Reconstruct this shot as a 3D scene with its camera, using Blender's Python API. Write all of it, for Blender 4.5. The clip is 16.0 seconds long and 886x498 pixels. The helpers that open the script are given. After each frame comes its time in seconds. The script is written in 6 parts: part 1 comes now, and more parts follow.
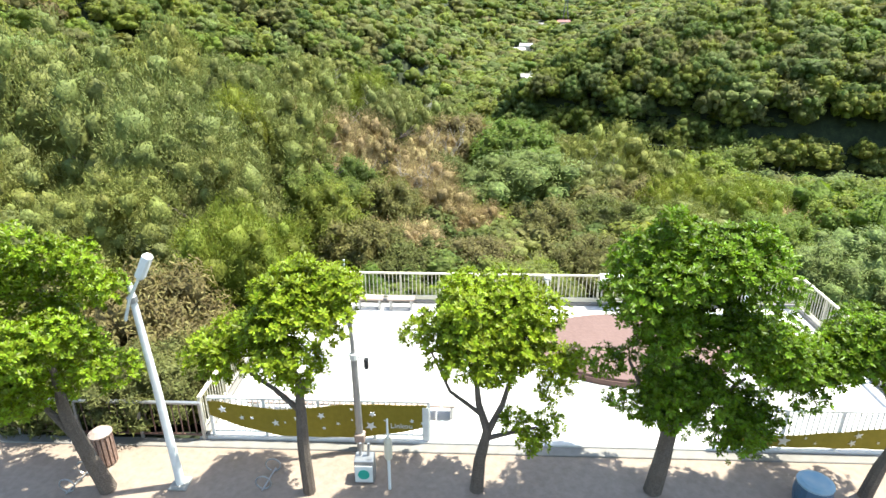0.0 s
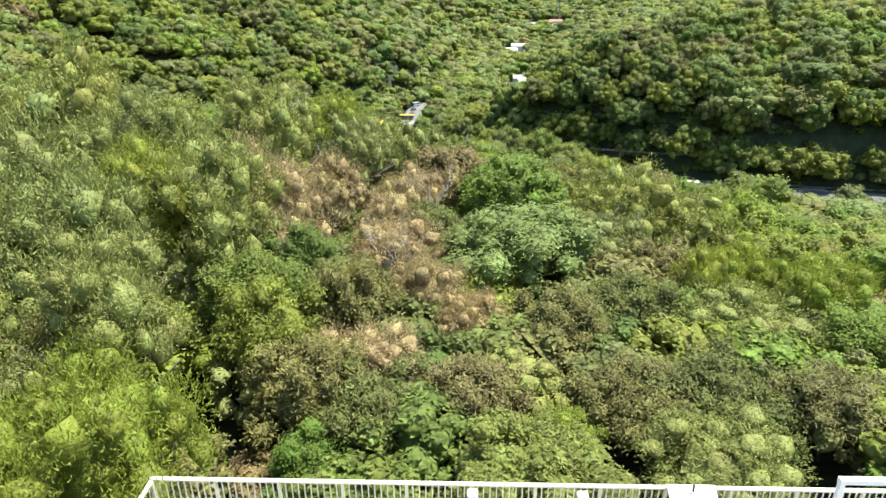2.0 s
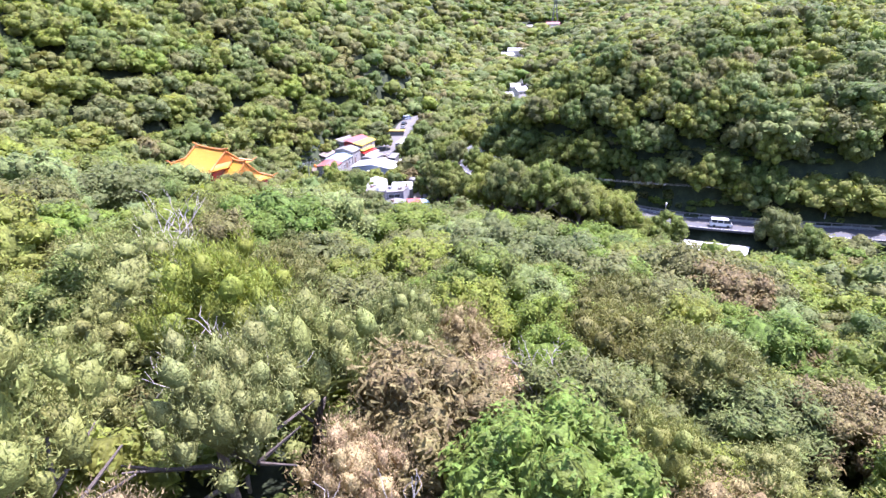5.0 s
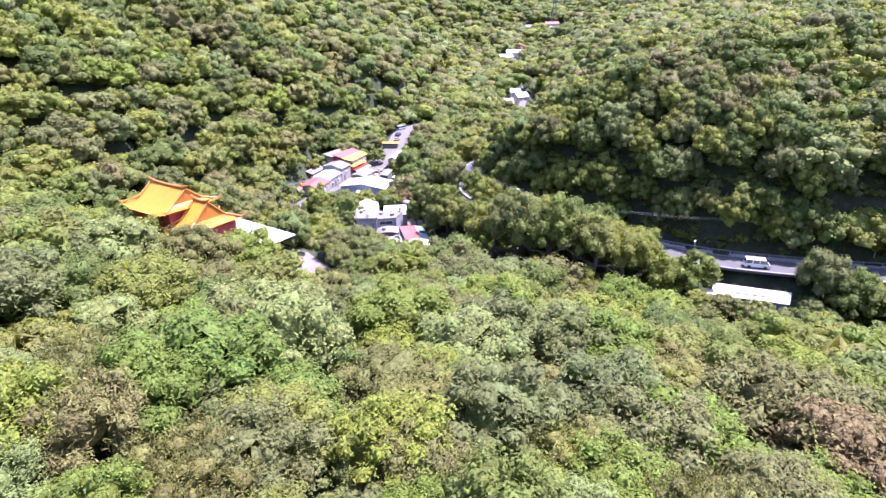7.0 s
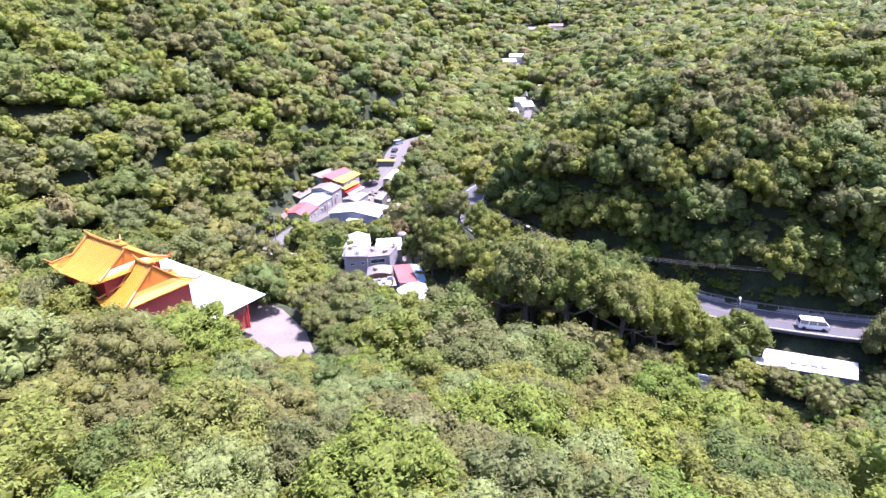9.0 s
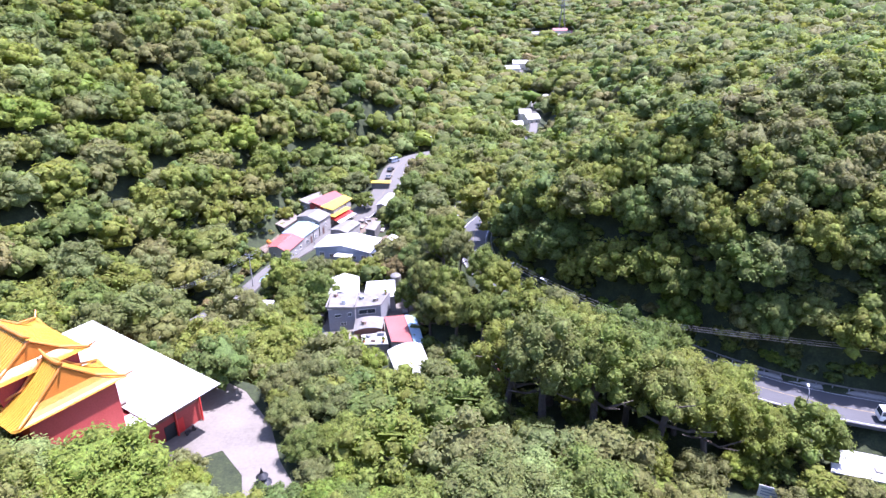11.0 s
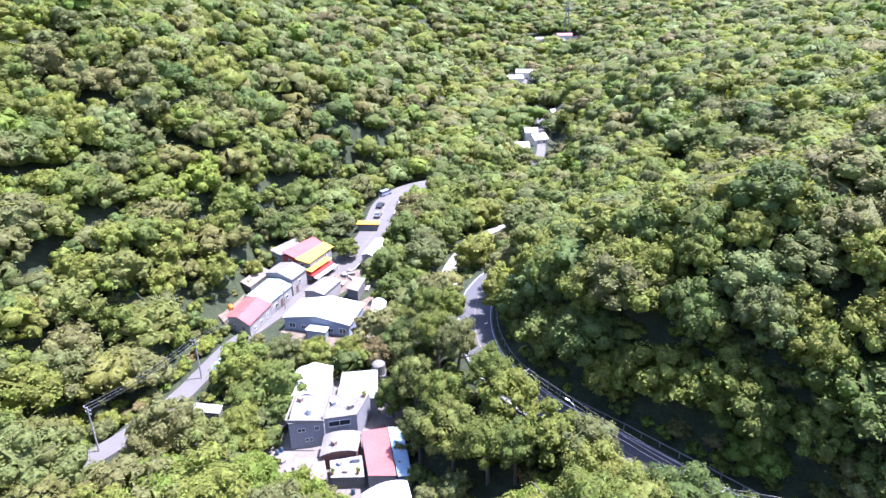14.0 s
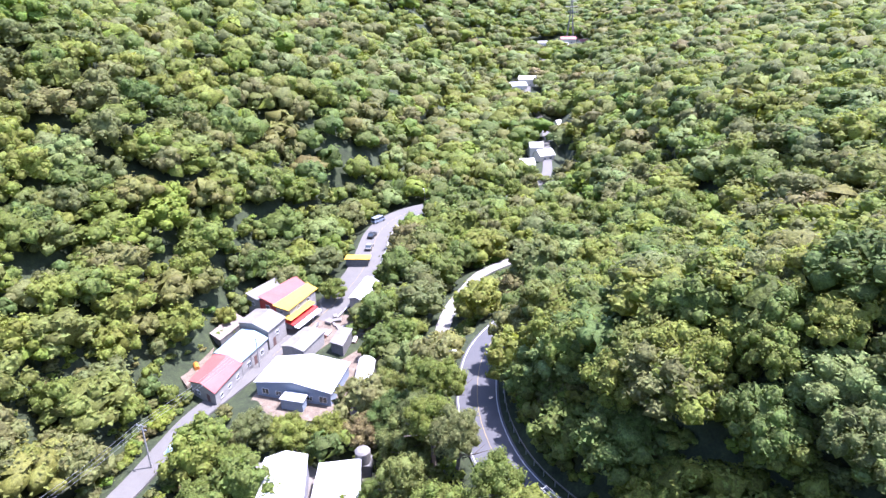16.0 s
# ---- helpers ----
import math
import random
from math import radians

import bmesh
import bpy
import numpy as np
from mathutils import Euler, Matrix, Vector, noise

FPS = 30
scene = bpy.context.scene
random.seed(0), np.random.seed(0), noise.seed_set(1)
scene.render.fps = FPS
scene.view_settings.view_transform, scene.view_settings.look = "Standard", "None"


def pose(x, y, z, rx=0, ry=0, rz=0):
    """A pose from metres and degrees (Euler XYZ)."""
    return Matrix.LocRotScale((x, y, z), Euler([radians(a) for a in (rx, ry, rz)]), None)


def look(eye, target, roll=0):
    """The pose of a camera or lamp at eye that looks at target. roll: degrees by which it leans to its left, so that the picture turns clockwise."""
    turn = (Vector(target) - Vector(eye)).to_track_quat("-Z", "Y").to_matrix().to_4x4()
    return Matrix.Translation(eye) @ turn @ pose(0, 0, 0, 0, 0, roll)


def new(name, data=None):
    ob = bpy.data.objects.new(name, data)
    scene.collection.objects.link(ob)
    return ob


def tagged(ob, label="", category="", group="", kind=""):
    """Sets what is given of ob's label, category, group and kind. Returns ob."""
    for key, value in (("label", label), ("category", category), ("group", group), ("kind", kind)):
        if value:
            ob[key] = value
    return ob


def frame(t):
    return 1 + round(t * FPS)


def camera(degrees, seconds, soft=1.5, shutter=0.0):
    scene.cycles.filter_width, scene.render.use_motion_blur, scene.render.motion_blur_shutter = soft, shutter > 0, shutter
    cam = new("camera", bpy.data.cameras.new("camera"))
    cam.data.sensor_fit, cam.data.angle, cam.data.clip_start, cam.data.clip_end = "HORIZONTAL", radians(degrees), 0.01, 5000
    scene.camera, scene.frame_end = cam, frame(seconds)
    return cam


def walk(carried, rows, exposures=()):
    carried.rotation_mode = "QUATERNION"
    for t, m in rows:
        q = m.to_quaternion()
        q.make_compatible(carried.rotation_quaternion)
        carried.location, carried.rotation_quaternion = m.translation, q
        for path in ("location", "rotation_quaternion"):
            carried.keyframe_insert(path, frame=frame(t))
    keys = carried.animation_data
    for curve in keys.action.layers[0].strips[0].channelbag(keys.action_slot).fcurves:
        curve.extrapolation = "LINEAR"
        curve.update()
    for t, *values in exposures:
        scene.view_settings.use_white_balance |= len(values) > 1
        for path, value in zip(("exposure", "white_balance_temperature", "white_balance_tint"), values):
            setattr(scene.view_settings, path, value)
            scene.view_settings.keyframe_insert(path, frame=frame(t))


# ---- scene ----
cam = camera(71.98, 16.0)
PATH = [  # seconds, eye, target, roll
    (0, (0.57, 0.03, 10.04), (-3.01, 92.48, -27.91), -0.08),
    (0.5, (0.56, 1.34, 10.22), (-2.63, 93.72, -27.93), -0.12),
    (1, (0.66, 3.52, 10.28), (-2.20, 95.92, -27.84), -0.10),
    (1.5, (0.72, 6.12, 10.50), (-1.87, 98.52, -27.65), -0.08),
    (2, (0.76, 9.27, 10.80), (-1.59, 101.68, -27.35), -0.09),
    (2.5, (0.87, 12.98, 11.17), (-1.39, 105.39, -27.00), -0.13),
    (3, (0.89, 16.86, 11.52), (-1.21, 109.27, -26.64), -0.15),
    (3.5, (0.89, 20.97, 11.86), (-1.01, 113.37, -26.33), -0.22),
    (4, (1.04, 25.18, 12.14), (-0.73, 117.61, -25.98), -0.25),
    (4.5, (1.16, 29.33, 12.56), (-0.59, 121.78, -25.52), -0.27),
    (5, (1.33, 33.51, 13.14), (-0.43, 125.94, -24.99), -0.33),
    (7.5, (0.87, 58.96, 15.76), (-0.29, 151.22, -22.79), -0.34),
    (8, (0.90, 64.34, 16.20), (-0.32, 156.62, -22.32), -0.37),
    (8.5, (0.95, 69.62, 16.72), (-0.33, 161.90, -21.79), -0.41),
    (9, (1.22, 75.15, 17.32), (-0.24, 167.40, -21.26), -0.50),
    (9.2, (1.35, 77.38, 17.56), (-0.21, 169.60, -21.07), -0.53),
    (11.5, (0.99, 102.58, 19.53), (-0.41, 194.92, -18.82), -0.22),
    (12, (1.24, 107.86, 20.18), (-0.27, 200.19, -18.19), -0.36),
    (12.5, (1.47, 113.14, 20.70), (-0.10, 205.48, -17.65), -0.45),
    (13, (1.64, 118.58, 21.13), (0.06, 210.94, -17.17), -0.49),
    (13.5, (1.82, 124.02, 21.61), (0.18, 216.39, -16.66), -0.52),
    (14, (2.00, 129.37, 22.24), (0.31, 221.73, -16.07), -0.56),
    (14.5, (2.15, 134.74, 22.85), (0.41, 227.08, -15.50), -0.62),
    (15, (2.28, 140.15, 23.33), (0.47, 232.51, -14.97), -0.66),
    (15.5, (2.36, 145.47, 23.90), (0.54, 237.83, -14.41), -0.68),
    (16, (2.42, 150.75, 24.37), (0.60, 243.12, -13.90), -0.68),
]
walk(cam, [(t, look(e, g, r)) for t, e, g, r in PATH],
     exposures=((0, 1.68, 6450, 3), (2.0, 1.7, 6400, 4), (2.5, 2.1, 5850, 18), (3.2, 2.1, 5720, 29), (5.2, 2.1, 5500, 37), (7.3, 2.0, 5650, 42), (9.2, 1.94, 5650, 42), (11.4, 1.93, 5450, 33), (13, 2.03, 5450, 31), (16, 2.1, 5480, 31)))

# ---- sky, sun, exposure ----
SUN_TO = Vector((0.38, 0.1, 1.0)).normalized()  # the way to the sun
world = bpy.data.worlds.new("sky")
scene.world = world
world.use_nodes = True
wn = world.node_tree.nodes
sky = wn.new("ShaderNodeTexSky")
sky.sky_type = "NISHITA"
sky.sun_disc = False
sky.sun_elevation = math.asin(SUN_TO.z)
sky.sun_rotation = math.atan2(SUN_TO.x, SUN_TO.y)
sky.air_density, sky.dust_density = 1.2, 1.5
world.node_tree.links.new(sky.outputs[0], wn["Background"].inputs["Color"])
wn["Background"].inputs["Strength"].default_value = 0.13
sun = new("sun", bpy.data.lights.new("sun", "SUN"))
sun.data.energy, sun.data.angle, sun.data.color = 5.0, radians(0.53), (1.0, 0.955, 0.88)
sun.matrix_world = look(SUN_TO * 50, (0, 0, 0))


# ---- materials ----
def nodes_of(name):
    m = bpy.data.materials.new(name)
    m.use_nodes = True
    return m, m.node_tree.nodes, m.node_tree.links, m.node_tree.nodes["Principled BSDF"]


def ramp(nd, stops):
    r = nd.new("ShaderNodeValToRGB")
    while len(r.color_ramp.elements) < len(stops):
        r.color_ramp.elements.new(0.5)
    for e, (p, c) in zip(r.color_ramp.elements, stops):
        e.position, e.color = p, (*c, 1)
    return r


def surface(name, c1, c2, scale=1.0, rough=0.7, metal=0.0, bump=0.3, fine=12.0, c3=None, spec=0.4, stain=0.35):
    """A surface of two tones with stains at a large scale, grain at a fine one, and relief."""
    m, nd, ln, b = nodes_of(name)
    geo = nd.new("ShaderNodeNewGeometry")
    big, small = nd.new("ShaderNodeTexNoise"), nd.new("ShaderNodeTexNoise")
    big.inputs["Scale"].default_value, big.inputs["Detail"].default_value = scale, 5
    small.inputs["Scale"].default_value, small.inputs["Detail"].default_value = scale * fine, 3
    for n in (big, small):
        ln.new(geo.outputs["Position"], n.inputs["Vector"])
    mix = nd.new("ShaderNodeMath")
    mix.operation = "MULTIPLY_ADD"
    ln.new(small.outputs[0], mix.inputs[0])
    mix.inputs[1].default_value = 1 - stain
    sc = nd.new("ShaderNodeMath")
    sc.operation = "MULTIPLY"
    ln.new(big.outputs[0], sc.inputs[0])
    sc.inputs[1].default_value = stain
    ln.new(sc.outputs[0], mix.inputs[2])
    stops = [(0.3, c1), (0.7, c2)] if c3 is None else [(0.3, c1), (0.52, c2), (0.72, c3)]
    r = ramp(nd, stops)
    ln.new(mix.outputs[0], r.inputs[0])
    ln.new(r.outputs[0], b.inputs["Base Color"])
    b.inputs["Roughness"].default_value, b.inputs["Metallic"].default_value = rough, metal
    b.inputs["Specular IOR Level"].default_value = spec
    if bump:
        bp = nd.new("ShaderNodeBump")
        bp.inputs["Strength"].default_value, bp.inputs["Distance"].default_value = bump, 0.05
        ln.new(small.outputs[0], bp.inputs["Height"])
        ln.new(bp.outputs[0], b.inputs["Normal"])
    return m


def foliage(name, tones, through_light=0.28, rough=0.6, spread=0.22, leafy=6.0, clump=1.7, depth=(0.62, 1.38), relief=0.18):
    """Leaves: one tone a tree (from the tree's own random or its tint), varied by spray and by leaf."""
    m, nd, ln, b = nodes_of(name)
    info, att, geo = nd.new("ShaderNodeObjectInfo"), nd.new("ShaderNodeAttribute"), nd.new("ShaderNodeNewGeometry")
    att.attribute_name = "tint"
    add, fr = nd.new("ShaderNodeMath"), nd.new("ShaderNodeMath")
    add.operation, fr.operation = "ADD", "FRACT"
    ln.new(info.outputs["Random"], add.inputs[0])
    ln.new(att.outputs["Fac"], add.inputs[1])
    ln.new(add.outputs[0], fr.inputs[0])
    r = ramp(nd, [(i / (len(tones) - 1), c) for i, c in enumerate(tones)])
    ln.new(fr.outputs[0], r.inputs[0])
    hsv, val, hue = nd.new("ShaderNodeHueSaturation"), nd.new("ShaderNodeMapRange"), nd.new("ShaderNodeMapRange")
    val.inputs[3].default_value, val.inputs[4].default_value = 1 - spread, 1 + spread
    hue.inputs[3].default_value, hue.inputs[4].default_value = 0.485, 0.515
    for n in (val, hue):
        ln.new(geo.outputs["Random Per Island"], n.inputs[0])
    ln.new(hue.outputs[0], hsv.inputs["Hue"])
    ln.new(r.outputs[0], hsv.inputs["Color"])
    bump, cells = None, []
    for scale, high in ((clump, relief), (leafy, relief * 0.35)):  # sprays, then single leaves
        v = nd.new("ShaderNodeTexVoronoi")
        v.inputs["Scale"].default_value = scale
        ln.new(geo.outputs["Position"], v.inputs["Vector"])
        cells.append(v)
        bp = nd.new("ShaderNodeBump")
        bp.invert = True
        bp.inputs["Strength"].default_value, bp.inputs["Distance"].default_value = 0.9, high
        ln.new(v.outputs["Distance"], bp.inputs["Height"])
        if bump is not None:
            ln.new(bump.outputs[0], bp.inputs["Normal"])
        bump = bp
    ln.new(bump.outputs[0], b.inputs["Normal"])
    both, mott, times = nd.new("ShaderNodeMath"), nd.new("ShaderNodeMapRange"), nd.new("ShaderNodeMath")
    both.operation, times.operation = "ADD", "MULTIPLY"
    ln.new(cells[0].outputs["Color"], both.inputs[0])
    ln.new(cells[1].outputs["Color"], both.inputs[1])
    mott.inputs[1].default_value, mott.inputs[2].default_value = 0.55, 1.45
    mott.inputs[3].default_value, mott.inputs[4].default_value = depth
    ln.new(both.outputs[0], mott.inputs[0])
    ln.new(val.outputs[0], times.inputs[0])
    ln.new(mott.outputs[0], times.inputs[1])
    ln.new(times.outputs[0], hsv.inputs["Value"])
    ln.new(hsv.outputs[0], b.inputs["Base Color"])
    b.inputs["Roughness"].default_value, b.inputs["Specular IOR Level"].default_value = rough, 0.14
    tr, mx = nd.new("ShaderNodeBsdfTranslucent"), nd.new("ShaderNodeMixShader")
    bright = nd.new("ShaderNodeHueSaturation")
    bright.inputs["Value"].default_value, bright.inputs["Saturation"].default_value = 1.55, 1.1
    ln.new(hsv.outputs[0], bright.inputs["Color"])
    ln.new(bright.outputs[0], tr.inputs["Color"])
    mx.inputs[0].default_value = through_light
    ln.new(b.outputs[0], mx.inputs[1])
    ln.new(tr.outputs[0], mx.inputs[2])
    ln.new(mx.outputs[0], nd["Material Output"].inputs["Surface"])
    return m


def plain(name, c, rough=0.5, metal=0.0, spec=0.4):
    return surface(name, tuple(v * 0.9 for v in c), tuple(min(1, v * 1.08) for v in c), 0.7, rough, metal, 0.08, 9.0, spec=spec)


LEAF = {
    "broad": foliage("broad_leaves", [(0.085, 0.118, 0.032), (0.108, 0.138, 0.032), (0.135, 0.16, 0.031), (0.165, 0.18, 0.036), (0.108, 0.128, 0.043), (0.145, 0.144, 0.05)], 0.45),
    "fine": foliage("fine_leaves", [(0.13, 0.147, 0.044), (0.15, 0.163, 0.045), (0.16, 0.168, 0.04), (0.138, 0.148, 0.05)], 0.2, spread=0.14, leafy=14.0, clump=3.0, depth=(0.72, 1.28), relief=0.07),
    "golden": foliage("yellow_green_feather_leaves", [(0.14, 0.165, 0.026), (0.165, 0.182, 0.028), (0.13, 0.16, 0.026)], 0.32, spread=0.14, leafy=14.0, clump=3.0, depth=(0.72, 1.28), relief=0.07),
    "acacia": foliage("olive_feather_leaves", [(0.1, 0.102, 0.028), (0.122, 0.118, 0.03), (0.092, 0.098, 0.026), (0.128, 0.132, 0.028)], 0.24, spread=0.14, leafy=9.0, clump=2.2, depth=(0.66, 1.3), relief=0.1),
    "tan": foliage("tan_seed_heads", [(0.25, 0.185, 0.086), (0.295, 0.228, 0.118), (0.2, 0.16, 0.066)], 0.28, 0.8, leafy=12.0, clump=2.6, depth=(0.66, 1.3), relief=0.1),
    "olive": foliage("olive_leaves", [(0.095, 0.105, 0.03), (0.13, 0.115, 0.038), (0.085, 0.106, 0.028), (0.15, 0.115, 0.048)], leafy=10.0, clump=2.6, relief=0.12),
    "blue": foliage("bluish_leaves", [(0.115, 0.148, 0.044), (0.138, 0.166, 0.046)], leafy=10.0, clump=2.6, relief=0.12),
    "lush": foliage("bright_leaves", [(0.1, 0.145, 0.021), (0.148, 0.172, 0.025), (0.085, 0.13, 0.022)], 0.34, leafy=9.0, clump=2.4, relief=0.12),
}
BARK = surface("bark", (0.055, 0.042, 0.033), (0.15, 0.122, 0.098), 3.0, 0.85, bump=0.8)
DEADWOOD = surface("grey_dead_wood", (0.28, 0.24, 0.2), (0.42, 0.38, 0.33), 2.0, 0.85, bump=0.5)
# tones darkened so bare ground between the crowns looks deep in shade
SHADE_SOIL = surface("shade_dark_undergrowth", (0.009, 0.013, 0.005), (0.022, 0.03, 0.01), 0.6, 0.95, bump=1.0, c3=(0.044, 0.058, 0.018), fine=5.0, stain=0.5)
ASPHALT = surface("asphalt", (0.05, 0.05, 0.054), (0.075, 0.074, 0.076), 0.35, 0.85, bump=0.25, fine=30)
LANE = surface("worn_grey_asphalt", (0.078, 0.073, 0.066), (0.118, 0.111, 0.1), 0.3, 0.9, bump=0.25, fine=30)
CONCRETE = surface("concrete", (0.2, 0.192, 0.178), (0.3, 0.29, 0.27), 0.35, 0.85, bump=0.3)
PALECON = surface("pale_concrete", (0.15, 0.138, 0.122), (0.215, 0.2, 0.18), 0.3, 0.85, bump=0.25)
DARKCON = surface("weathered_concrete", (0.075, 0.072, 0.068), (0.15, 0.145, 0.135), 0.3, 0.9, bump=0.4)
COURT = surface("worn_courtyard_concrete", (0.105, 0.092, 0.076), (0.165, 0.148, 0.126), 0.22, 0.9, bump=0.25, stain=0.6)
PAVING = surface("sandy_paving", (0.19, 0.142, 0.108), (0.265, 0.206, 0.162), 0.6, 0.85, bump=0.2)
DECK = surface("white_deck_coating", (0.45, 0.43, 0.405), (0.54, 0.52, 0.495), 0.5, 0.6, bump=0.08)
BROWNDECK = surface("brown_rubber_floor", (0.112, 0.066, 0.056), (0.14, 0.086, 0.074), 0.8, 0.8, bump=0.2)
DARKBROWN = plain("dark_brown_paint", (0.1, 0.055, 0.045), 0.6)
WHITE = plain("white_paint", (0.6, 0.6, 0.58), 0.4)
CREAM = plain("cream_paint", (0.5, 0.46, 0.36), 0.45)
ROOFWHITE = surface("white_sheet_roof", (0.33, 0.325, 0.31), (0.45, 0.445, 0.43), 0.25, 0.45, bump=0.05)
ROOFCON = surface("stained_concrete_roof", (0.085, 0.08, 0.072), (0.19, 0.18, 0.165), 0.5, 0.85, bump=0.2, fine=6.0, stain=0.55)
ROOFGREY = surface("pale_grey_sheet_roof", (0.09, 0.084, 0.074), (0.2, 0.188, 0.168), 0.4, 0.55, bump=0.1, fine=6.0, stain=0.5)
ROOFRED = surface("faded_red_sheet_roof", (0.21, 0.055, 0.048), (0.29, 0.095, 0.08), 0.3, 0.5, bump=0.1)
ROOFBLUE = surface("pale_blue_sheet_roof", (0.15, 0.27, 0.35), (0.3, 0.35, 0.38), 0.3, 0.5, bump=0.1)
ROOFYEL = surface("yellow_sheet_roof", (0.36, 0.23, 0.02), (0.46, 0.31, 0.035), 0.3, 0.5, bump=0.1)
ROOFRUST = surface("rusty_sheet_roof", (0.1, 0.075, 0.06), (0.22, 0.185, 0.155), 0.6, 0.8, bump=0.3)
TILE = surface("orange_glazed_tile", (0.44, 0.22, 0.022), (0.6, 0.34, 0.04), 0.8, 0.32, bump=0.15, spec=0.6)
TILEDARK = surface("orange_ridge_tile", (0.36, 0.11, 0.016), (0.48, 0.18, 0.028), 1.2, 0.35, bump=0.2, spec=0.6)
REDWALL = surface("red_painted_wall", (0.24, 0.03, 0.025), (0.34, 0.055, 0.045), 0.5, 0.6, bump=0.1)
BRICKRED = surface("brown_brick_wall", (0.13, 0.055, 0.04), (0.2, 0.1, 0.075), 1.5, 0.85, bump=0.4)
GREYWALL = surface("grey_render", (0.17, 0.17, 0.185), (0.25, 0.25, 0.262), 0.4, 0.85, bump=0.2)
PALEWALL = surface("pale_render", (0.17, 0.16, 0.145), (0.29, 0.275, 0.25), 0.4, 0.85, bump=0.2)
BLUEWALL = surface("blue_grey_sheet_wall", (0.15, 0.185, 0.235), (0.23, 0.265, 0.31), 0.4, 0.6, bump=0.1)
MUSTARD = surface("mustard_banner", (0.17, 0.13, 0.006), (0.22, 0.165, 0.01), 0.8, 0.75, bump=0.06)
STEEL = plain("galvanised_steel", (0.32, 0.32, 0.32), 0.4, 0.7)
BLACK = plain("black_iron", (0.03, 0.03, 0.032), 0.5, 0.3)
RUBBER = plain("black_rubber", (0.02, 0.02, 0.02), 0.85)
BLUEP = surface("blue_plastic", (0.03, 0.07, 0.12), (0.05, 0.1, 0.165), 1.5, 0.45, bump=0.1)
GREENP = plain("green_sign_paint", (0.03, 0.3, 0.22), 0.5)
REDP = plain("red_lacquer", (0.55, 0.04, 0.03), 0.3)
EARTH = surface("bare_earth_and_rubble", (0.05, 0.038, 0.026), (0.13, 0.1, 0.072), 0.8, 0.95, bump=0.9, c3=(0.2, 0.165, 0.125), fine=6.0, stain=0.5)
LINEW = plain("white_road_paint", (0.45, 0.45, 0.44), 0.7)
LINEY = plain("yellow_road_paint", (0.17, 0.13, 0.06), 0.7)
BROWNP = surface("brown_timber", (0.17, 0.1, 0.075), (0.3, 0.2, 0.155), 2.0, 0.7, bump=0.3)
PINKWOOD = surface("bleached_brown_timber", (0.25, 0.185, 0.155), (0.34, 0.265, 0.225), 2.0, 0.75, bump=0.25)
GLASSY, gn, gl, gb = nodes_of("window_glass")
gb.inputs["Base Color"].default_value = (0.03, 0.04, 0.045, 1)
gb.inputs["Roughness"].default_value, gb.inputs["Specular IOR Level"].default_value = 0.08, 0.8


# ---- building helpers ----
def thing(name, place, label, category, group="", turn=0.0):
    ob = new(name)
    ob.empty_display_size = 0.3
    ob.matrix_world = pose(*place, 0, 0, turn)
    return tagged(ob, label, category, group)


def part(name, bm, material, parent, label=""):
    me = bpy.data.meshes.new(name)
    bm.to_mesh(me)
    bm.free()
    for m in material if isinstance(material, (list, tuple)) else [material]:
        me.materials.append(m)
    ob = new(name, me)
    ob.parent = parent
    if label:
        ob["label"] = label
    return ob


def again(name, ob, parent, m):
    """Another part on the same mesh."""
    o = new(name, ob.data)
    o.parent = parent
    o.matrix_basis = m
    return o


def structure(name, bm, material, label):
    return tagged(part(name, bm, material, None), label, kind="structure")


def box(bm, x0, x1, y0, y1, z0, z1, bevel=0.0):
    vs = [bm.verts.new((x, y, z)) for z in (z0, z1) for x, y in ((x0, y0), (x1, y0), (x1, y1), (x0, y1))]
    fs = [bm.faces.new([vs[i] for i in f]) for f in ((3, 2, 1, 0), (4, 5, 6, 7), (0, 1, 5, 4), (1, 2, 6, 5), (2, 3, 7, 6), (3, 0, 4, 7))]
    if bevel:
        bmesh.ops.bevel(bm, geom=list({e for f in fs for e in f.edges}), offset=bevel, segments=1, affect="EDGES")
    return bm


def boxed(x0, x1, y0, y1, z0, z1, bevel=0.0):
    return box(bmesh.new(), x0, x1, y0, y1, z0, z1, bevel)


def tube(bm, pts, radii, sides=8, cap=True):
    rings = []
    pts = [Vector(p) for p in pts]
    for i, p in enumerate(pts):
        d = (pts[min(i + 1, len(pts) - 1)] - pts[max(i - 1, 0)]).normalized()
        a = d.orthogonal().normalized() if i == 0 else (a - d * a.dot(d)).normalized()
        b = d.cross(a)
        rings.append([bm.verts.new(p + (a * math.cos(t) + b * math.sin(t)) * radii[i]) for t in (2 * math.pi * k / sides for k in range(sides))])
    for r, s in zip(rings, rings[1:]):
        for k in range(sides):
            bm.faces.new((r[k], r[(k + 1) % sides], s[(k + 1) % sides], s[k]))
    if cap:
        bm.faces.new(rings[0][::-1])
        bm.faces.new(rings[-1])
    return bm


def tubed(pts, radii, sides=8):
    return tube(bmesh.new(), pts, radii, sides)


def lathe(profile, sides=16):
    """A turned shape from (radius, height) pairs."""
    bm = bmesh.new()
    rings = [[bm.verts.new((r * math.cos(2 * math.pi * k / sides), r * math.sin(2 * math.pi * k / sides), z)) for k in range(sides)] for r, z in profile]
    for r, s in zip(rings, rings[1:]):
        for k in range(sides):
            bm.faces.new((r[k], r[(k + 1) % sides], s[(k + 1) % sides], s[k]))
    bm.faces.new(rings[0][::-1])
    bm.faces.new(rings[-1])
    return bm


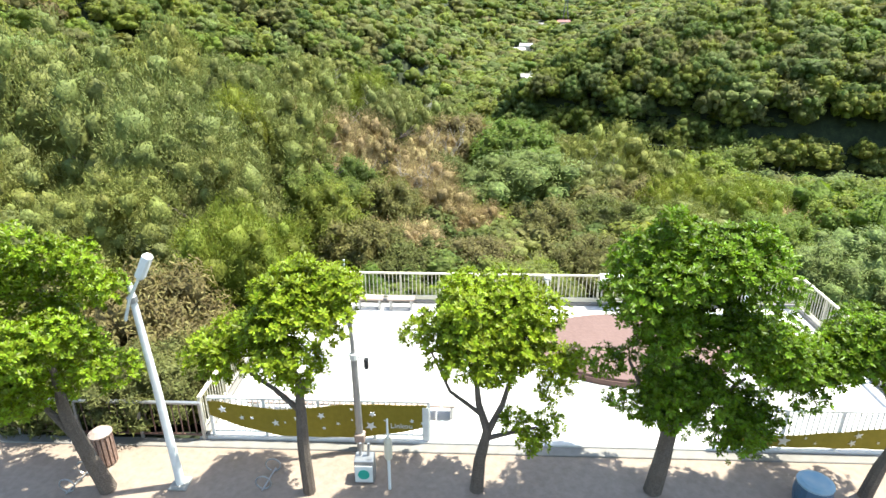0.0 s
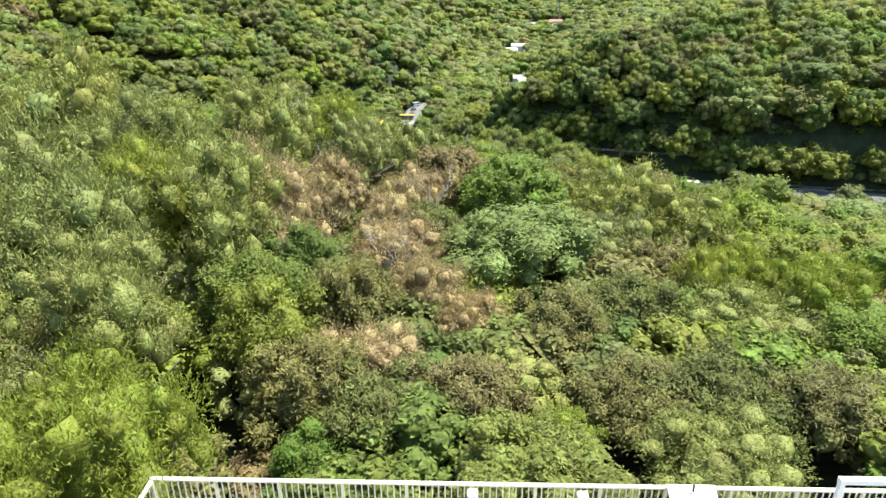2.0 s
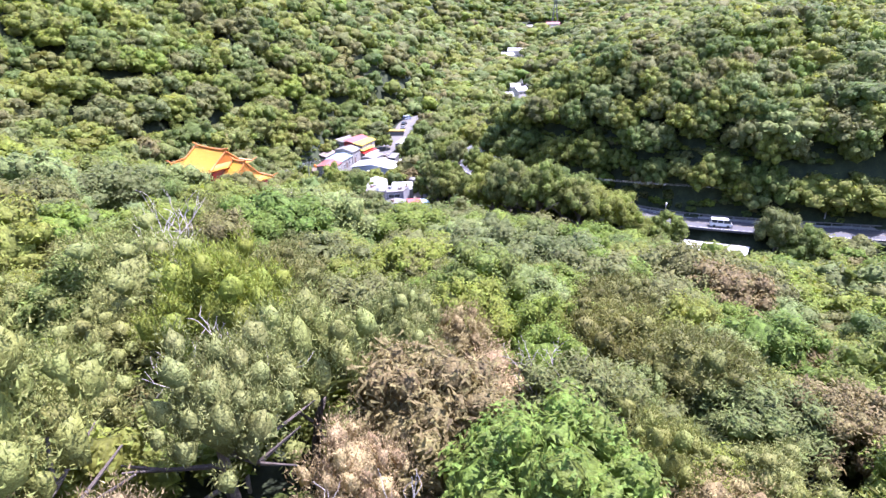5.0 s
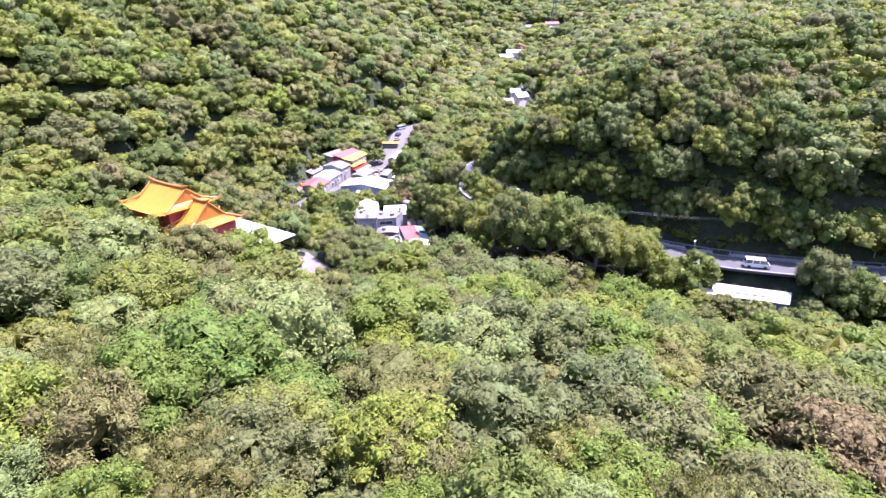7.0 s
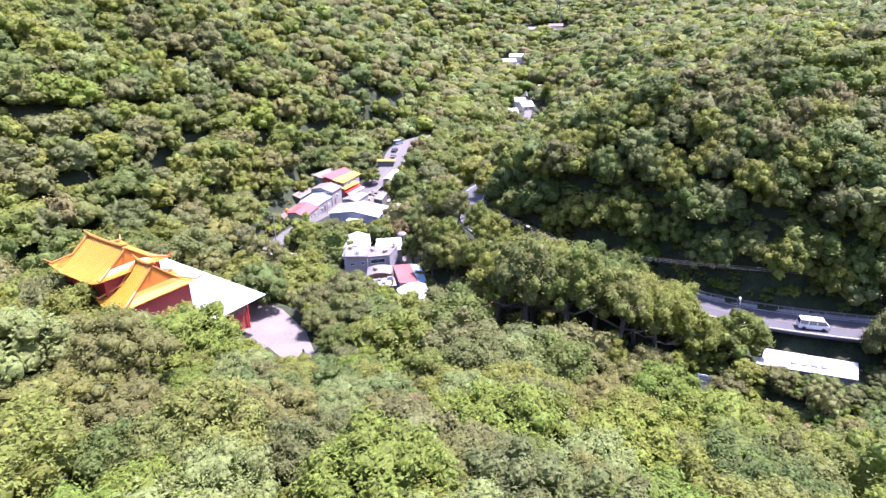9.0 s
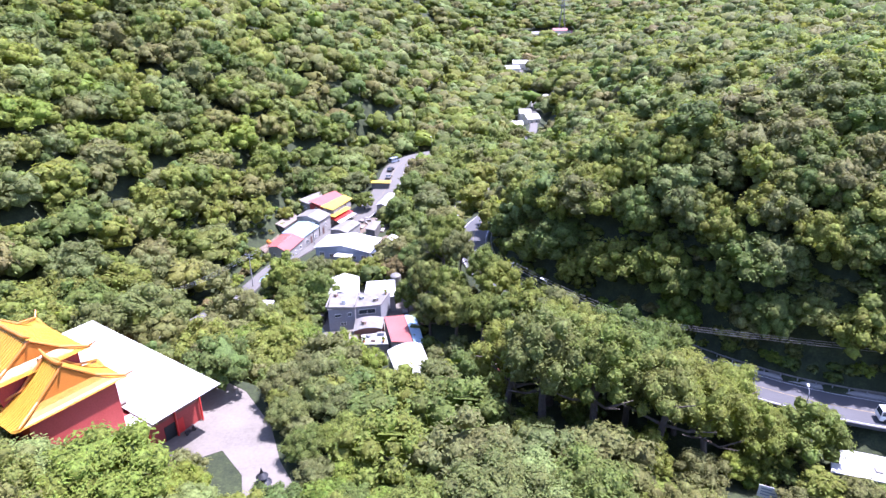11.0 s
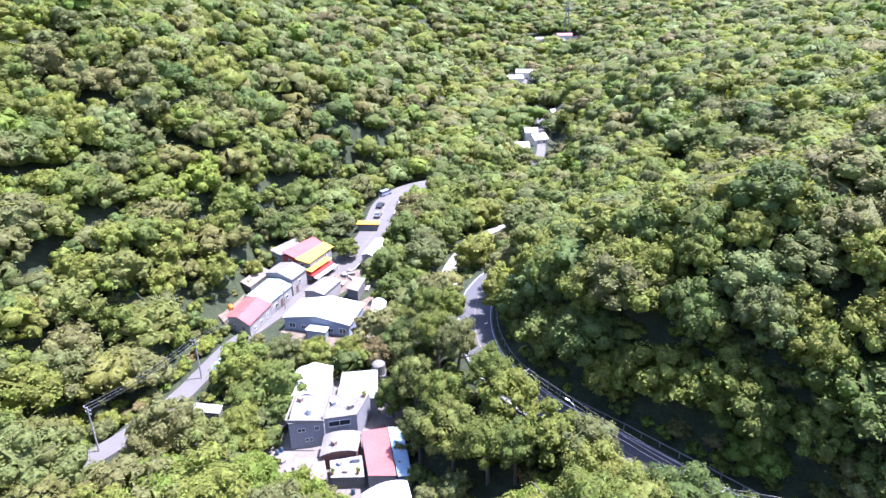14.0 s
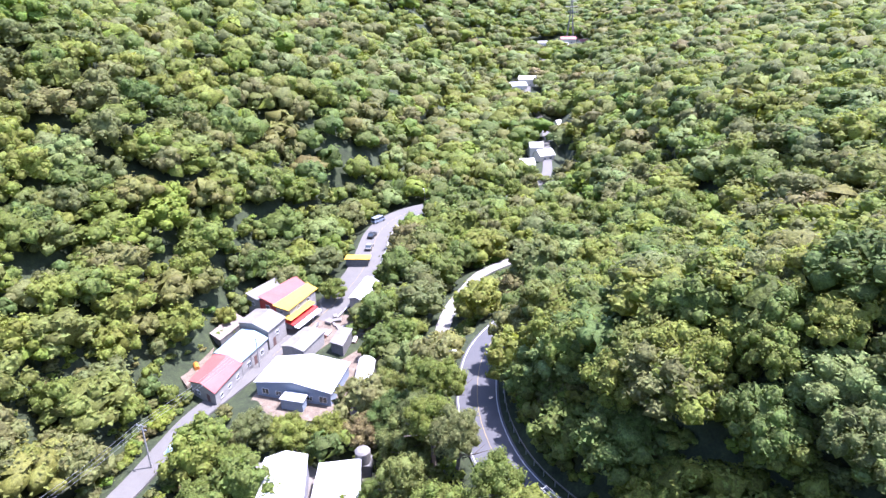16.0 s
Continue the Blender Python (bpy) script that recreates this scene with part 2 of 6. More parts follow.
def prism(pts, y0, y1):
    """An outline in x and z, drawn out along y."""
    bm = bmesh.new()
    a, b = [bm.verts.new((x, y0, z)) for x, z in pts], [bm.verts.new((x, y1, z)) for x, z in pts]
    n = len(pts)
    bm.faces.new(a)
    bm.faces.new(b[::-1])
    for i in range(n):
        bm.faces.new((a[(i + 1) % n], a[i], b[i], b[(i + 1) % n]))
    bmesh.ops.recalc_face_normals(bm, faces=bm.faces)
    return bm


def slab(pts, z0, z1):
    """An outline in x and y, drawn up from z0 to z1."""
    bm = bmesh.new()
    a, b = [bm.verts.new((x, y, z0)) for x, y in pts], [bm.verts.new((x, y, z1)) for x, y in pts]
    n = len(pts)
    bm.faces.new(a[::-1])
    bm.faces.new(b)
    for i in range(n):
        bm.faces.new((a[i], a[(i + 1) % n], b[(i + 1) % n], b[i]))
    bmesh.ops.recalc_face_normals(bm, faces=bm.faces)
    return bm


# ---- the lie of the land ----
def soft(a, b, v):
    t = np.clip((v - a) / (b - a), 0, 1)
    return t * t * (3 - 2 * t)


def curve(points, step=2.5):
    """A smooth way through a few points (x, y, z)."""
    p = [Vector(q) for q in points]
    p = [2 * p[0] - p[1], *p, 2 * p[-1] - p[-2]]
    out = []
    for a, b, c, d in zip(p, p[1:], p[2:], p[3:]):
        n = max(2, int((c - b).length / step))
        for i in range(n):
            t = i / n
            out.append(0.5 * (2 * b + (c - a) * t + (2 * a - 5 * b + 4 * c - d) * t * t + (3 * b - a - 3 * c + d) * t**3))
    out.append(p[-2])
    return np.array([tuple(v) for v in out])


MAIN_ROAD = curve([(150, 151, -36), (92, 162.5, -36.3), (70, 167.5, -36.5), (55, 172.5, -36.6), (44, 179.5, -36.7), (34, 189.5, -36.9), (24, 199.8, -37),
                   (15.5, 208.5, -37.2), (9.5, 218, -37.4), (6.6, 229, -37.6), (6.4, 240, -37.7), (8.2, 250, -37.8), (12.5, 259, -38), (19, 267, -38.2), (27, 275, -38.4)])
FAR_ROAD = curve([(-36.6, 262.5, -46.6), (-31, 276.5, -46.4), (-26, 288, -45.2), (-22.3, 300, -43.6), (-21.2, 312, -42.6), (-20.6, 324, -42.2), (-17.6, 335, -42), (-11.5, 343.5, -41.8),
                  (-2, 348.5, -41.4), (10, 352, -41), (21, 357, -40.8), (30, 365, -40.6)])
VALLEY_WAY = curve([(30, 365, -40.6), (39, 385, -40.6), (45, 430, -40), (51, 480, -39.2), (50, 540, -37.4), (58, 610, -34), (78, 690, -27.6), (104, 780, -20.5)])
LANE_WAY = curve([(-56, 196, -41.2), (-51, 206, -42.3), (-47.6, 219, -43.9), (-46.2, 230, -44.8), (-45, 240, -45.6), (-41.8, 250, -46.4), (-36.6, 262.5, -46.6)])
STREAM = curve([(1, 262, -45.4), (-0.4, 270, -45.2), (2, 282, -44.8), (6, 291.5, -44.4), (9.5, 298, -43.8), (17, 303, -42.6), (24, 307, -42)])
HILL_FOOT = np.array([(900, 60), (150, 156), (92, 167.5), (70, 173), (56, 178), (47, 184.5), (37, 195), (27, 205), (19, 213.5), (14, 222), (11.5, 231), (11.2, 240), (12.8, 248), (16, 254),
                      (24, 262), (33, 272), (38, 300), (46, 330), (48, 365), (52, 400), (60, 480), (85, 580), (140, 790), (260, 1200), (400, 3000)], float)


def near_way(way, x, y):
    """The distance to a polyline and, where it has one, its height at the nearest place."""
    best, height = np.full(x.shape, 1e9), np.zeros(x.shape)
    for a, b in zip(way, way[1:]):
        d = b[:2] - a[:2]
        t = np.clip(((x - a[0]) * d[0] + (y - a[1]) * d[1]) / (d @ d), 0, 1)
        far = np.hypot(x - a[0] - t * d[0], y - a[1] - t * d[1])
        height = np.where(far < best, (a[2] + t * (b[2] - a[2])) if len(a) > 2 else 0, height)
        best = np.minimum(far, best)
    return best, height


def on_hill(x, y):
    inside = np.zeros(x.shape, bool)
    ring = np.vstack([HILL_FOOT, [(3500, 3000), (3500, 60)]])
    for (ax, ay), (bx, by) in zip(ring, np.roll(ring, -1, 0)):
        inside ^= ((ay > y) != (by > y)) & (x < (bx - ax) * (y - ay) / (by - ay + 1e-12) + ax)
    return inside


def level(x, y, z, cx, cy, rx, ry, turn, height, blend):
    """Flattens an oblong round (cx, cy)."""
    c, s = math.cos(radians(turn)), math.sin(radians(turn))
    u, v = (x - cx) * c + (y - cy) * s, -(x - cx) * s + (y - cy) * c
    w = 1 - soft(0, blend, np.hypot(np.maximum(abs(u) - rx, 0), np.maximum(abs(v) - ry, 0)))
    return z + (height - z) * w


def ground(x, y):
    x, y = np.asarray(x, float), np.asarray(y, float)
    prof = sum(np.interp(y + o, [20, 24, 40, 60, 80, 100, 120, 135, 150, 170, 190, 230, 280, 350, 480, 580, 790, 1000, 1400, 3000],
                         [-2.6, -3.2, -4.5, -7, -12.5, -19, -25.5, -30, -36, -42, -45.5, -46.4, -46.6, -44, -41, -37, -20, 5, 60, 160]) for o in (-5, 0, 5)) / 3
    z = prof - 0.16 * np.clip(x, -60, 50) * soft(26, 60, y) * (1 - soft(140, 185, y))
    z = z + np.clip((x - 5) * 0.13, 0, 6) * soft(160, 185, y) * (1 - soft(215, 250, y))
    foot = np.interp(y, [0, 60, 150, 200, 250, 290, 320, 345, 362, 400, 480, 580, 800, 1200, 3000], [-70, -80, -74, -57, -49, -42, -34, -30, -14, -8, 4, 24, 80, 180, 260])
    d = np.clip(foot - x, 0, None)
    d = 0.74 * d * d / (d + 9)
    z = z + 150 * (1 - np.exp(-d / 150)) + np.minimum(d, 45) * 0.1 * np.sin(y * 0.07 + x * 0.03 + 0.8)
    back = np.clip(foot - x - 4, 0, None)  # the steep lower flank behind the village
    z = z + np.interp(y, [205, 232, 260, 290, 330, 380, 460, 560], [0, 4, 9, 14, 15, 12, 8, 0]) * (1 - np.exp(-back / 11)) * (1 - 0.75 * soft(62, 125, back))
    e, _ = near_way(HILL_FOOT, x, y)
    rz = np.interp(y, [100, 160, 260, 350, 480, 580, 790, 1000, 1400, 3000], [-36, -36.6, -37.6, -40, -38, -34, -18, 6, 60, 160])
    hill = on_hill(x, y)
    up = rz + (3.5 + 14 * soft(13, 27, x) * (1 - soft(212, 244, y))) * (1 - np.exp(-e / 5)) + 6 * soft(4, 40, e) * soft(55, 80, x) * soft(215, 245, y) * (1 - soft(400, 470, y)) + 26 * (1 - np.exp(-e / 62)) + 0.12 * np.minimum(e, 500) + np.minimum(e, 60) * 0.035 * np.sin(y * 0.055 - x * 0.05)
    w = 1 - soft(8, np.where(x > 40, 12.5, 24), e)
    z = np.where(hill, up, z + np.maximum(rz - z, 0) * w * (y < 300))
    z = z + 0.5 * np.sin(x * 0.21 + 1.3 * np.sin(y * 0.13)) * np.sin(y * 0.17 + 0.7) * soft(24, 40, y)
    z = level(x, y, z, -48, 168, 19, 14, -33, -34.7, 8)
    z = level(x, y, z, -22, 160, 9, 10, -33, -34.7, 5)
    z = level(x, y, z, 59, 161, 11, 6, -17, -41.2, 4)
    z = level(x, y, z, -17, 207, 9, 18, 0, -46.4, 6)
    for way, half in ((MAIN_ROAD, 5.0), (FAR_ROAD, 5.0), (LANE_WAY, 3.0), (STREAM, 2.5), (VALLEY_WAY, 3.0)):
        e, h = near_way(way, x, y)
        steep = (way is MAIN_ROAD) * (x > 40) * (x < 84) * ~hill  # the wall under the road
        z = z + (h - 0.35 - z) * (1 - soft(half - 2.8 * steep, half + 4 - 4.9 * steep, e))
    front = np.where(y < 12.2, -0.2, z)
    z = np.where(y < 20, np.where((y > 11.4) & (y < 20), -0.2 + (z + 0.2) * soft(12.0, 15.5, y), front), z)
    return np.where(y < 12, -0.2, z)


def level_at(x, y):
    return float(ground(np.array([x]), np.array([y]))[0])


XS = np.unique(np.concatenate([np.arange(-90, 100, 2.5), np.arange(-300, 301, 9), np.arange(-2700, 2701, 150)]))
YS = np.unique(np.concatenate([np.arange(-600, 0, 100), np.arange(0, 30, 1.0), np.arange(30, 140, 4), np.arange(140, 370, 2.5), np.arange(370, 900, 12), np.arange(900, 3001, 100)]))
GX, GY = np.meshgrid(XS, YS)
GZ = ground(GX.ravel(), GY.ravel())
nx, ny = len(XS), len(YS)
corner = (np.arange(ny - 1)[:, None] * nx + np.arange(nx - 1)[None]).ravel()
land = bpy.data.meshes.new("ground")
land.from_pydata(np.stack([GX.ravel(), GY.ravel(), GZ], 1).tolist(), [], np.stack([corner, corner + 1, corner + nx + 1, corner + nx], 1).tolist())
land.polygons.foreach_set("use_smooth", [True] * len(land.polygons))
land.materials.append(SHADE_SOIL)
tagged(new("ground", land), "forest soil with leaf litter and low weeds, its colour darkened to stand for deep shade", kind="structure")


def ribbon(way, half, lift, thick, side=0.0):
    """A strip along a way, with thickness; side: how far it lies to the right of the way."""
    bm, rows = bmesh.new(), []
    for i, p in enumerate(way):
        d = way[min(i + 1, len(way) - 1)] - way[max(i - 1, 0)]
        n = Vector((d[1], -d[0], 0)).normalized()
        c = Vector(p) + n * side
        rows.append([bm.verts.new(c + n * s * half + Vector((0, 0, z))) for s, z in ((-1, lift), (1, lift), (1, lift - thick), (-1, lift - thick))])
    for r, s in zip(rows, rows[1:]):
        for k in range(4):
            bm.faces.new((r[k], s[k], s[(k + 1) % 4], r[(k + 1) % 4]))
    bm.faces.new(rows[0])
    bm.faces.new(rows[-1][::-1])
    bmesh.ops.recalc_face_normals(bm, faces=bm.faces)
    return bm


structure("road", ribbon(MAIN_ROAD, 3.6, 0.0, 0.5), ASPHALT, "grey asphalt mountain road along the foot of a hill")
structure("road", ribbon(FAR_ROAD, 4.4, 0.0, 0.5), LANE, "pale worn asphalt road bending through the valley")
structure("road", ribbon(VALLEY_WAY, 1.9, 0.0, 0.5), LANE, "narrow pale road up the far valley")
structure("road", ribbon(LANE_WAY, 2.0, 0.0, 0.5), LANE, "narrow worn asphalt lane below a grassy bank")
structure("path", ribbon(STREAM, 1.6, 0.0, 0.4), PALECON, "pale concrete path along the stream bed")
for way, side, mat, word in ((MAIN_ROAD, 3.2, LINEW, "white"), (MAIN_ROAD, -3.2, LINEW, "white"), (MAIN_ROAD, 0.0, LINEY, "yellow"), (FAR_ROAD, 4.0, LINEW, "white"), (FAR_ROAD, 0.0, LINEY, "yellow")):
    structure("road_marking", ribbon(way, 0.06, 0.012, 0.01, side), mat, word + " painted line along the asphalt")


# ---- trees ----


def unit(n, rng):
    v = rng.normal(size=(n, 3))
    return v / np.linalg.norm(v, axis=1, keepdims=True)


def ico(fine):
    bm = bmesh.new()
    bmesh.ops.create_icosphere(bm, subdivisions=fine, radius=1.0)
    bm.verts.ensure_lookup_table()
    v, f = np.array([tuple(p.co) for p in bm.verts]), np.array([[q.index for q in t.verts] for t in bm.faces])
    bm.free()
    return v, f


ICO = {1: ico(1), 2: ico(2), 0: (np.array([(1, 0, 0), (-1, 0, 0), (0, 1, 0), (0, -1, 0), (0, 0, 1), (0, 0, -1)], float),
                                np.array([(0, 2, 4), (2, 1, 4), (1, 3, 4), (3, 0, 4), (2, 0, 5), (1, 2, 5), (3, 1, 5), (0, 3, 5)]))}


def leaves_at(p, n, size, rng, slim=0.5, folded=False, droop=0.0, brush=None):
    """A leaf at each p, its face turned to n: one triangle, or two folded along the midrib."""
    k = len(p)
    a = np.cross(n, unit(k, rng))
    a /= np.linalg.norm(a, axis=1, keepdims=True) + 1e-9
    if brush is not None:  # leaves stand out like bristles
        a = brush + 1.0 * unit(k, rng) + [0, 0, 0.35]
        a /= np.linalg.norm(a, axis=1, keepdims=True)
        n = np.cross(a, unit(k, rng))
        n /= np.linalg.norm(n, axis=1, keepdims=True) + 1e-9
    if droop:
        a[:, 2] -= droop
        a /= np.linalg.norm(a, axis=1, keepdims=True)
    b = np.cross(n, a)
    s = (size * rng.uniform(0.7, 1.3, k))[:, None]
    if not folded:
        v = np.stack([p - a * s * 0.5 - b * s * slim * 0.5, p - a * s * 0.5 + b * s * slim * 0.5, p + a * s * 0.62], 1)
        return v.reshape(-1, 3), np.arange(3 * k).reshape(-1, 3)
    v = np.stack([p - a * s * 0.5, p + b * s * slim * 0.5 + n * s * 0.1, p + a * s * 0.55, p - b * s * slim * 0.5 + n * s * 0.1], 1)
    i = np.arange(k)[:, None] * 4
    return v.reshape(-1, 3), np.concatenate([i + [0, 1, 2], i + [0, 2, 3]])


def crown_of(seed, lobes, leaves, size, tall=0.8, slim=0.55, folded=False, droop=0.0, fuzz=0.16, core=0.8, low=-0.25, turn=0.55, fine=1, brush=False, lobe=(0.24, 0.4), shell=(0.55, 0.9), heart=0.5, lift=0.65, jag=0.2):
    """A crown of radius about 1 round the origin: ragged leafy lobes of uneven size with gaps between them."""
    rng = np.random.default_rng(seed)
    d = unit(lobes * 6, rng)
    d = d[d[:, 2] > low]
    pick = [0]
    while len(pick) < min(lobes, len(d)):
        gap = np.min(np.linalg.norm(d[:, None] - d[pick][None], axis=2), axis=1) * rng.uniform(0.75, 1, len(d))
        pick.append(int(np.argmax(gap)))
    c = d[pick] * rng.uniform(*shell, (len(pick), 1)) * [1, 1, tall]
    r = rng.uniform(*lobe, len(pick))
    c, r = np.vstack([c, [[0, 0, tall * 0.1]]]), np.append(r, heart)
    inner = np.append(np.full(len(pick), core), 1.0) * r
    vs, fs, n = [], [], 0
    iv, jf = ICO[fine]
    for k, (ci, ri) in enumerate(zip(c, inner)):
        spin = np.linalg.qr(rng.normal(size=(3, 3)))[0]
        o = iv @ spin
        v = ci + o * ri * (1 + 0.16 * np.sin(o @ rng.normal(size=3) * 3.0)[:, None] + jag * rng.uniform(-1, 1, (len(o), 1)))
        mid, out = v[jf].mean(1), o[jf].mean(1)
        hid = np.linalg.norm(mid[:, None] - c[None], axis=2) < inner[None] * 0.82
        hid[:, k] = False
        f = jf[~hid.any(1) & (out[:, 2] > -0.62)]  # faces shut inside the crown or turned to the ground are left off
        vs.append(v)
        fs.append(f + n)
        n += len(v)
    share = (r**2 / (r**2).sum() * leaves).astype(int)
    share[-1] //= 3
    for ci, ri, k in zip(c, r, share):
        o = unit(k, rng)
        o[:, 2] = np.where(o[:, 2] < -0.35, -o[:, 2], o[:, 2])
        p = ci + o * ri * (1 + fuzz * rng.normal(size=(k, 1)).clip(-1.6, 2.0))
        face = 0.65 * o + turn * unit(k, rng) + [0.1, 0.0, lift]
        face /= np.linalg.norm(face, axis=1, keepdims=True)
        v, f = leaves_at(p, face, size, rng, slim, folded, droop, o if brush else None)
        vs.append(v)
        fs.append(f + n)
        n += len(v)
    v, f = np.vstack(vs), np.vstack(fs)
    used, f = np.unique(f, return_inverse=True)
    return v[used], f.reshape(-1, 3)


def np_mesh(name, v, f, mats, index=None, tint=None):
    me = bpy.data.meshes.new(name)
    me.vertices.add(len(v))
    me.vertices.foreach_set("co", v.astype(np.float32).ravel())
    me.loops.add(3 * len(f))
    me.loops.foreach_set("vertex_index", f.astype(np.int32).ravel())
    me.polygons.add(len(f))
    me.polygons.foreach_set("loop_start", np.arange(0, 3 * len(f), 3, dtype=np.int32))
    for m in mats:
        me.materials.append(m)
    if index is not None:
        me.polygons.foreach_set("material_index", index.astype(np.int32))
    if tint is not None:
        me.attributes.new("tint", "FLOAT", "FACE").data.foreach_set("value", tint.astype(np.float32))
    me.polygons.foreach_set("use_smooth", np.ones(len(f), bool))
    me.update(calc_edges=True)
    return me


# kinds: crown settings by how near the tree stands
KINDS = {
    "broad": dict(tall=0.9, slim=0.62),
    "fine": dict(tall=0.95, slim=0.34, fuzz=0.17, brush=True),
    "golden": dict(tall=0.9, slim=0.34, fuzz=0.17, brush=True),
    "acacia": dict(tall=0.62, slim=0.36, fuzz=0.17, brush=True),
    "tan": dict(tall=0.8, slim=0.36, fuzz=0.3, brush=True),
    "olive": dict(tall=0.85, slim=0.36, fuzz=0.2, droop=0.5),
    "blue": dict(tall=0.8, slim=0.45, fuzz=0.12, lift=0.9),
    "lush": dict(tall=0.85, slim=0.52, fuzz=0.16),
}
NEAR_SIZE = {"broad": 0.058, "fine": 0.034, "golden": 0.036, "acacia": 0.038, "tan": 0.036, "olive": 0.07, "blue": 0.05, "lush": 0.058}
# leaves, leaf growth, core size, lobes, lobe sizes, shell, heart, crowns made, raggedness
LODS = ((8600, 1.0, 0.78, 36, (0.15, 0.29), (0.58, 0.97), 0.56, 3, 0.26), (4600, 1.25, 0.82, 32, (0.16, 0.29), (0.6, 0.96), 0.6, 4, 0.26), (3500, 1.35, 0.88, 28, (0.18, 0.3), (0.64, 0.94), 0.66, 5, 0.26),
        (1400, 1.9, 0.9, 22, (0.19, 0.32), (0.66, 0.92), 0.68, 6, 0.26), (480, 2.9, 0.94, 14, (0.23, 0.36), (0.6, 0.86), 0.7, 6, 0.26), (120, 3.9, 0.96, 7, (0.32, 0.46), (0.5, 0.74), 0.74, 6, 0.26))
CROWNS = {}
for kind, how in KINDS.items():
    for lod, (leaves, grow, core, most, lobe, shell, heart, made, jag) in enumerate(LODS):
        use = dict(how, lobes=most, core=core, low=-0.45, lobe=lobe, shell=shell, heart=heart, jag=jag)
        if kind in ("fine", "golden", "acacia", "tan") and lod < 3:  # soft wisps round dark hearts
            use.update(lobes=36, lobe=(0.16, 0.3), core=0.62 if lod < 2 else 0.74, shell=(0.46, 0.96), low=-0.3, heart=0.5, jag=0.35)
        leaves = int(leaves * 1.75) if kind in ("fine", "golden", "tan", "acacia") and lod < 2 else leaves
        if lod > 1:
            use.update(slim=max(how["slim"], 0.4 + 0.1 * lod), fuzz=0.14, brush=False)
        CROWNS[kind, lod] = [crown_of(100 * lod + 7 * k + len(kind), leaves=leaves, size=NEAR_SIZE[kind] * grow * (0.5 / max(0.3, use["slim"])) ** 0.5, **use) for k in range(made)]


def trunk_mesh(seed, mat, height=1.0, limbs=5, lean=0.1):
    """A tapered trunk with forking limbs, one unit high to the crown's centre."""
    rng = random.Random(seed)
    bm = bmesh.new()
    top = Vector((rng.uniform(-lean, lean), rng.uniform(-lean, lean), height))
    tube(bm, [(0, 0, -0.12), (top.x * 0.3, top.y * 0.3, 0.35), tuple(top * 0.75), tuple(top)], [0.045, 0.034, 0.024, 0.01], 7)
    for k in range(limbs):
        a, z = 2 * math.pi * (k + rng.random() * 0.6) / limbs, rng.uniform(0.45, 0.85)
        s = Vector((top.x * z, top.y * z, z))
        r = rng.uniform(0.35, 0.55)
        e = s + Vector((math.cos(a) * r, math.sin(a) * r, rng.uniform(0.12, 0.4)))
        m = (s + e) / 2 + Vector((0, 0, -0.04))
        tube(bm, [s, m, e], [0.016, 0.011, 0.004], 5)
        f = m + Vector((math.cos(a + 0.8) * 0.2, math.sin(a + 0.8) * 0.2, 0.18))
        tube(bm, [m, f], [0.012, 0.004], 4)
    me = bpy.data.meshes.new("trunk")
    bm.to_mesh(me)
    bm.free()
    me.materials.append(mat)
    return me


TRUNKS = [trunk_mesh(s, BARK) for s in range(4)]
CROWN_MESHES = {}
TREE_WORDS = {
    "broad": "broadleaf tree with a dense rounded green crown",
    "fine": "feathery acacia tree with fine grey-green foliage",
    "golden": "feathery acacia tree with yellow-green foliage",
    "acacia": "flat-topped acacia tree with olive feathery foliage",
    "tan": "tree with a crown of dry tan seed heads",
    "olive": "bushy tree with drooping olive and brown leaves",
    "blue": "spreading tree with fine bluish-green foliage",
    "lush": "low tree with bright yellow-green leaves",
}


def tree(kind, lod, x, y, radius, height, turn, pick):
    """One tree as a thing: trunk and crown on shared meshes."""
    z = level_at(x, y)
    key = (kind, lod, pick % len(CROWNS[kind, lod]))
    if key not in CROWN_MESHES:
        CROWN_MESHES[key] = np_mesh("crown", *CROWNS[kind, lod][key[2]], [LEAF[kind]])
    ob = thing("tree", (x, y, z), TREE_WORDS[kind] + " on the slope", "tree", "trees on the slope", turn)
    tall = min(height * 0.5, radius * (1.4 if lod < 2 else 1.15))
    up = height - tall
    t = new("trunk", TRUNKS[pick % len(TRUNKS)])
    t.parent = ob
    t.matrix_basis = Matrix.Diagonal((up * 1.2, up * 1.2, up * 1.05, 1))
    c = new("crown", CROWN_MESHES[key])
    c.parent = ob
    c.matrix_basis = Matrix.LocRotScale((0, 0, up), None, (radius, radius, tall))
    return ob


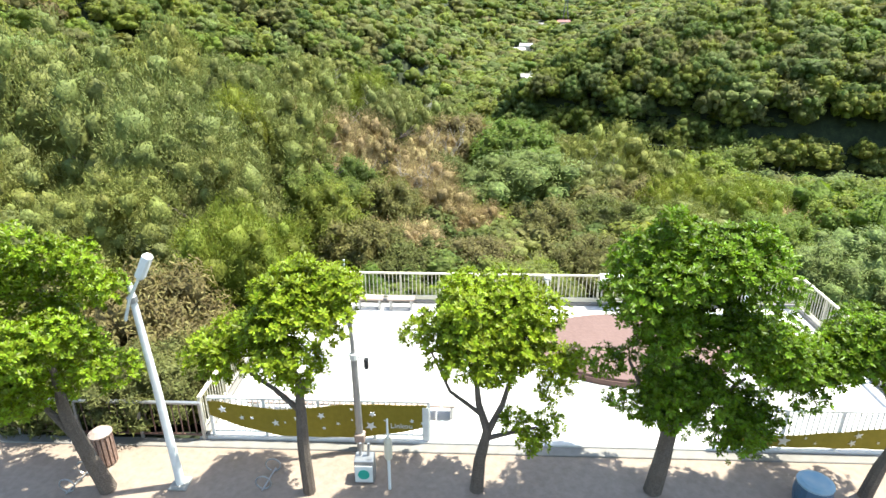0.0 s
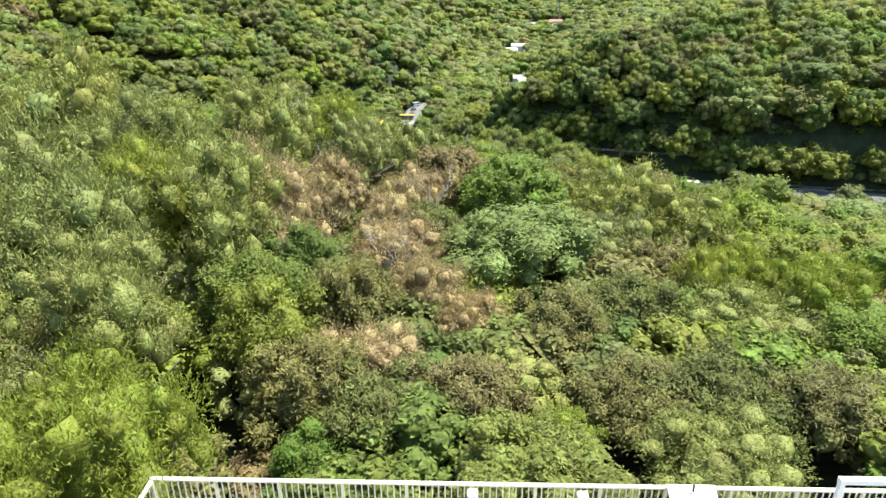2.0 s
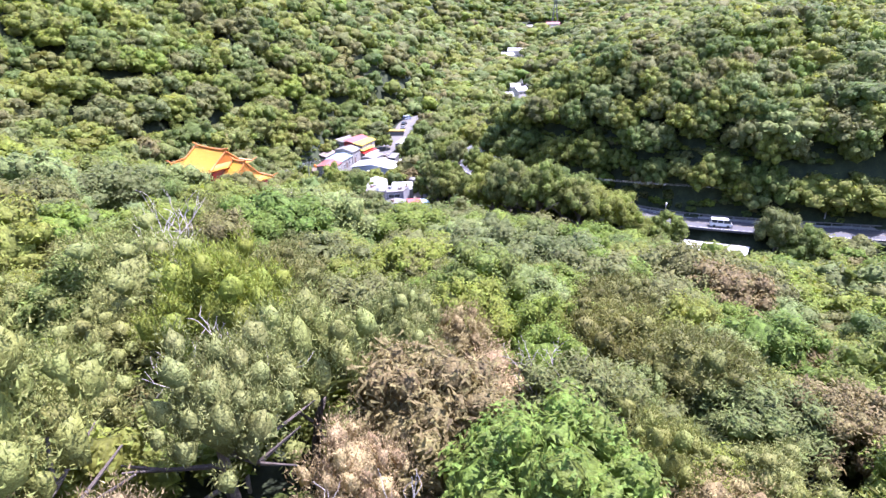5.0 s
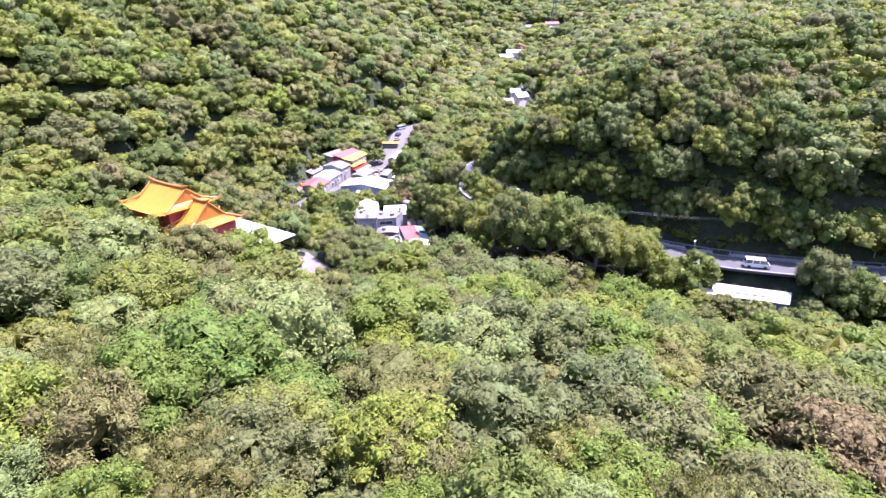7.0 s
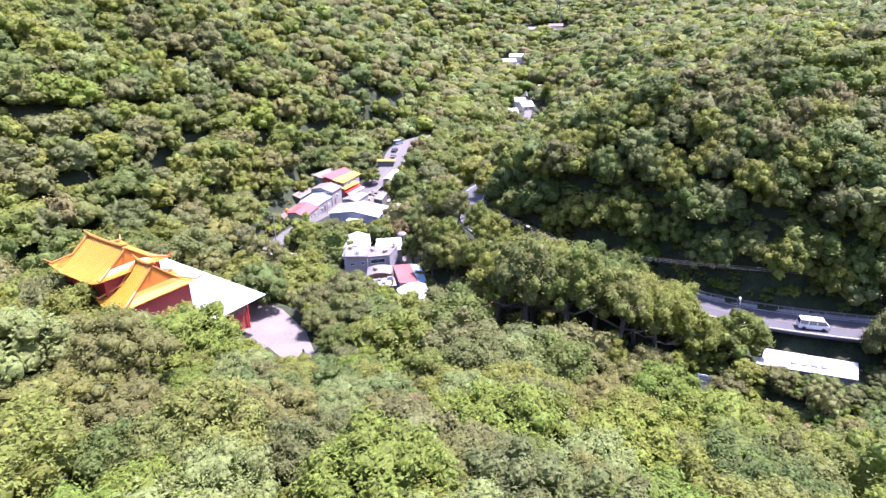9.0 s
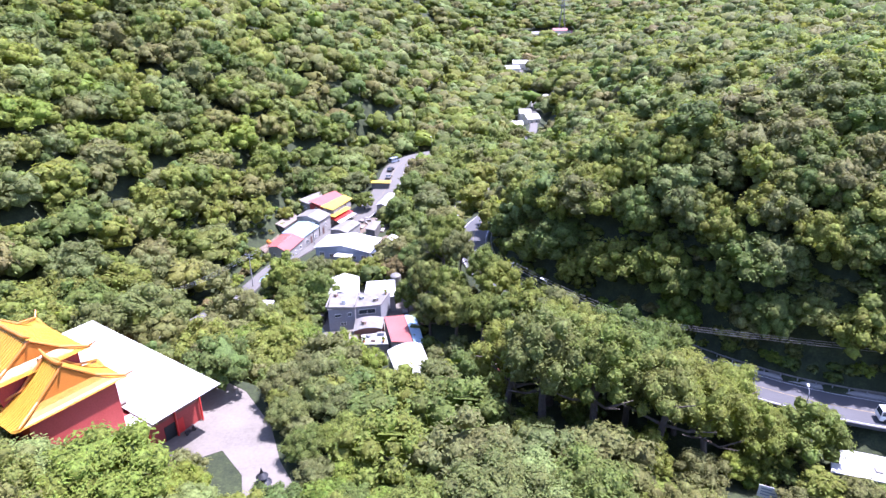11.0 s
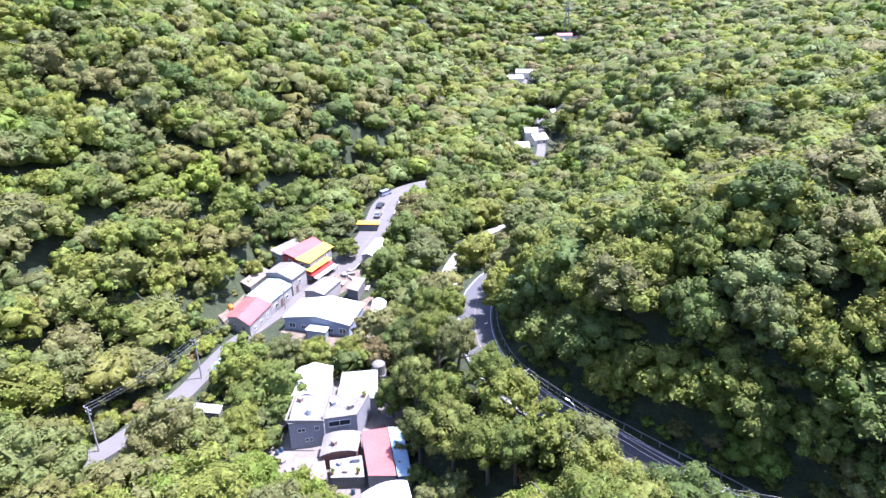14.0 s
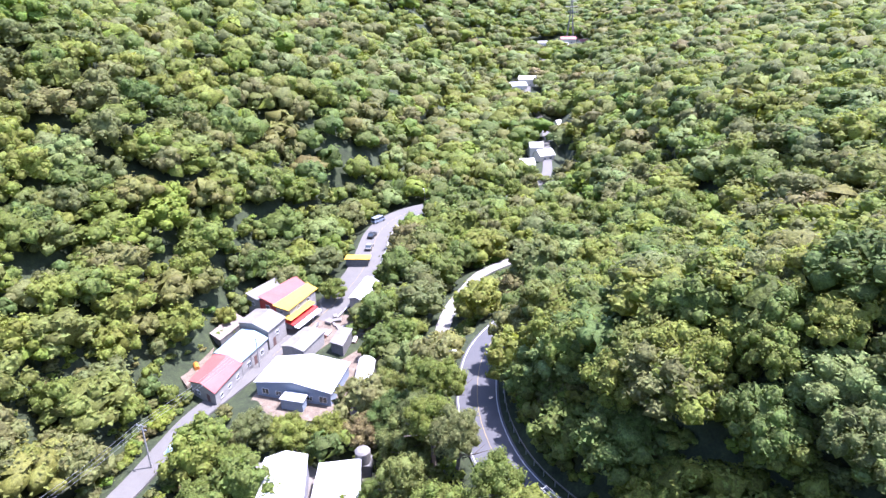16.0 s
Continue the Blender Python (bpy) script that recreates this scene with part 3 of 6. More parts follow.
# where no tree stands: (centre, half sizes, turn) of yards and houses, and the ways
CLEAR = [(42, 408, 9, 16, 0), (52, 470, 10, 14, 0), (50, 566, 9, 26, 0), (105, 760, 26, 40, 0), (-29, 240, 9, 3.5, 0), (3.2, 15.7, 9.8, 4.6, 0), (-43.6, 166, 15, 6.0, -31.5), (-46.5, 155, 7.5, 5.5, -32), (-36.5, 155, 4, 6, -32), (-5, 164.5, 2.2, 5.5, 0), (-27, 161, 4.5, 9, 35), (-20, 151, 3, 4, 0), (-17, 213, 8.5, 14, 0), (-6.5, 190.5, 5, 9, 20),
         (-40, 263, 9, 18, -22), (-27, 257, 9, 12, -8), (-15.5, 252, 3, 7, 0), (-20.5, 287, 4, 8, -25), (-24, 303.5, 4.5, 2.5, 0), (60, 161, 8.5, 4.0, -17), (41.5, 158, 2.2, 2, 0),
         (6, 190, 4.5, 4, 0), (-43, 213, 6, 5, 0), (48.8, 590, 7, 8, 0), (106, 790, 14, 12, 0), (-27, 277, 5, 7, 0)]


def free_to_grow(x, y, r):
    for cx, cy, rx, ry, turn in CLEAR:
        c, s = math.cos(radians(turn)), math.sin(radians(turn))
        u, v = (x - cx) * c + (y - cy) * s, -(x - cx) * s + (y - cy) * c
        if abs(u) < rx + r and abs(v) < ry + r:
            return False
    return True


# trees that stand out, set one by one: kind, x, y, crown radius, height of the top
SET = [("fine", -9.5, 24.5, 2.6, 8.2), ("fine", -13.5, 28.5, 3.6, 10.5), ("fine", -9.3, 33.5, 3.0, 10), ("fine", -17.5, 33, 4.2, 12), ("fine", -14.8, 38.8, 3.2, 10.2), ("fine", -20, 42, 4, 12),
       ("golden", -7.6, 20.4, 2.5, 6.9), ("olive", -8.0, 13.0, 1.5, 2.6), ("olive", -9.9, 13.1, 1.5, 2.5), ("olive", -12.2, 13.4, 1.7, 2.8), ("olive", -7.7, 16.6, 1.6, 3.4), ("lush", -10.6, 19.0, 1.7, 3.8), ("olive", -14.6, 14.2, 1.8, 3.0), ("olive", -9.4, 16.2, 2.7, 5.2), ("olive", -13.5, 17.5, 2.8, 5.2), ("olive", -7.7, 14.6, 1.7, 3.9), ("olive", -11.0, 14.2, 1.6, 3.2), ("fine", -11, 45.5, 3.2, 11.5), ("fine", -25, 37, 4.5, 13),
       ("golden", -11.7, 33, 2.3, 9.4), ("broad", -7.4, 30.2, 2.4, 6.2), ("olive", -12, 25.6, 2.2, 5.4), ("broad", -6.4, 33.2, 2.1, 6.2), ("lush", -14.5, 34.5, 2.2, 7.6), ("olive", -4.2, 25.5, 2.0, 4.6), ("broad", -5.8, 28.0, 2.0, 5.6), ("olive", -1.8, 24.8, 1.8, 3.8), ("olive", 1.2, 25.6, 1.9, 3.7), ("lush", 3.9, 23.6, 1.25, 3.2), ("olive", 6.2, 25.5, 1.8, 3.6),
       ("olive", 9.5, 26, 2.0, 3.9), ("olive", 12.6, 25.4, 2.0, 3.6), ("blue", 14.6, 22.6, 1.9, 4.6), ("lush", -3.4, 22.6, 1.3, 2.9), ("tan", -7.6, 36.0, 2.3, 8.2), ("tan", -2.4, 38.0, 2.6, 5.6),
       ("tan", -0.6, 33.6, 2.0, 4.8), ("tan", 1.3, 31.0, 1.6, 4.0), ("olive", -3.6, 31, 2.0, 5.4), ("olive", 4.7, 30.6, 2.0, 4.2), ("blue", 4.2, 38.0, 4.0, 6.6), ("olive", 8.2, 32.5, 2.1, 4.3),
       ("lush", 4.4, 48.6, 3.7, 8.0), ("fine", 10.6, 43.6, 3.3, 7.6), ("fine", 14.2, 43.8, 3.2, 6.8), ("golden", 12.8, 34.5, 2.2, 5.4), ("golden", 16.2, 33.2, 2.4, 5.6), ("tan", -10.4, 42.1, 2.9, 8.0), ("tan", -6.8, 44, 2.2, 7.4), ("tan", -3.3, 44.6, 2.4, 6.4),
       ("olive", -0.8, 43, 1.9, 5.6), ("tan", -1.8, 49, 2.0, 6.4), ("olive", 11.6, 37.0, 2.4, 4.6), ("tan", 18.5, 35.5, 1.8, 4.2), ("lush", 16, 29, 2.2, 4.2), ("lush", 20.5, 31, 2.4, 4.6), ("lush", 23.5, 38, 2.8, 5.4), ("blue", 17.5, 24.8, 2.2, 4.6),
       ("fine", -4.5, 53.5, 3.2, 9.2), ("golden", -8.5, 56.5, 3.2, 9.6), ("fine", -1.2, 58.5, 2.6, 8.4), ("fine", -6, 49.4, 2.4, 9.2), ("lush", 6.2, 60.5, 2.3, 6.6),
       ("tan", 1.6, 62.5, 2.3, 6.8), ("lush", 7.2, 66.5, 2.2, 7.0), ("blue", 10.5, 60, 1.7, 5.0), ("fine", 9.5, 53, 2.2, 6.4), ("lush", 18, 45, 3.0, 6.6), ("lush", 21.5, 52, 3.4, 7.0),
       ("acacia", -27, 117, 5.0, 7.6), ("acacia", -34, 116, 4.6, 8.2), ("acacia", -20.5, 121, 4.4, 6.4), ("acacia", 6, 96, 4.2, 6.6), ("acacia", 30, 98, 4.6, 8.0), ("lush", -4, 104, 4.0, 6.2), ("lush", -22, 101, 4.4, 6.6), ("acacia", -27, 88, 4.2, 7.2), ("blue", -15.5, 108, 4.0, 8.5), ("broad", 14.5, 171, 6.5, 22), ("broad", 21.5, 168, 6.0, 21), ("broad", 27.5, 182, 5.2, 13), ("broad", 20, 188, 5.0, 13),
       ("broad", 27, 172, 5.6, 17.2), ("broad", 34, 170.5, 5.2, 15), ("broad", 32.5, 177, 5.0, 12.5), ("broad", 40.5, 173, 4.8, 11), ("broad", 23, 181, 4.8, 15.5), ("broad", 44, 166, 4.8, 10.5), ("broad", 29, 165, 4.8, 18.5), ("broad", 36, 164, 4.8, 16.5), ("broad", 9.5, 177, 5.0, 17.5), ("broad", 17, 179.5, 4.8, 18.5), ("broad", 39.5, 169.5, 4.8, 12.4), ("lush", 12, 186, 4.2, 10.5),
       ("fine", 56, 150, 3, 8), ("broad", 73, 161, 5, 12), ("broad", 77, 157, 5, 12), ("broad", -27.5, 286, 3.4, 6.5), ("broad", -64, 158, 5.0, 12.5), ("broad", -57, 152.5, 5.2, 12.5), ("broad", -50.5, 147.5, 5.0, 12), ("broad", -69, 164, 4.6, 11.5), ("broad", -44.5, 144.5, 4.6, 10.5), ("broad", -39.5, 147, 4.0, 8.6), ("broad", -35, 150.5, 3.2, 5.6), ("broad", -29.5, 150.5, 3.2, 5.6), ("lush", -27.2, 146, 2.8, 4.4), ("broad", -20.6, 163.5, 3.0, 5.0), ("broad", -16.8, 157.5, 3.0, 4.6), ("broad", -3.0, 227, 3.6, 8.6), ("broad", 2.6, 218, 3.8, 8.6), ("broad", 1.4, 231, 3.2, 8), ("broad", 7.6, 209, 3.6, 8.4), ("broad", -22.6, 169.5, 3.4, 6), ("broad", -14.6, 152.5, 2.8, 4.2), ("broad", 12, 164, 4, 7.5), ("broad", 19, 162, 4, 8), ("olive", 8, 169, 3.6, 7), ("broad", 26, 160.5, 4, 8.5), ("broad", 33, 159, 3.6, 7), ("lush", 40, 163, 2.6, 4.5), ("lush", 46, 164.5, 2.0, 3.0), ("broad", -14.5, 165.5, 3.6, 5.0), ("broad", -18.5, 171.5, 3.6, 7.5), ("broad", -12, 158.5, 3.6, 5.2), ("lush", -10.5, 151.5, 3.4, 5.0), ("broad", -24.5, 177, 3.8, 6.5),
       ("broad", -4.4, 216, 3.8, 9.5), ("broad", 0.2, 208.5, 4.4, 10.5), ("broad", -5, 225.5, 4.2, 9), ("broad", -0.8, 222, 3.8, 10), ("broad", -7.5, 234, 4.2, 8.5), ("broad", -2.4, 234, 3.6, 8.8), ("broad", -9.5, 243, 3.6, 8),
       ("broad", 1.8, 202, 4.4, 10), ("broad", 7, 198.5, 4.2, 9.5), ("olive", -3.2, 205, 3.4, 8.5), ("broad", 10.8, 197, 3.2, 8), ("broad", -8.5, 217, 3.4, 8.5), ("olive", -12.5, 233, 3.6, 7), ("broad", -19, 233.5, 3.4, 6.5),
       ("broad", -25.5, 232.8, 3.6, 6.8), ("broad", -33, 226, 3.8, 6.5), ("broad", -34.5, 218.5, 3.8, 6.5), ("broad", -33, 210, 3.6, 7.5), ("broad", -32, 234.5, 3.8, 6.8), ("lush", -20, 193, 4.6, 9), ("lush", -27, 197, 4.4, 8.5), ("lush", -14, 190, 3.6, 8),
       ("broad", 3, 341, 3.8, 8.5), ("broad", 9.5, 344, 3.8, 9), ("broad", 16.5, 347, 3.6, 8.5), ("broad", 22.5, 350.5, 3.8, 9), ("broad", 28.5, 355.5, 3.8, 9), ("broad", -14, 301, 3.2, 6.5), ("broad", -15.5, 294, 3.0, 6.5)]
MIXES = ((60, ("olive", "olive", "tan", "fine", "lush", "broad", "broad")), (105, ("acacia", "acacia", "broad", "lush", "broad", "olive", "lush", "blue")),
         (150, ("broad", "broad", "broad", "lush", "acacia", "lush", "broad", "blue")), (9999, ("broad",) * 11 + ("acacia", "blue", "olive", "lush")))
placed = [(k, x, y, r, h * (1.3 if -6 < x < 12 and 196 < y < 236 else 1.0)) for k, x, y, r, h in SET]
y = 21.0
rng = np.random.default_rng(11)
while y < 1150:
    gap = 3.5 if y < 50 else 4.6 if y < 85 else 6.6 if y < 150 else 7.6 if y < 400 else 9.6 if y < 620 else 14.5
    wide = 0.68 * y + 12 if y < 150 else 114 + 0.4 * (y - 150)
    for x in np.arange(-wide - 0.1 * min(y, 250), wide, gap):
        px, py = x + rng.uniform(-0.42, 0.42) * gap, y + rng.uniform(-0.42, 0.42) * gap
        mix = next(m for lim, m in MIXES if py < lim)
        kind = mix[int(rng.integers(len(mix)))]
        if py < 62 and px < -9:
            kind = "fine" if rng.random() < 0.8 else "broad"
        if py < 62 and px > 20:
            kind = ("lush", "olive", "broad", "tan")[int(rng.integers(4))]
        r, t = gap * (0.54 + 0.38 * rng.random() ** 1.3), rng.random()
        h = r * rng.uniform(1.35, 1.8) + rng.uniform(0.0, 1.6) if py < 165 else 4.6 + 0.75 * r + rng.uniform(0.0, 2.4)
        if py < 50:
            h = r * rng.uniform(1.3, 1.7) + (2.4 if px < -9 else 0.4)
        if 122 < py < 152 and -32 < px < -4:
            r, h = min(r, 3.2), min(h, 4.2)
        if 134 < py < 163 and 34 < px < 80:
            r, h = min(r, 2.8), min(h, 4.2)
        if not free_to_grow(px, py, r * 0.45) or py < 21:
            continue
        placed.append((kind, px, py, r, h))
    y += gap * 0.92
for k in range(900):  # low bushes between the trees
    px, py = (rng.uniform(-70, 70), rng.uniform(120, 330)) if k < 350 else (rng.uniform(34, 78), rng.uniform(138, 163)) if k < 500 else (rng.uniform(-60, 60), rng.uniform(21, 120))
    if abs(px) > 0.7 * py + 8:
        continue
    r = rng.uniform(0.9, 1.9)
    if free_to_grow(px, py, r):
        placed.append((("broad", "lush", "olive")[int(rng.integers(3))], px, py, r, r * rng.uniform(1.2, 1.7)))
for k, a in enumerate(np.cumsum(np.hypot(*np.diff(HILL_FOOT[1:], axis=0).T))):  # a close belt along the foot of the hill above the road
    if HILL_FOOT[k + 2][1] > 300:
        break
    p0, p1 = HILL_FOOT[k + 1], HILL_FOOT[k + 2]
    n = max(1, int(np.hypot(*(p1 - p0)) / 5.0))
    out = np.array([-(p1 - p0)[1], (p1 - p0)[0]]) / np.hypot(*(p1 - p0))
    out = -out if not on_hill(np.array([(p0 + p1)[0] / 2 + out[0]]), np.array([(p0 + p1)[1] / 2 + out[1]]))[0] else out
    for j in range(n):
        for deep in (1.2, 4.4, 8.0, 12.5, 17.5):
            q = p0 + (p1 - p0) * (j + rng.random() * 0.9) / n + out * (deep + rng.uniform(-0.8, 0.8))
            placed.append(("broad", q[0], q[1], rng.uniform(3.4, 5.0), rng.uniform(10.0, 13.5) if deep < 6 else rng.uniform(8.5, 11.0)))
for way, gap in ((MAIN_ROAD, 2.3), (FAR_ROAD, 3.0), (LANE_WAY, 3.0), (STREAM, 2.6)):  # bushes close along the verges
    for p, q in zip(way, way[1:]):
        if p[0] > 95:
            continue
        d = (q - p)[:2] / np.hypot(*(q - p)[:2])
        for side in (-1, 1):
            for out in (6.6, 8.4, 10.6) if way is MAIN_ROAD else (5.2, 7.0) if way is FAR_ROAD else (4.2, 5.8):
                r = rng.uniform(1.1, 1.9)
                c = p[:2] + d * rng.uniform(0, 2.5) + np.array([d[1], -d[0]]) * side * (out + rng.uniform(-0.5, 0.6))
                if free_to_grow(c[0], c[1], r * 0.6):
                    placed.append((("broad", "lush", "olive", "broad")[int(rng.integers(4))], c[0], c[1], r, r * rng.uniform(1.1, 1.7)))
for yy in np.arange(24, 150, 6.4):
    for x in np.arange(-150, 150, 6.8):
        if abs(x) > 0.68 * yy + 14 and abs(x) > 34:
            r = rng.uniform(3.6, 5.2)
            placed.append(("broad" if rng.random() < 0.7 else "fine", x + rng.uniform(-2, 2), yy + rng.uniform(-2, 2), r, r * 1.5))
for k in range(420):  # creepers and shrubs on the cut face above the road
    a = int(rng.integers(1, 17))
    q = HILL_FOOT[a] + (HILL_FOOT[a + 1] - HILL_FOOT[a]) * rng.random() + [rng.uniform(0, 6), rng.uniform(0, 11)]
    r = rng.uniform(1.2, 1.95)
    placed.append(("broad", q[0], q[1], r, r * rng.uniform(1.2, 1.8)))
for k in range(520):  # weeds and shrubs on the bank above the lane
    px, py, r = rng.uniform(-68, -30), rng.uniform(192, 268), rng.uniform(0.6, 1.5)
    if free_to_grow(px, py, r):
        placed.append((("lush", "olive", "broad")[int(rng.integers(3))], px, py, r, r * rng.uniform(0.9, 1.4)))


LOW = ((26, 46, 364, 404), (46, 58, 456, 488), (38, 62, 552, 596), (92, 124, 722, 800))  # open ground before the valley houses


def stunted(kind, x, y, r, h, near):
    """Growth stays low beside the lane, the stream, the valley roads and the far houses."""
    lane, stream, far, valley = near
    if lane < 7.5 or stream < 6 or far < 8.5:
        return kind, x, y, min(r, 2.1), min(h, 3.0)
    if valley < 40 and any(x0 < x < x1 and y0 < y < y1 for x0, x1, y0, y1 in LOW):
        return kind, x, y, min(r, 2.6), min(h, 2.8)
    return kind, x, y, r, h


spot = [np.array([p[i] for p in placed]) for i in (1, 2)]
beside = np.stack([near_way(way, *spot)[0] for way in (LANE_WAY, STREAM, FAR_ROAD, VALLEY_WAY)], 1)
placed = [p if k < len(SET) else stunted(*p, beside[k]) for k, p in enumerate(placed)]
PX, PY, PR = (np.array([p[i] for p in placed]) for i in (1, 2, 3))
keep = np.ones(len(placed), bool)
for way, half in ((MAIN_ROAD, 4.4), (FAR_ROAD, 6.4), (LANE_WAY, 2.6), (STREAM, 2.6), (VALLEY_WAY, -0.6)):
    keep &= near_way(way, PX, PY)[0] > half + PR * np.where(PR < 2.0, 1.0, np.where(on_hill(PX, PY), 0.08, 0.3))
nearest = near_way(MAIN_ROAD, PX, PY)[0]
for i in range(len(SET), len(placed)):  # a set tree keeps its room
    if PY[i] < 250 and PR[i] > 2.0 and np.any(np.hypot(PX[:len(SET)] - PX[i], PY[:len(SET)] - PY[i]) < PR[:len(SET)] * 0.75 + PR[i] * 0.35):
        keep[i] = False
keep[:len(SET)] = True
# smaller trees wherever the canopy would leave the ground bare
cx, cy = rng.uniform(-1, 1, 14000), np.concatenate([rng.uniform(150, 430, 11500), rng.uniform(23, 150, 2500)])
cx = cx * np.where(cy < 150, 0.68 * cy + 12, 114 + 0.4 * (cy - 150))
fits = np.ones(len(cx), bool)
for way, half in ((MAIN_ROAD, 6.2), (FAR_ROAD, 9.0), (LANE_WAY, 7.0), (STREAM, 6.0), (VALLEY_WAY, 6.0)):
    fits &= near_way(way, cx, cy)[0] > half
grown = np.stack([PX, PY, PR], 1)[keep].tolist()
sown = np.zeros((len(grown) + len(cx), 3))
sown[:len(grown)] = grown
n, first = len(grown), len(placed)
for x, yy in zip(cx[fits], cy[fits]):
    room = np.min(np.hypot(sown[:n, 0] - x, sown[:n, 1] - yy) - sown[:n, 2] * 0.72)
    if room > (0.15 if yy > 150 else 0.3):
        r = float(np.clip(room + 1.7, 2.1, 4.2))
        if free_to_grow(x, yy, r * 0.6):
            sown[n] = x, yy, r
            n += 1
            placed.append((("broad", "broad", "olive", "lush")[int(rng.integers(4))] if yy < 150 else "broad", x, yy, r, r * 1.05 + (2.6 if yy > 165 else 0.9)))
cx, cy = rng.uniform(-112, 40, 7000), rng.uniform(185, 345, 7000)
fits = np.ones(len(cx), bool)
for way, half in ((MAIN_ROAD, 6), (FAR_ROAD, 7), (LANE_WAY, 4), (STREAM, 4)):
    fits &= near_way(way, cx, cy)[0] > half
for x, yy in zip(cx[fits], cy[fits]):  # shrubs in the last gaps round the village
    room = np.min(np.hypot(sown[:n, 0] - x, sown[:n, 1] - yy) - sown[:n, 2] * 0.8) if n < len(sown) else 0
    if room > 0.1 and free_to_grow(x, yy, 0.9):
        r = float(np.clip(room + 1.1, 1.2, 1.95))
        sown[n] = x, yy, r
        n += 1
        placed.append(("broad", x, yy, r, r * rng.uniform(1.3, 1.9)))
PX, PY, PR = (np.array([p[i] for p in placed]) for i in (1, 2, 3))
keep = np.append(keep, np.ones(len(placed) - first, bool))
PZ = ground(PX, PY)
single = [i for i in np.argsort(PY) if keep[i]]
things = set([i for i in single if (PR[i] >= 2.0 and i < first and abs(PX[i]) < 0.68 * PY[i] + 15) or i < len(SET)][:300]) | {i for i in range(len(SET)) if PY[i] > 60}
rng = np.random.default_rng(5)
bulk_v, bulk_f, bulk_m, bulk_t, count = [], [], [], [], 0
slots = list(KINDS)
for i in single:
    kind, x, yy, r, h = placed[i]
    near = max(1.6 * abs(x), 12 + 0.36 * min(yy, 160), yy - 95 if yy > 165 else 0)  # how near the flight passes
    lod = 0 if near < 27 else 1 if near < 42 else 2 if near < 66 else 3 if near < 122 else 4 if near < 235 else 5
    if abs(x) > 0.74 * yy + 15.5 and abs(x) > 32 and yy < 152:
        lod = 5
    if i >= first:
        lod = min(5, max(lod + 1, 3))
    if r < 2.0 and i >= len(SET):
        lod = 3 if yy < 45 else 4 if yy < 200 else 5
    turn, pick = rng.uniform(0, 360), int(rng.integers(1000))
    if i in things:
        tree(kind, min(lod, 2), x, yy, r, h, turn, pick)
        continue
    v, f = CROWNS[kind, lod][pick % len(CROWNS[kind, lod])]
    c, s = math.cos(radians(turn)), math.sin(radians(turn))
    high = min(h * 0.47, r * 1.1)
    w = np.stack([v[:, 0] * c - v[:, 1] * s, v[:, 0] * s + v[:, 1] * c, v[:, 2]], 1) * [r, r, high] + [x, yy, PZ[i] + h - high]
    bulk_v.append(w)
    bulk_f.append(f + count)
    bulk_m.append(np.full(len(f), slots.index(kind)))
    bulk_t.append(np.full(len(f), rng.random()))
    count += len(w)
forest = np_mesh("forest", np.vstack(bulk_v), np.vstack(bulk_f), [LEAF[k] for k in slots], np.concatenate(bulk_m), np.concatenate(bulk_t))
tagged(new("forest", forest), "dense green broadleaf forest covering the hillsides", "forest", kind="stuff")


# ---- bare grey branches between the crowns ----
def dead_branches(seed):
    rng = random.Random(seed)
    bm = bmesh.new()

    def fork(at, d, length, radius, depth):
        bend = Vector((rng.uniform(-1, 1), rng.uniform(-1, 1), rng.uniform(-0.3, 0.6))) * 0.3
        mid, end = at + d * length * 0.5, at + (d + bend).normalized() * length
        tube(bm, [at, mid, end], [radius, radius * 0.8, radius * 0.55], 5)
        if depth:
            for k in range(rng.choice((2, 3))):
                w = Vector((rng.uniform(-1, 1), rng.uniform(-1, 1), rng.uniform(-0.2, 0.9))).normalized()
                fork(end if k else mid, (d * 0.6 + w * 0.8).normalized(), length * rng.uniform(0.55, 0.8), radius * 0.62, depth - 1)

    fork(Vector((0, 0, -0.3)), Vector((0, 0, 1)), 2.0, 0.07, 0)
    for k in range(4):
        a = k * 1.57 + rng.random()
        fork(Vector((0, 0, 1.4)), Vector((math.cos(a), math.sin(a), 0.9)).normalized(), 1.1, 0.032, 3)
    return bm


for k, (x, yy, size, turn) in enumerate([(-11.4, 36.0, 1.5, 20), (-9.6, 40.0, 1.2, 140), (-2.3, 36.2, 1.1, 70), (-6.8, 52.2, 1.5, 200), (-8.2, 35.0, 1.3, 300), (9.2, 40.6, 1.1, 40), (-1.0, 45.5, 1.3, 10), (5.5, 57.5, 1.3, 100), (-14, 64, 1.7, 0)]):
    ob = part("dead_tree", dead_branches(k), DEADWOOD, None)
    ob.matrix_world = pose(x, yy, level_at(x, yy), rz=turn) @ Matrix.Diagonal((size, size, size * 1.5, 1))
    tagged(ob, "leafless dead tree with pale grey forked branches on the slope", "tree", "dead trees on the slope")



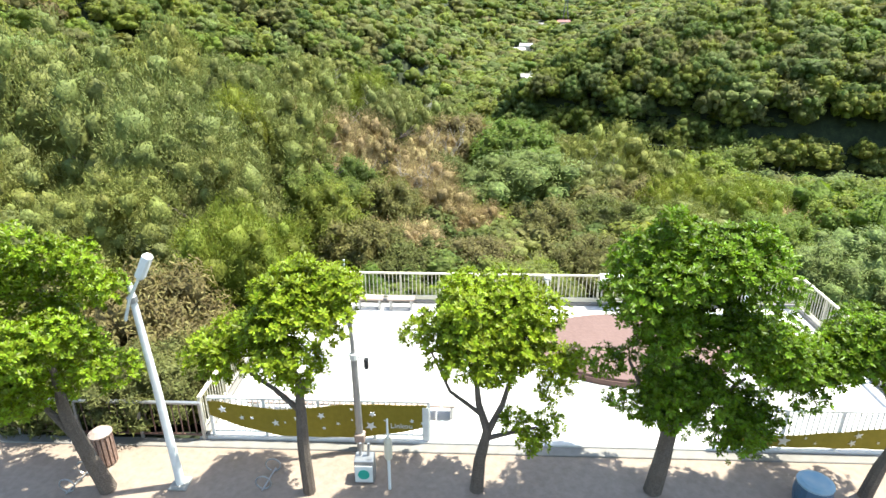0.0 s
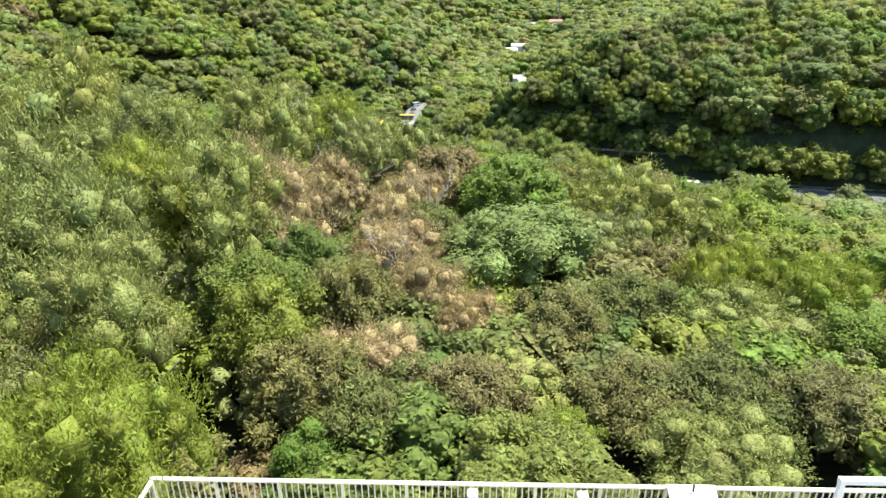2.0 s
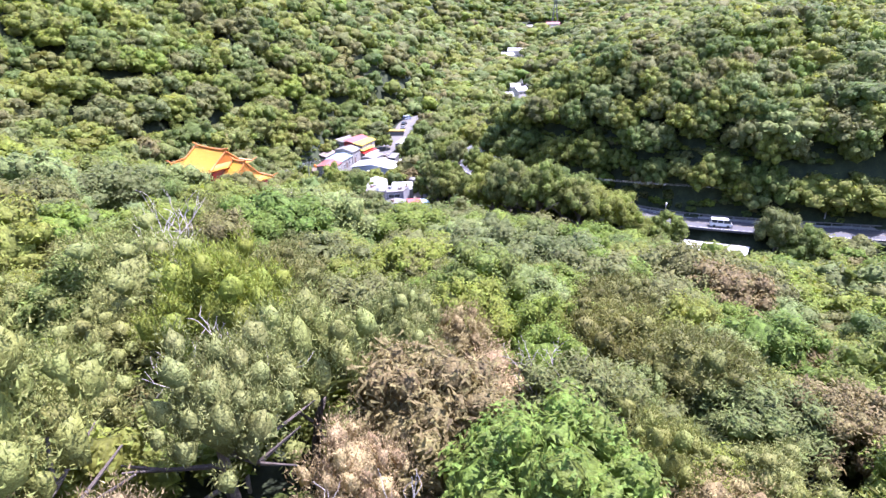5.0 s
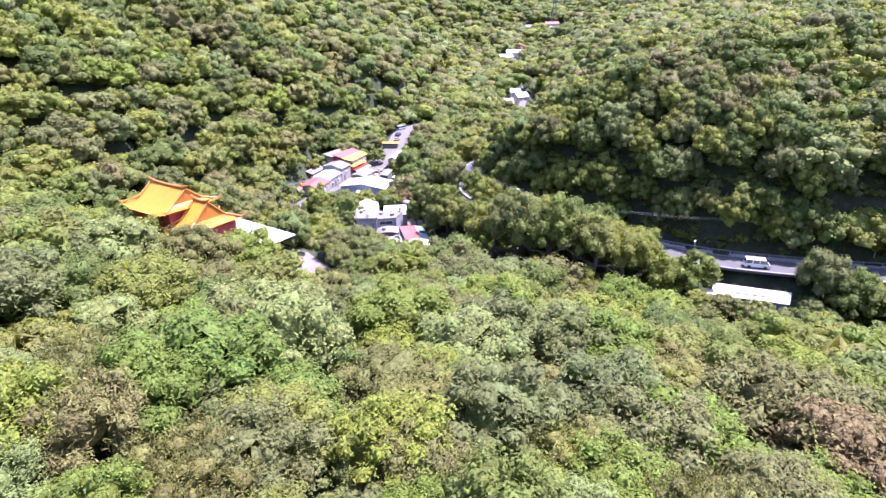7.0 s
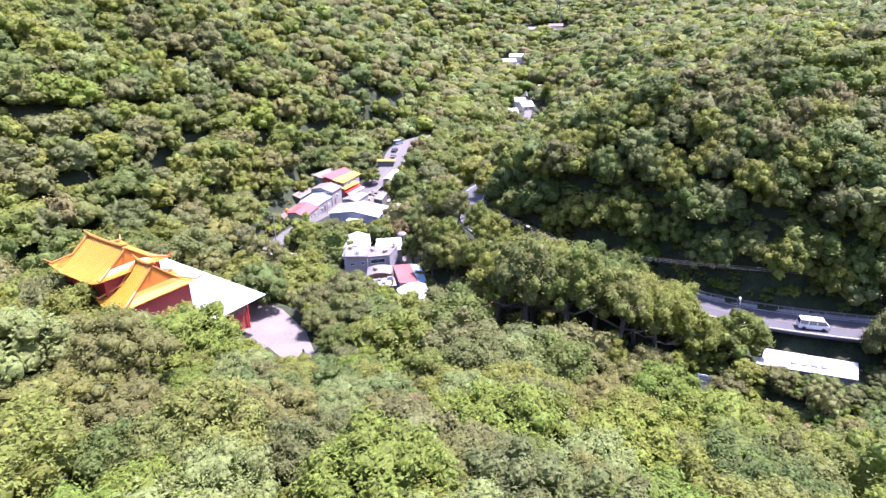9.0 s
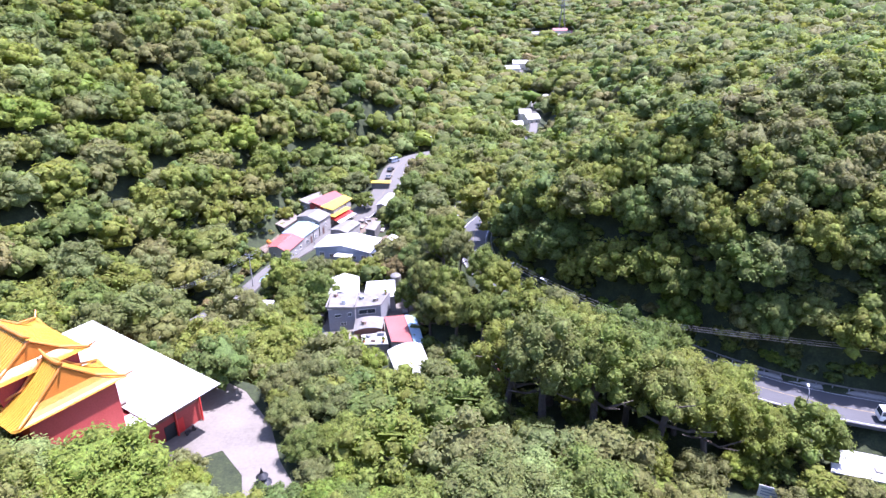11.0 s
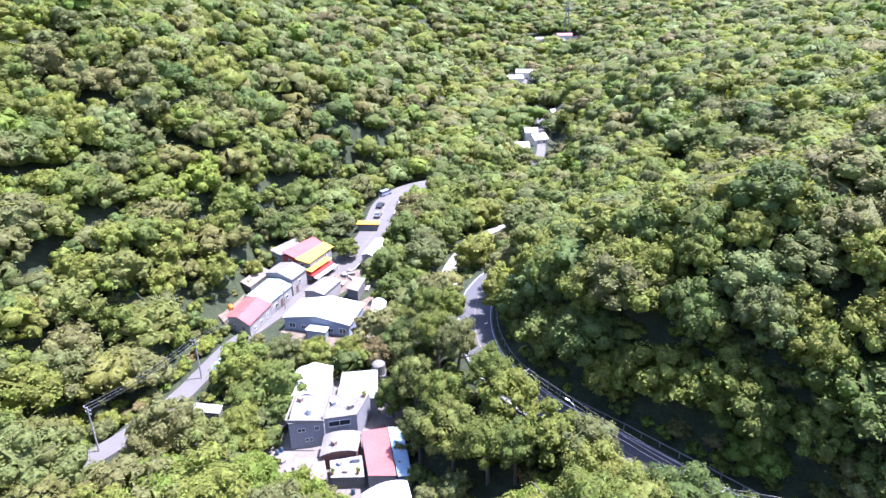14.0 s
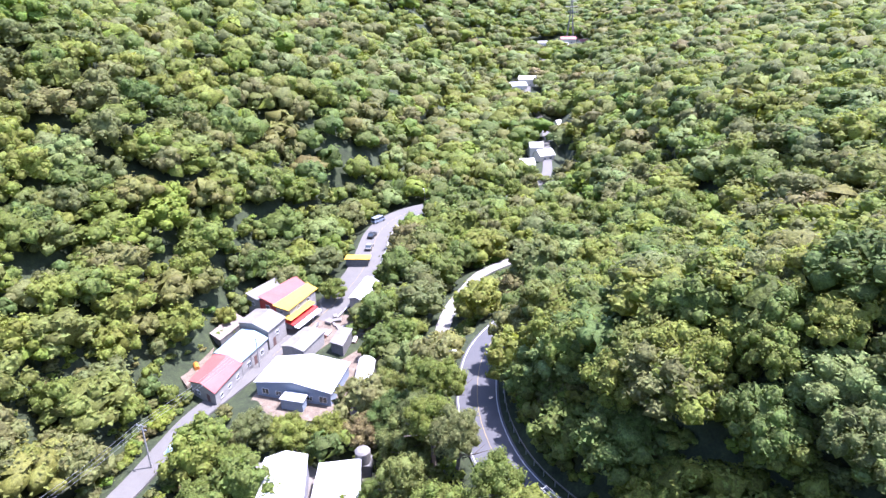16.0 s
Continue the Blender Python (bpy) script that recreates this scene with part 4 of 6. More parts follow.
# ---- the lookout by the road ----
structure("pavement", boxed(-60, 60, 8.8, 11.72, -0.5, -0.08), PAVING, "sandy paved roadside pavement with leaf litter")
structure("kerb", boxed(-60, 60, 8.5, 8.796, -0.6, -0.06, 0.02), CONCRETE, "pale concrete kerb along the pavement")
structure("kerb", boxed(-60, 60, 11.724, 12.02, -0.5, -0.045, 0.015), PALECON, "pale concrete edging in front of the fences")
structure("road", boxed(-120, 120, -14, 8.496, -0.5, -0.19), ASPHALT, "dark asphalt road beside the lookout")
structure("plaza_deck", boxed(-5.95, 12.35, 12.024, 19.62, -0.55, 0.0, 0.02), DECK, "bright white coated deck of the lookout plaza")
structure("retaining_wall", boxed(-5.8, 12.2, 19.3, 19.55, -5.5, -0.554), DARKCON, "stained concrete wall under the deck")
structure("retaining_wall", boxed(-5.9, -5.65, 12.1, 19.296, -5.5, -0.554), DARKCON, "stained concrete wall under the deck")
structure("retaining_wall", boxed(12.05, 12.3, 12.1, 19.296, -5.5, -0.554), DARKCON, "stained concrete wall under the deck")
for x0, x1, y0, y1 in ((-5.9, 12.3, 19.36, 19.6), (-5.92, -5.7, 12.1, 19.356), (12.1, 12.32, 12.1, 19.356)):
    structure("trim", boxed(x0, x1, y0, y1, 0.004, 0.11, 0.012), PALECON, "low pale curb under the railing")


def fence(place, turn, length, bays, label, rail_mat, bar_mat, height=1.15, foot=0.11, bars=10, panels=()):
    """A railing along its own x: posts, two rails and upright bars."""
    ob = thing("fence", place, label, "fence", "railings of the lookout", turn)
    part("top_rail", boxed(-0.03, length + 0.03, -0.05, 0.05, height - 0.06, height, 0.012), rail_mat, ob)
    part("bottom_rail", boxed(0.0, length, -0.022, 0.022, foot + 0.1, foot + 0.14), bar_mat, ob)
    post = bar = None
    step = length / bays
    for i in range(bays + 1):
        at = pose(i * step, 0, 0)
        if post is None:
            post = part("post", boxed(-0.035, 0.035, -0.035, 0.035, foot - 0.02, height - 0.061, 0.006), rail_mat, ob)
        else:
            again("post", post, ob, at)
        for k in range(1, bars) if i < bays else ():
            at = pose(i * step + k * step / bars, 0, 0)
            if bar is None:
                bar = part("bar", boxed(-0.012, 0.012, -0.012, 0.012, foot + 0.141, height - 0.061), bar_mat, ob)
                bar.matrix_basis = at
            else:
                again("bar", bar, ob, at)
    for i in panels:
        part("panel", boxed(i * step + 0.05, (i + 1) * step - 0.05, -0.07, -0.045, foot + 0.02, foot + 0.19, 0.005), CREAM, ob, "small cream panel at the foot of the railing")
    return ob


fence((-5.85, 19.48, 0), 0, 18.05, 13, "cream steel railing along the back of the plaza", CREAM, CREAM, panels=(1, 3, 5, 7, 9, 11))
fence((-5.82, 12.1, 0), 90, 7.28, 5, "cream steel railing along the side of the plaza", CREAM, CREAM)
fence((12.2, 12.1, 0), 90, 7.28, 5, "cream steel railing along the side of the plaza", CREAM, CREAM)
front = fence((-5.6, 12.12, 0), 0, 5.35, 4, "white steel railing carrying a mustard banner with stars", WHITE, WHITE, foot=0.02)
front_r = fence((6.9, 12.12, 0), 0, 5.2, 4, "white steel railing carrying a mustard banner with stars", WHITE, WHITE, foot=0.02)
fence((-19.8, 12.0, -0.05), 0, 14.0, 9, "dark roadside railing with a pale top rail", STEEL, DARKBROWN, height=1.1, foot=0.02, bars=9)


def banner(owner, x0, x1, upper, lower, label):
    """A cloth with curved edges, hung a hand's width before the bars."""
    n, bm = 28, bmesh.new()
    rows = []
    for i in range(n + 1):
        t = i / n
        x, w = x0 + (x1 - x0) * t, 0.012 * math.sin(t * 34)
        rows.append([bm.verts.new((x, -0.075 + w + d, z)) for d in (0, -0.006) for z in (lower(t), upper(t))])
    for r, s in zip(rows, rows[1:]):
        for a, b in ((0, 1), (1, 3), (3, 2), (2, 0)):
            bm.faces.new((r[a], r[b], s[b], s[a]))
    bm.faces.new([rows[0][k] for k in (0, 2, 3, 1)])
    bm.faces.new([rows[-1][k] for k in (0, 1, 3, 2)])
    bmesh.ops.recalc_face_normals(bm, faces=bm.faces)
    return part("banner", bm, MUSTARD, owner, label)


def star(owner, x, z, r, turn, mat=WHITE, y=-0.1):
    pts = [(x + (r if k % 2 == 0 else r * 0.42) * math.sin(turn + k * math.pi / 5), z + (r if k % 2 == 0 else r * 0.42) * math.cos(turn + k * math.pi / 5)) for k in range(10)]
    return part("star", prism(pts, y - 0.012, y), mat, owner)


cloth = banner(front, 0.0, 5.3, lambda t: 1.06 - 0.3 * math.sin(math.pi * min(t * 1.35, 1)) ** 2 * (1 - t), lambda t: 0.07 + 0.58 * max(0, 1 - t / 0.36) ** 1.5 + 0.36 * max(0, (t - 0.62) / 0.38) ** 1.5, "mustard cloth banner with white stars")
for sx, sz, sr in ((0.35, 0.84, 0.11), (0.8, 0.62, 0.07), (1.05, 0.6, 0.05), (1.62, 0.48, 0.1), (1.85, 0.5, 0.03), (2.15, 0.62, 0.08), (2.75, 0.72, 0.1), (2.8, 0.36, 0.05), (3.15, 0.5, 0.05),
                   (3.5, 0.62, 0.03), (3.95, 0.45, 0.14), (4.0, 0.8, 0.09), (4.3, 0.62, 0.03), (4.95, 0.62, 0.06), (5.2, 0.56, 0.05), (3.5, 0.92, 0.04)):
    star(cloth, sx, sz, sr, sx * 3)
word = bpy.data.curves.new("lettering", "FONT")
word.body, word.size, word.extrude = "Linkou", 0.2, 0.004
lettering = new("lettering", word)
lettering.parent = cloth
lettering.matrix_basis = pose(4.42, -0.1, 0.4, 90, 0, 0)
word.materials.append(WHITE)
cloth_r = banner(front_r, 0.0, 5.2, lambda t: 0.35 + 0.6 * t ** 1.4, lambda t: 0.1, "mustard cloth banner with pale stars")
for sx, sz, sr in ((1.3, 0.3, 0.17), (1.8, 0.4, 0.04), (2.05, 0.25, 0.04), (2.9, 0.28, 0.1), (3.0, 0.5, 0.1), (3.5, 0.3, 0.05), (4.4, 0.5, 0.12)):
    star(cloth_r, sx, sz, sr, sx * 2, CREAM)
part("panel", boxed(5.2, 5.36, -0.08, -0.05, 0.03, 1.0, 0.01), WHITE, front, "white end panel with a star")


def bench(place, turn, length, planks, label, mat, across=False, height=0.43, deep=0.36):
    ob = thing("bench", place, label, "bench", "benches on the plaza", turn)
    if across:
        step, plank = length / planks, None
        for k in range(planks):
            if plank is None:
                plank = part("plank", boxed(0.012, step - 0.022, -deep / 2, deep / 2, height - 0.05, height, 0.008), mat, ob)
            else:
                again("plank", plank, ob, pose(k * step, 0, 0))
    else:
        for k in range(planks):
            w = deep / planks
            part("plank", boxed(0, length, -deep / 2 + k * w + 0.008, -deep / 2 + (k + 1) * w - 0.008, height - 0.05, height, 0.008), mat, ob)
    leg = None
    for x in (0.12, length - 0.12) if length < 2 else np.linspace(0.12, length - 0.12, 6):
        if leg is None:
            leg = part("leg", boxed(-0.04, 0.04, -deep / 2 + 0.03, deep / 2 - 0.03, 0.0, height - 0.051, 0.006), STEEL, ob)
            leg.matrix_basis = pose(x, 0, 0)
        else:
            again("leg", leg, ob, pose(x, 0, 0))
    return ob


for x in (-4.3, -3.2, -2.1):
    bench((x, 18.95, 0), 0, 0.95, 3, "backless bleached timber bench before the back railing", PINKWOOD)
bench((-5.2, 17.4, 0), 90, 0.95, 3, "backless bleached timber bench beside the side railing", PINKWOOD)
bench((-5.0, 13.1, 0), 0, 5.4, 15, "long low bench of broad pale timber boards behind the banner", PINKWOOD, True, 0.42, 0.42)

stage = thing("round_stage", (5.7, 16.4, 0.0), "low oval brown stage with a dark rim and a crescent", "stage")
oval = lambda a, b: [(a * math.cos(2 * math.pi * k / 56), b * math.sin(2 * math.pi * k / 56)) for k in range(56)]
part("floor", slab(oval(2.96, 1.94), 0.17, 0.25), BROWNDECK, stage)
part("rim", slab(oval(3.0, 1.98), 0.0, 0.169), DARKBROWN, stage, "dark brown rim")
moon = [(0.5 * math.cos(a) - 1.55, 0.55 * math.sin(a) - 0.65) for a in np.linspace(1.9, 4.4, 14)] + [(0.42 * math.cos(a) - 1.46, 0.5 * math.sin(a) - 0.65) for a in np.linspace(4.3, 2.0, 14)]
part("crescent", slab(moon, 0.252, 0.262), DARKBROWN, stage, "dark inlaid crescent")

gate = thing("photo_frame", (9.25, 18.85, 0), "white steel frame standing open on the deck", "frame")
for x in (-0.85, 0.85):
    part("post", boxed(x - 0.055, x + 0.055, -0.055, 0.055, 0.02, 1.9, 0.01), WHITE, gate)
    part("foot", boxed(x - 0.12, x + 0.12, -0.3, 0.3, 0.0, 0.019), WHITE, gate)
part("beam", boxed(-0.92, 0.92, -0.065, 0.065, 1.901, 2.03, 0.012), WHITE, gate)
part("floor_bar", boxed(-0.79, 0.79, -0.05, 0.05, 0.02, 0.09, 0.008), WHITE, gate)

for x in (1.12, 3.42):
    ob = thing("viewer_post", (x, 19.12, 0), "white post with a small twin head before the railing", "post", "viewer posts")
    part("base_plate", boxed(-0.13, 0.13, -0.13, 0.13, 0.0, 0.03, 0.006), STEEL, ob)
    part("pole", tubed([(0, 0, 0.031), (0, 0, 1.1)], [0.06, 0.055], 12), WHITE, ob)
    part("head", boxed(-0.11, 0.11, -0.1, 0.12, 1.101, 1.24, 0.025), WHITE, ob)
    for s in (-0.06, 0.06):
        part("eyepiece", tubed([(s, -0.1, 1.18), (s, -0.17, 1.18)], [0.03, 0.026], 8), STEEL, ob)
ob = thing("concrete_block", (1.0, 18.35, 0), "small grey concrete block lying on the deck", "block")
part("block", boxed(-0.22, 0.22, -0.12, 0.12, 0.0, 0.16, 0.02), CONCRETE, ob)
ob = thing("info_board", (5.75, 19.3, 0.0), "slanted white information board on two legs", "sign")
for s in (-0.4, 0.4):
    part("leg", boxed(s - 0.025, s + 0.025, -0.025, 0.025, 0.0, 1.06), STEEL, ob)
p = part("panel", boxed(-0.5, 0.5, -0.18, 0.18, -0.015, 0.015, 0.006), WHITE, ob)
p.matrix_basis = pose(0, 0, 1.14, 28, 0, 0)
part("stub", boxed(-0.02, 0.02, -0.02, 0.02, 1.2, 1.36), BLACK, ob)

# street lamps and poles
lamp = thing("street_lamp", (-5.75, 10.5, -0.08), "white tapered steel street lamp with crossed arms", "street lamp")
part("base_plate", boxed(-0.2, 0.2, -0.2, 0.2, 0.0, 0.06, 0.015), CONCRETE, lamp)
part("pole", tubed([(0, 0, 0.061), (-0.08, 0, 2.5), (-0.2, 0, 5.0)], [0.1, 0.085, 0.065], 14), WHITE, lamp)
part("arm", tubed([(-0.36, -0.1, 4.25), (-0.19, -0.1, 4.72), (0.1, -0.1, 5.2)], [0.035, 0.035, 0.03], 8), WHITE, lamp)
part("collar", tubed([(-0.19, 0, 4.6), (-0.2, 0, 4.72)], [0.1, 0.1], 14), STEEL, lamp)
hd = part("lamp_head", boxed(-0.09, 0.09, -0.1, 0.1, 0.0, 0.55, 0.04), WHITE, lamp, "white flat lamp head")
hd.matrix_basis = pose(0.1, -0.1, 5.18, 0, 28, 0)

mast = thing("signal_pole", (-1.88, 11.78, -0.05), "slim grey pole with camera arms and wiring boxes", "pole")
part("lower_pole", tubed([(0, 0, 0.0), (-0.03, 0, 2.62)], [0.085, 0.08], 12), STEEL, mast)
part("sleeve", tubed([(-0.03, 0, 2.55), (-0.03, 0, 2.7)], [0.1, 0.1], 12), WHITE, mast)
part("upper_pole", tubed([(-0.03, 0, 2.62), (-0.06, 0, 3.4), (-0.1, 0, 4.15)], [0.05, 0.048, 0.04], 10), STEEL, mast)
part("whip", tubed([(-0.06, 0, 3.25), (-0.14, 0, 3.55), (-0.16, 0, 4.2), (-0.1, 0, 5.0)], [0.03, 0.03, 0.028, 0.022], 8), WHITE, mast)
part("arm", tubed([(-0.05, 0, 3.75), (-0.42, -0.05, 3.55)], [0.02, 0.02], 6), STEEL, mast)
part("camera", boxed(-0.56, -0.32, -0.12, 0.02, 3.48, 3.68, 0.03), WHITE, mast, "white box camera")
part("arm", tubed([(0.0, 0, 2.6), (0.3, 0, 2.58)], [0.015, 0.012], 6), STEEL, mast)
part("sensor", boxed(0.2, 0.3, -0.05, 0.05, 2.3, 2.56, 0.015), BLACK, mast)
part("wrap", boxed(-0.12, 0.12, -0.12, 0.1, 0.28, 0.5, 0.02), PINKWOOD, mast, "faded pink notice band")

cab = thing("utility_box", (-1.62, 10.85, -0.08), "steel roadside cabinet with a white and green sign plate", "cabinet")
part("cabinet", boxed(-0.22, 0.22, -0.16, 0.18, 0.0, 0.62, 0.02), STEEL, cab)
part("sign_plate", boxed(-0.2, 0.2, -0.19, -0.162, 0.06, 0.5, 0.008), WHITE, cab)
ring = lathe([(0.1, 0), (0.13, 0), (0.13, 0.012), (0.1, 0.012)], 18)
rg = part("emblem", ring, GREENP, cab, "green round emblem")
rg.matrix_basis = pose(0, -0.192, 0.28, 90, 0, 0)
part("emblem_bar", boxed(-0.03, 0.03, -0.206, -0.192, 0.2, 0.36), GREENP, cab)
for s in (-0.1, 0.08):
    part("conduit", tubed([(s, 0.05, 0.6), (s + 0.02, 0.05, 0.95)], [0.03, 0.03], 8), STEEL, cab)
cab["label"] = "steel roadside cabinet with a white and green sign plate"

ob = thing("marker_post", (-1.03, 10.55, -0.08), "slim white marker post with a pale sleeve", "post")
part("post", tubed([(0, 0, 0), (0, 0, 1.0), (0.0, 0, 1.9)], [0.035, 0.035, 0.02], 10), WHITE, ob)
part("sleeve", lathe([(0.07, 0.85), (0.09, 0.9), (0.09, 1.3), (0.05, 1.42)], 12), CREAM, ob)

ob = thing("litter_bin", (-7.8, 11.15, -0.08), "round brown slatted litter bin beside the railing", "bin")
part("drum", lathe([(0.2, 0.02), (0.21, 0.05), (0.21, 0.8)], 16), DARKBROWN, ob)
for k in range(14):
    sl = part("slat", boxed(-0.035, 0.035, -0.012, 0.012, 0.04, 0.82, 0.004), BROWNP, ob) if k == 0 else again("slat", sl, ob, pose(0, 0, 0))
    a = 2 * math.pi * k / 14
    sl_m = pose(0.225 * math.cos(a), 0.225 * math.sin(a), 0, 0, 0, math.degrees(a) + 90)
    (ob.children[-1]).matrix_basis = sl_m
part("lid", lathe([(0.25, 0.82), (0.26, 0.86), (0.14, 0.95), (0.05, 0.97)], 16), PINKWOOD, ob, "pale domed lid")

for x, yy in ((-8.1, 10.45), (-3.8, 10.7)):
    ob = thing("bicycle_stand", (x, yy, -0.08), "bent steel bicycle stand on the pavement", "bicycle stand", "bicycle stands")
    part("rail", tubed([(-0.05, -0.35, 0.04), (0.05, 0.35, 0.04)], [0.02, 0.02], 6), STEEL, ob)
    for s in (-0.28, 0.28):
        pts = [(0.1 * s + 0.17 * math.cos(a), s, 0.2 + 0.17 * math.sin(a)) for a in np.linspace(-1.57, 4.4, 16)]
        part("hoop", tubed(pts, [0.018] * 16, 6), STEEL, ob)
ob = thing("blue_barrel", (8.1, 10.45, -0.08), "weathered blue plastic barrel with a pale lid on the pavement", "barrel")
part("drum", lathe([(0.3, 0.0), (0.36, 0.08), (0.39, 0.3), (0.36, 0.52), (0.34, 0.56)], 18), BLUEP, ob)
part("lid", lathe([(0.37, 0.561), (0.37, 0.6), (0.28, 0.63)], 18), ROOFBLUE, ob)


# ---- street trees, leaf by leaf in whorls ----
def street_tree(x, y, clumps, stems, seed, label):
    """clumps: centre and radius of each mass of leaves, from the foot; stems: limb lines."""
    rng = np.random.default_rng(seed)
    ob = thing("street_tree", (x, y, -0.08), label, "tree", "street trees by the lookout")
    bm = bmesh.new()
    for pts, radii in stems:
        tube(bm, pts, radii, 9)
    part("trunk", bm, BARK, ob, "rough dark grey bark")
    vs, m = [], 7
    for cx, cy, cz, r in clumps:
        k = int(175 * r * r / 0.36)
        o = unit(k, rng)
        o[:, 2] = np.abs(o[:, 2]) * np.where(rng.random(k) < 0.7, 1, -1)
        p = np.array([cx, cy, cz]) + o * r * rng.uniform(0.62, 1.1, (k, 1)) * [1, 1, 0.85]
        axis = o * 0.8 + [0, 0, 0.75] + rng.normal(size=(k, 3)) * 0.25
        axis /= np.linalg.norm(axis, axis=1, keepdims=True)
        a = np.cross(axis, [0.3, 0.9, 0.2])
        a /= np.linalg.norm(a, axis=1, keepdims=True)
        b = np.cross(axis, a)
        long = rng.uniform(0.085, 0.135, k)[:, None]
        for j in range(m):  # the leaves of each whorl
            t = (2 * math.pi * (j + rng.random(k) * 0.5) / m)[:, None]
            d = a * np.cos(t) + b * np.sin(t) + axis * rng.uniform(0.25, 0.9, (k, 1))
            d /= np.linalg.norm(d, axis=1, keepdims=True)
            side = np.cross(d, axis)
            side /= np.linalg.norm(side, axis=1, keepdims=True) + 1e-9
            mid = p + d * long * 0.62 - axis * 0.008
            vs.append(np.stack([p, mid + side * long * 0.21, p + d * long, mid - side * long * 0.21], 1).reshape(-1, 3))
    vs = np.vstack(vs)
    i = np.arange(len(vs) // 4)[:, None] * 4
    fs = np.concatenate([i + [0, 1, 2], i + [0, 2, 3]])
    cr = new("crown", np_mesh("crown", vs, fs, [LEAF["street"]]))
    cr.parent = ob
    cr["label"] = "glossy bright green leaves in whorls"
    return ob


def cloud(cx, cz, wide, tall, n, seed, deep=1.0, r=(0.38, 0.6)):
    """n leaf masses filling an upright oval."""
    rng, out = np.random.default_rng(seed), []
    while len(out) < n:
        u, v, w = rng.uniform(-1, 1, 3)
        if u * u + v * v + w * w < 1:
            out.append((cx + u * wide, w * deep, cz + v * tall, rng.uniform(*r)))
    return out


LEAF["street"] = foliage("street_tree_leaves", [(0.074, 0.128, 0.008), (0.112, 0.165, 0.009), (0.15, 0.195, 0.011), (0.09, 0.143, 0.008)], 0.26, 0.38, 0.42, leafy=9.0, clump=3.0, depth=(0.6, 1.35), relief=0.0)
GREENLABEL = "young street tree with bright glossy green whorled leaves"
street_tree(-7.3, 10.3, cloud(-0.75, 4.0, 1.4, 1.85, 46, 1, 1.5) + [(-0.6, 0, 5.9, 0.42), (0.5, 0.1, 5.6, 0.4), (1.0, 0, 5.0, 0.4), (0.9, 0, 3.2, 0.42)],
            [([(0, 0, 0), (-0.25, 0, 0.9), (-0.5, 0, 2.0), (-0.5, 0, 3.2)], [0.19, 0.16, 0.13, 0.06]), ([(-0.35, 0, 1.3), (-0.9, 0, 2.2), (-1.1, 0.2, 3.0)], [0.09, 0.07, 0.03])], 21, GREENLABEL)
street_tree(-2.8, 10.4, cloud(0.05, 4.45, 1.1, 0.95, 31, 2, 1.25) + cloud(-1.2, 3.85, 0.55, 0.42, 6, 12, 0.6) + cloud(1.0, 5.25, 0.4, 0.3, 3, 13, 0.4, (0.3, 0.4)) + [(0.15, -0.2, 3.0, 0.24)],
            [([(0, 0, 0), (-0.03, 0, 1.2), (0.0, 0, 2.2), (0.02, 0, 3.0)], [0.14, 0.13, 0.11, 0.07]), ([(0.0, 0, 2.15), (-0.5, 0, 2.7), (-1.1, 0, 3.2)], [0.07, 0.05, 0.03]),
             ([(0.0, 0, 2.5), (0.35, 0, 3.3), (0.75, 0, 4.5)], [0.06, 0.05, 0.025]), ([(0, 0, 2.9), (-0.2, 0.1, 3.8)], [0.06, 0.03])], 22, GREENLABEL)
street_tree(0.9, 10.6, cloud(0.12, 4.05, 1.15, 0.95, 30, 3, 1.25) + [(-1.26, 0, 3.95, 0.34), (-1.0, 0.1, 4.1, 0.36), (-0.57, 0, 4.95, 0.36), (-0.4, 0.1, 4.6, 0.4), (1.45, 0, 3.4, 0.4), (1.7, 0.1, 3.1, 0.42), (1.85, 0, 3.45, 0.3), (1.5, -0.1, 2.75, 0.33),
                                                                        (0.75, -0.1, 1.95, 0.32), (1.15, -0.2, 1.75, 0.42), (1.45, -0.2, 1.95, 0.32), (1.1, -0.2, 1.5, 0.28)],
            [([(0, 0, 0), (0.05, 0, 0.8), (0.2, 0, 1.6), (0.0, 0, 2.3), (-0.1, 0, 3.3)], [0.16, 0.13, 0.1, 0.07, 0.04]), ([(0.2, 0, 1.55), (0.5, 0, 2.3), (0.7, 0, 3.2)], [0.08, 0.06, 0.03]),
             ([(0.15, 0, 1.4), (0.8, -0.1, 1.7), (1.2, -0.2, 1.9)], [0.06, 0.04, 0.02]), ([(0.1, 0, 2.0), (-0.6, 0, 2.6), (-1.0, 0, 3.6)], [0.05, 0.035, 0.02])], 23, GREENLABEL)
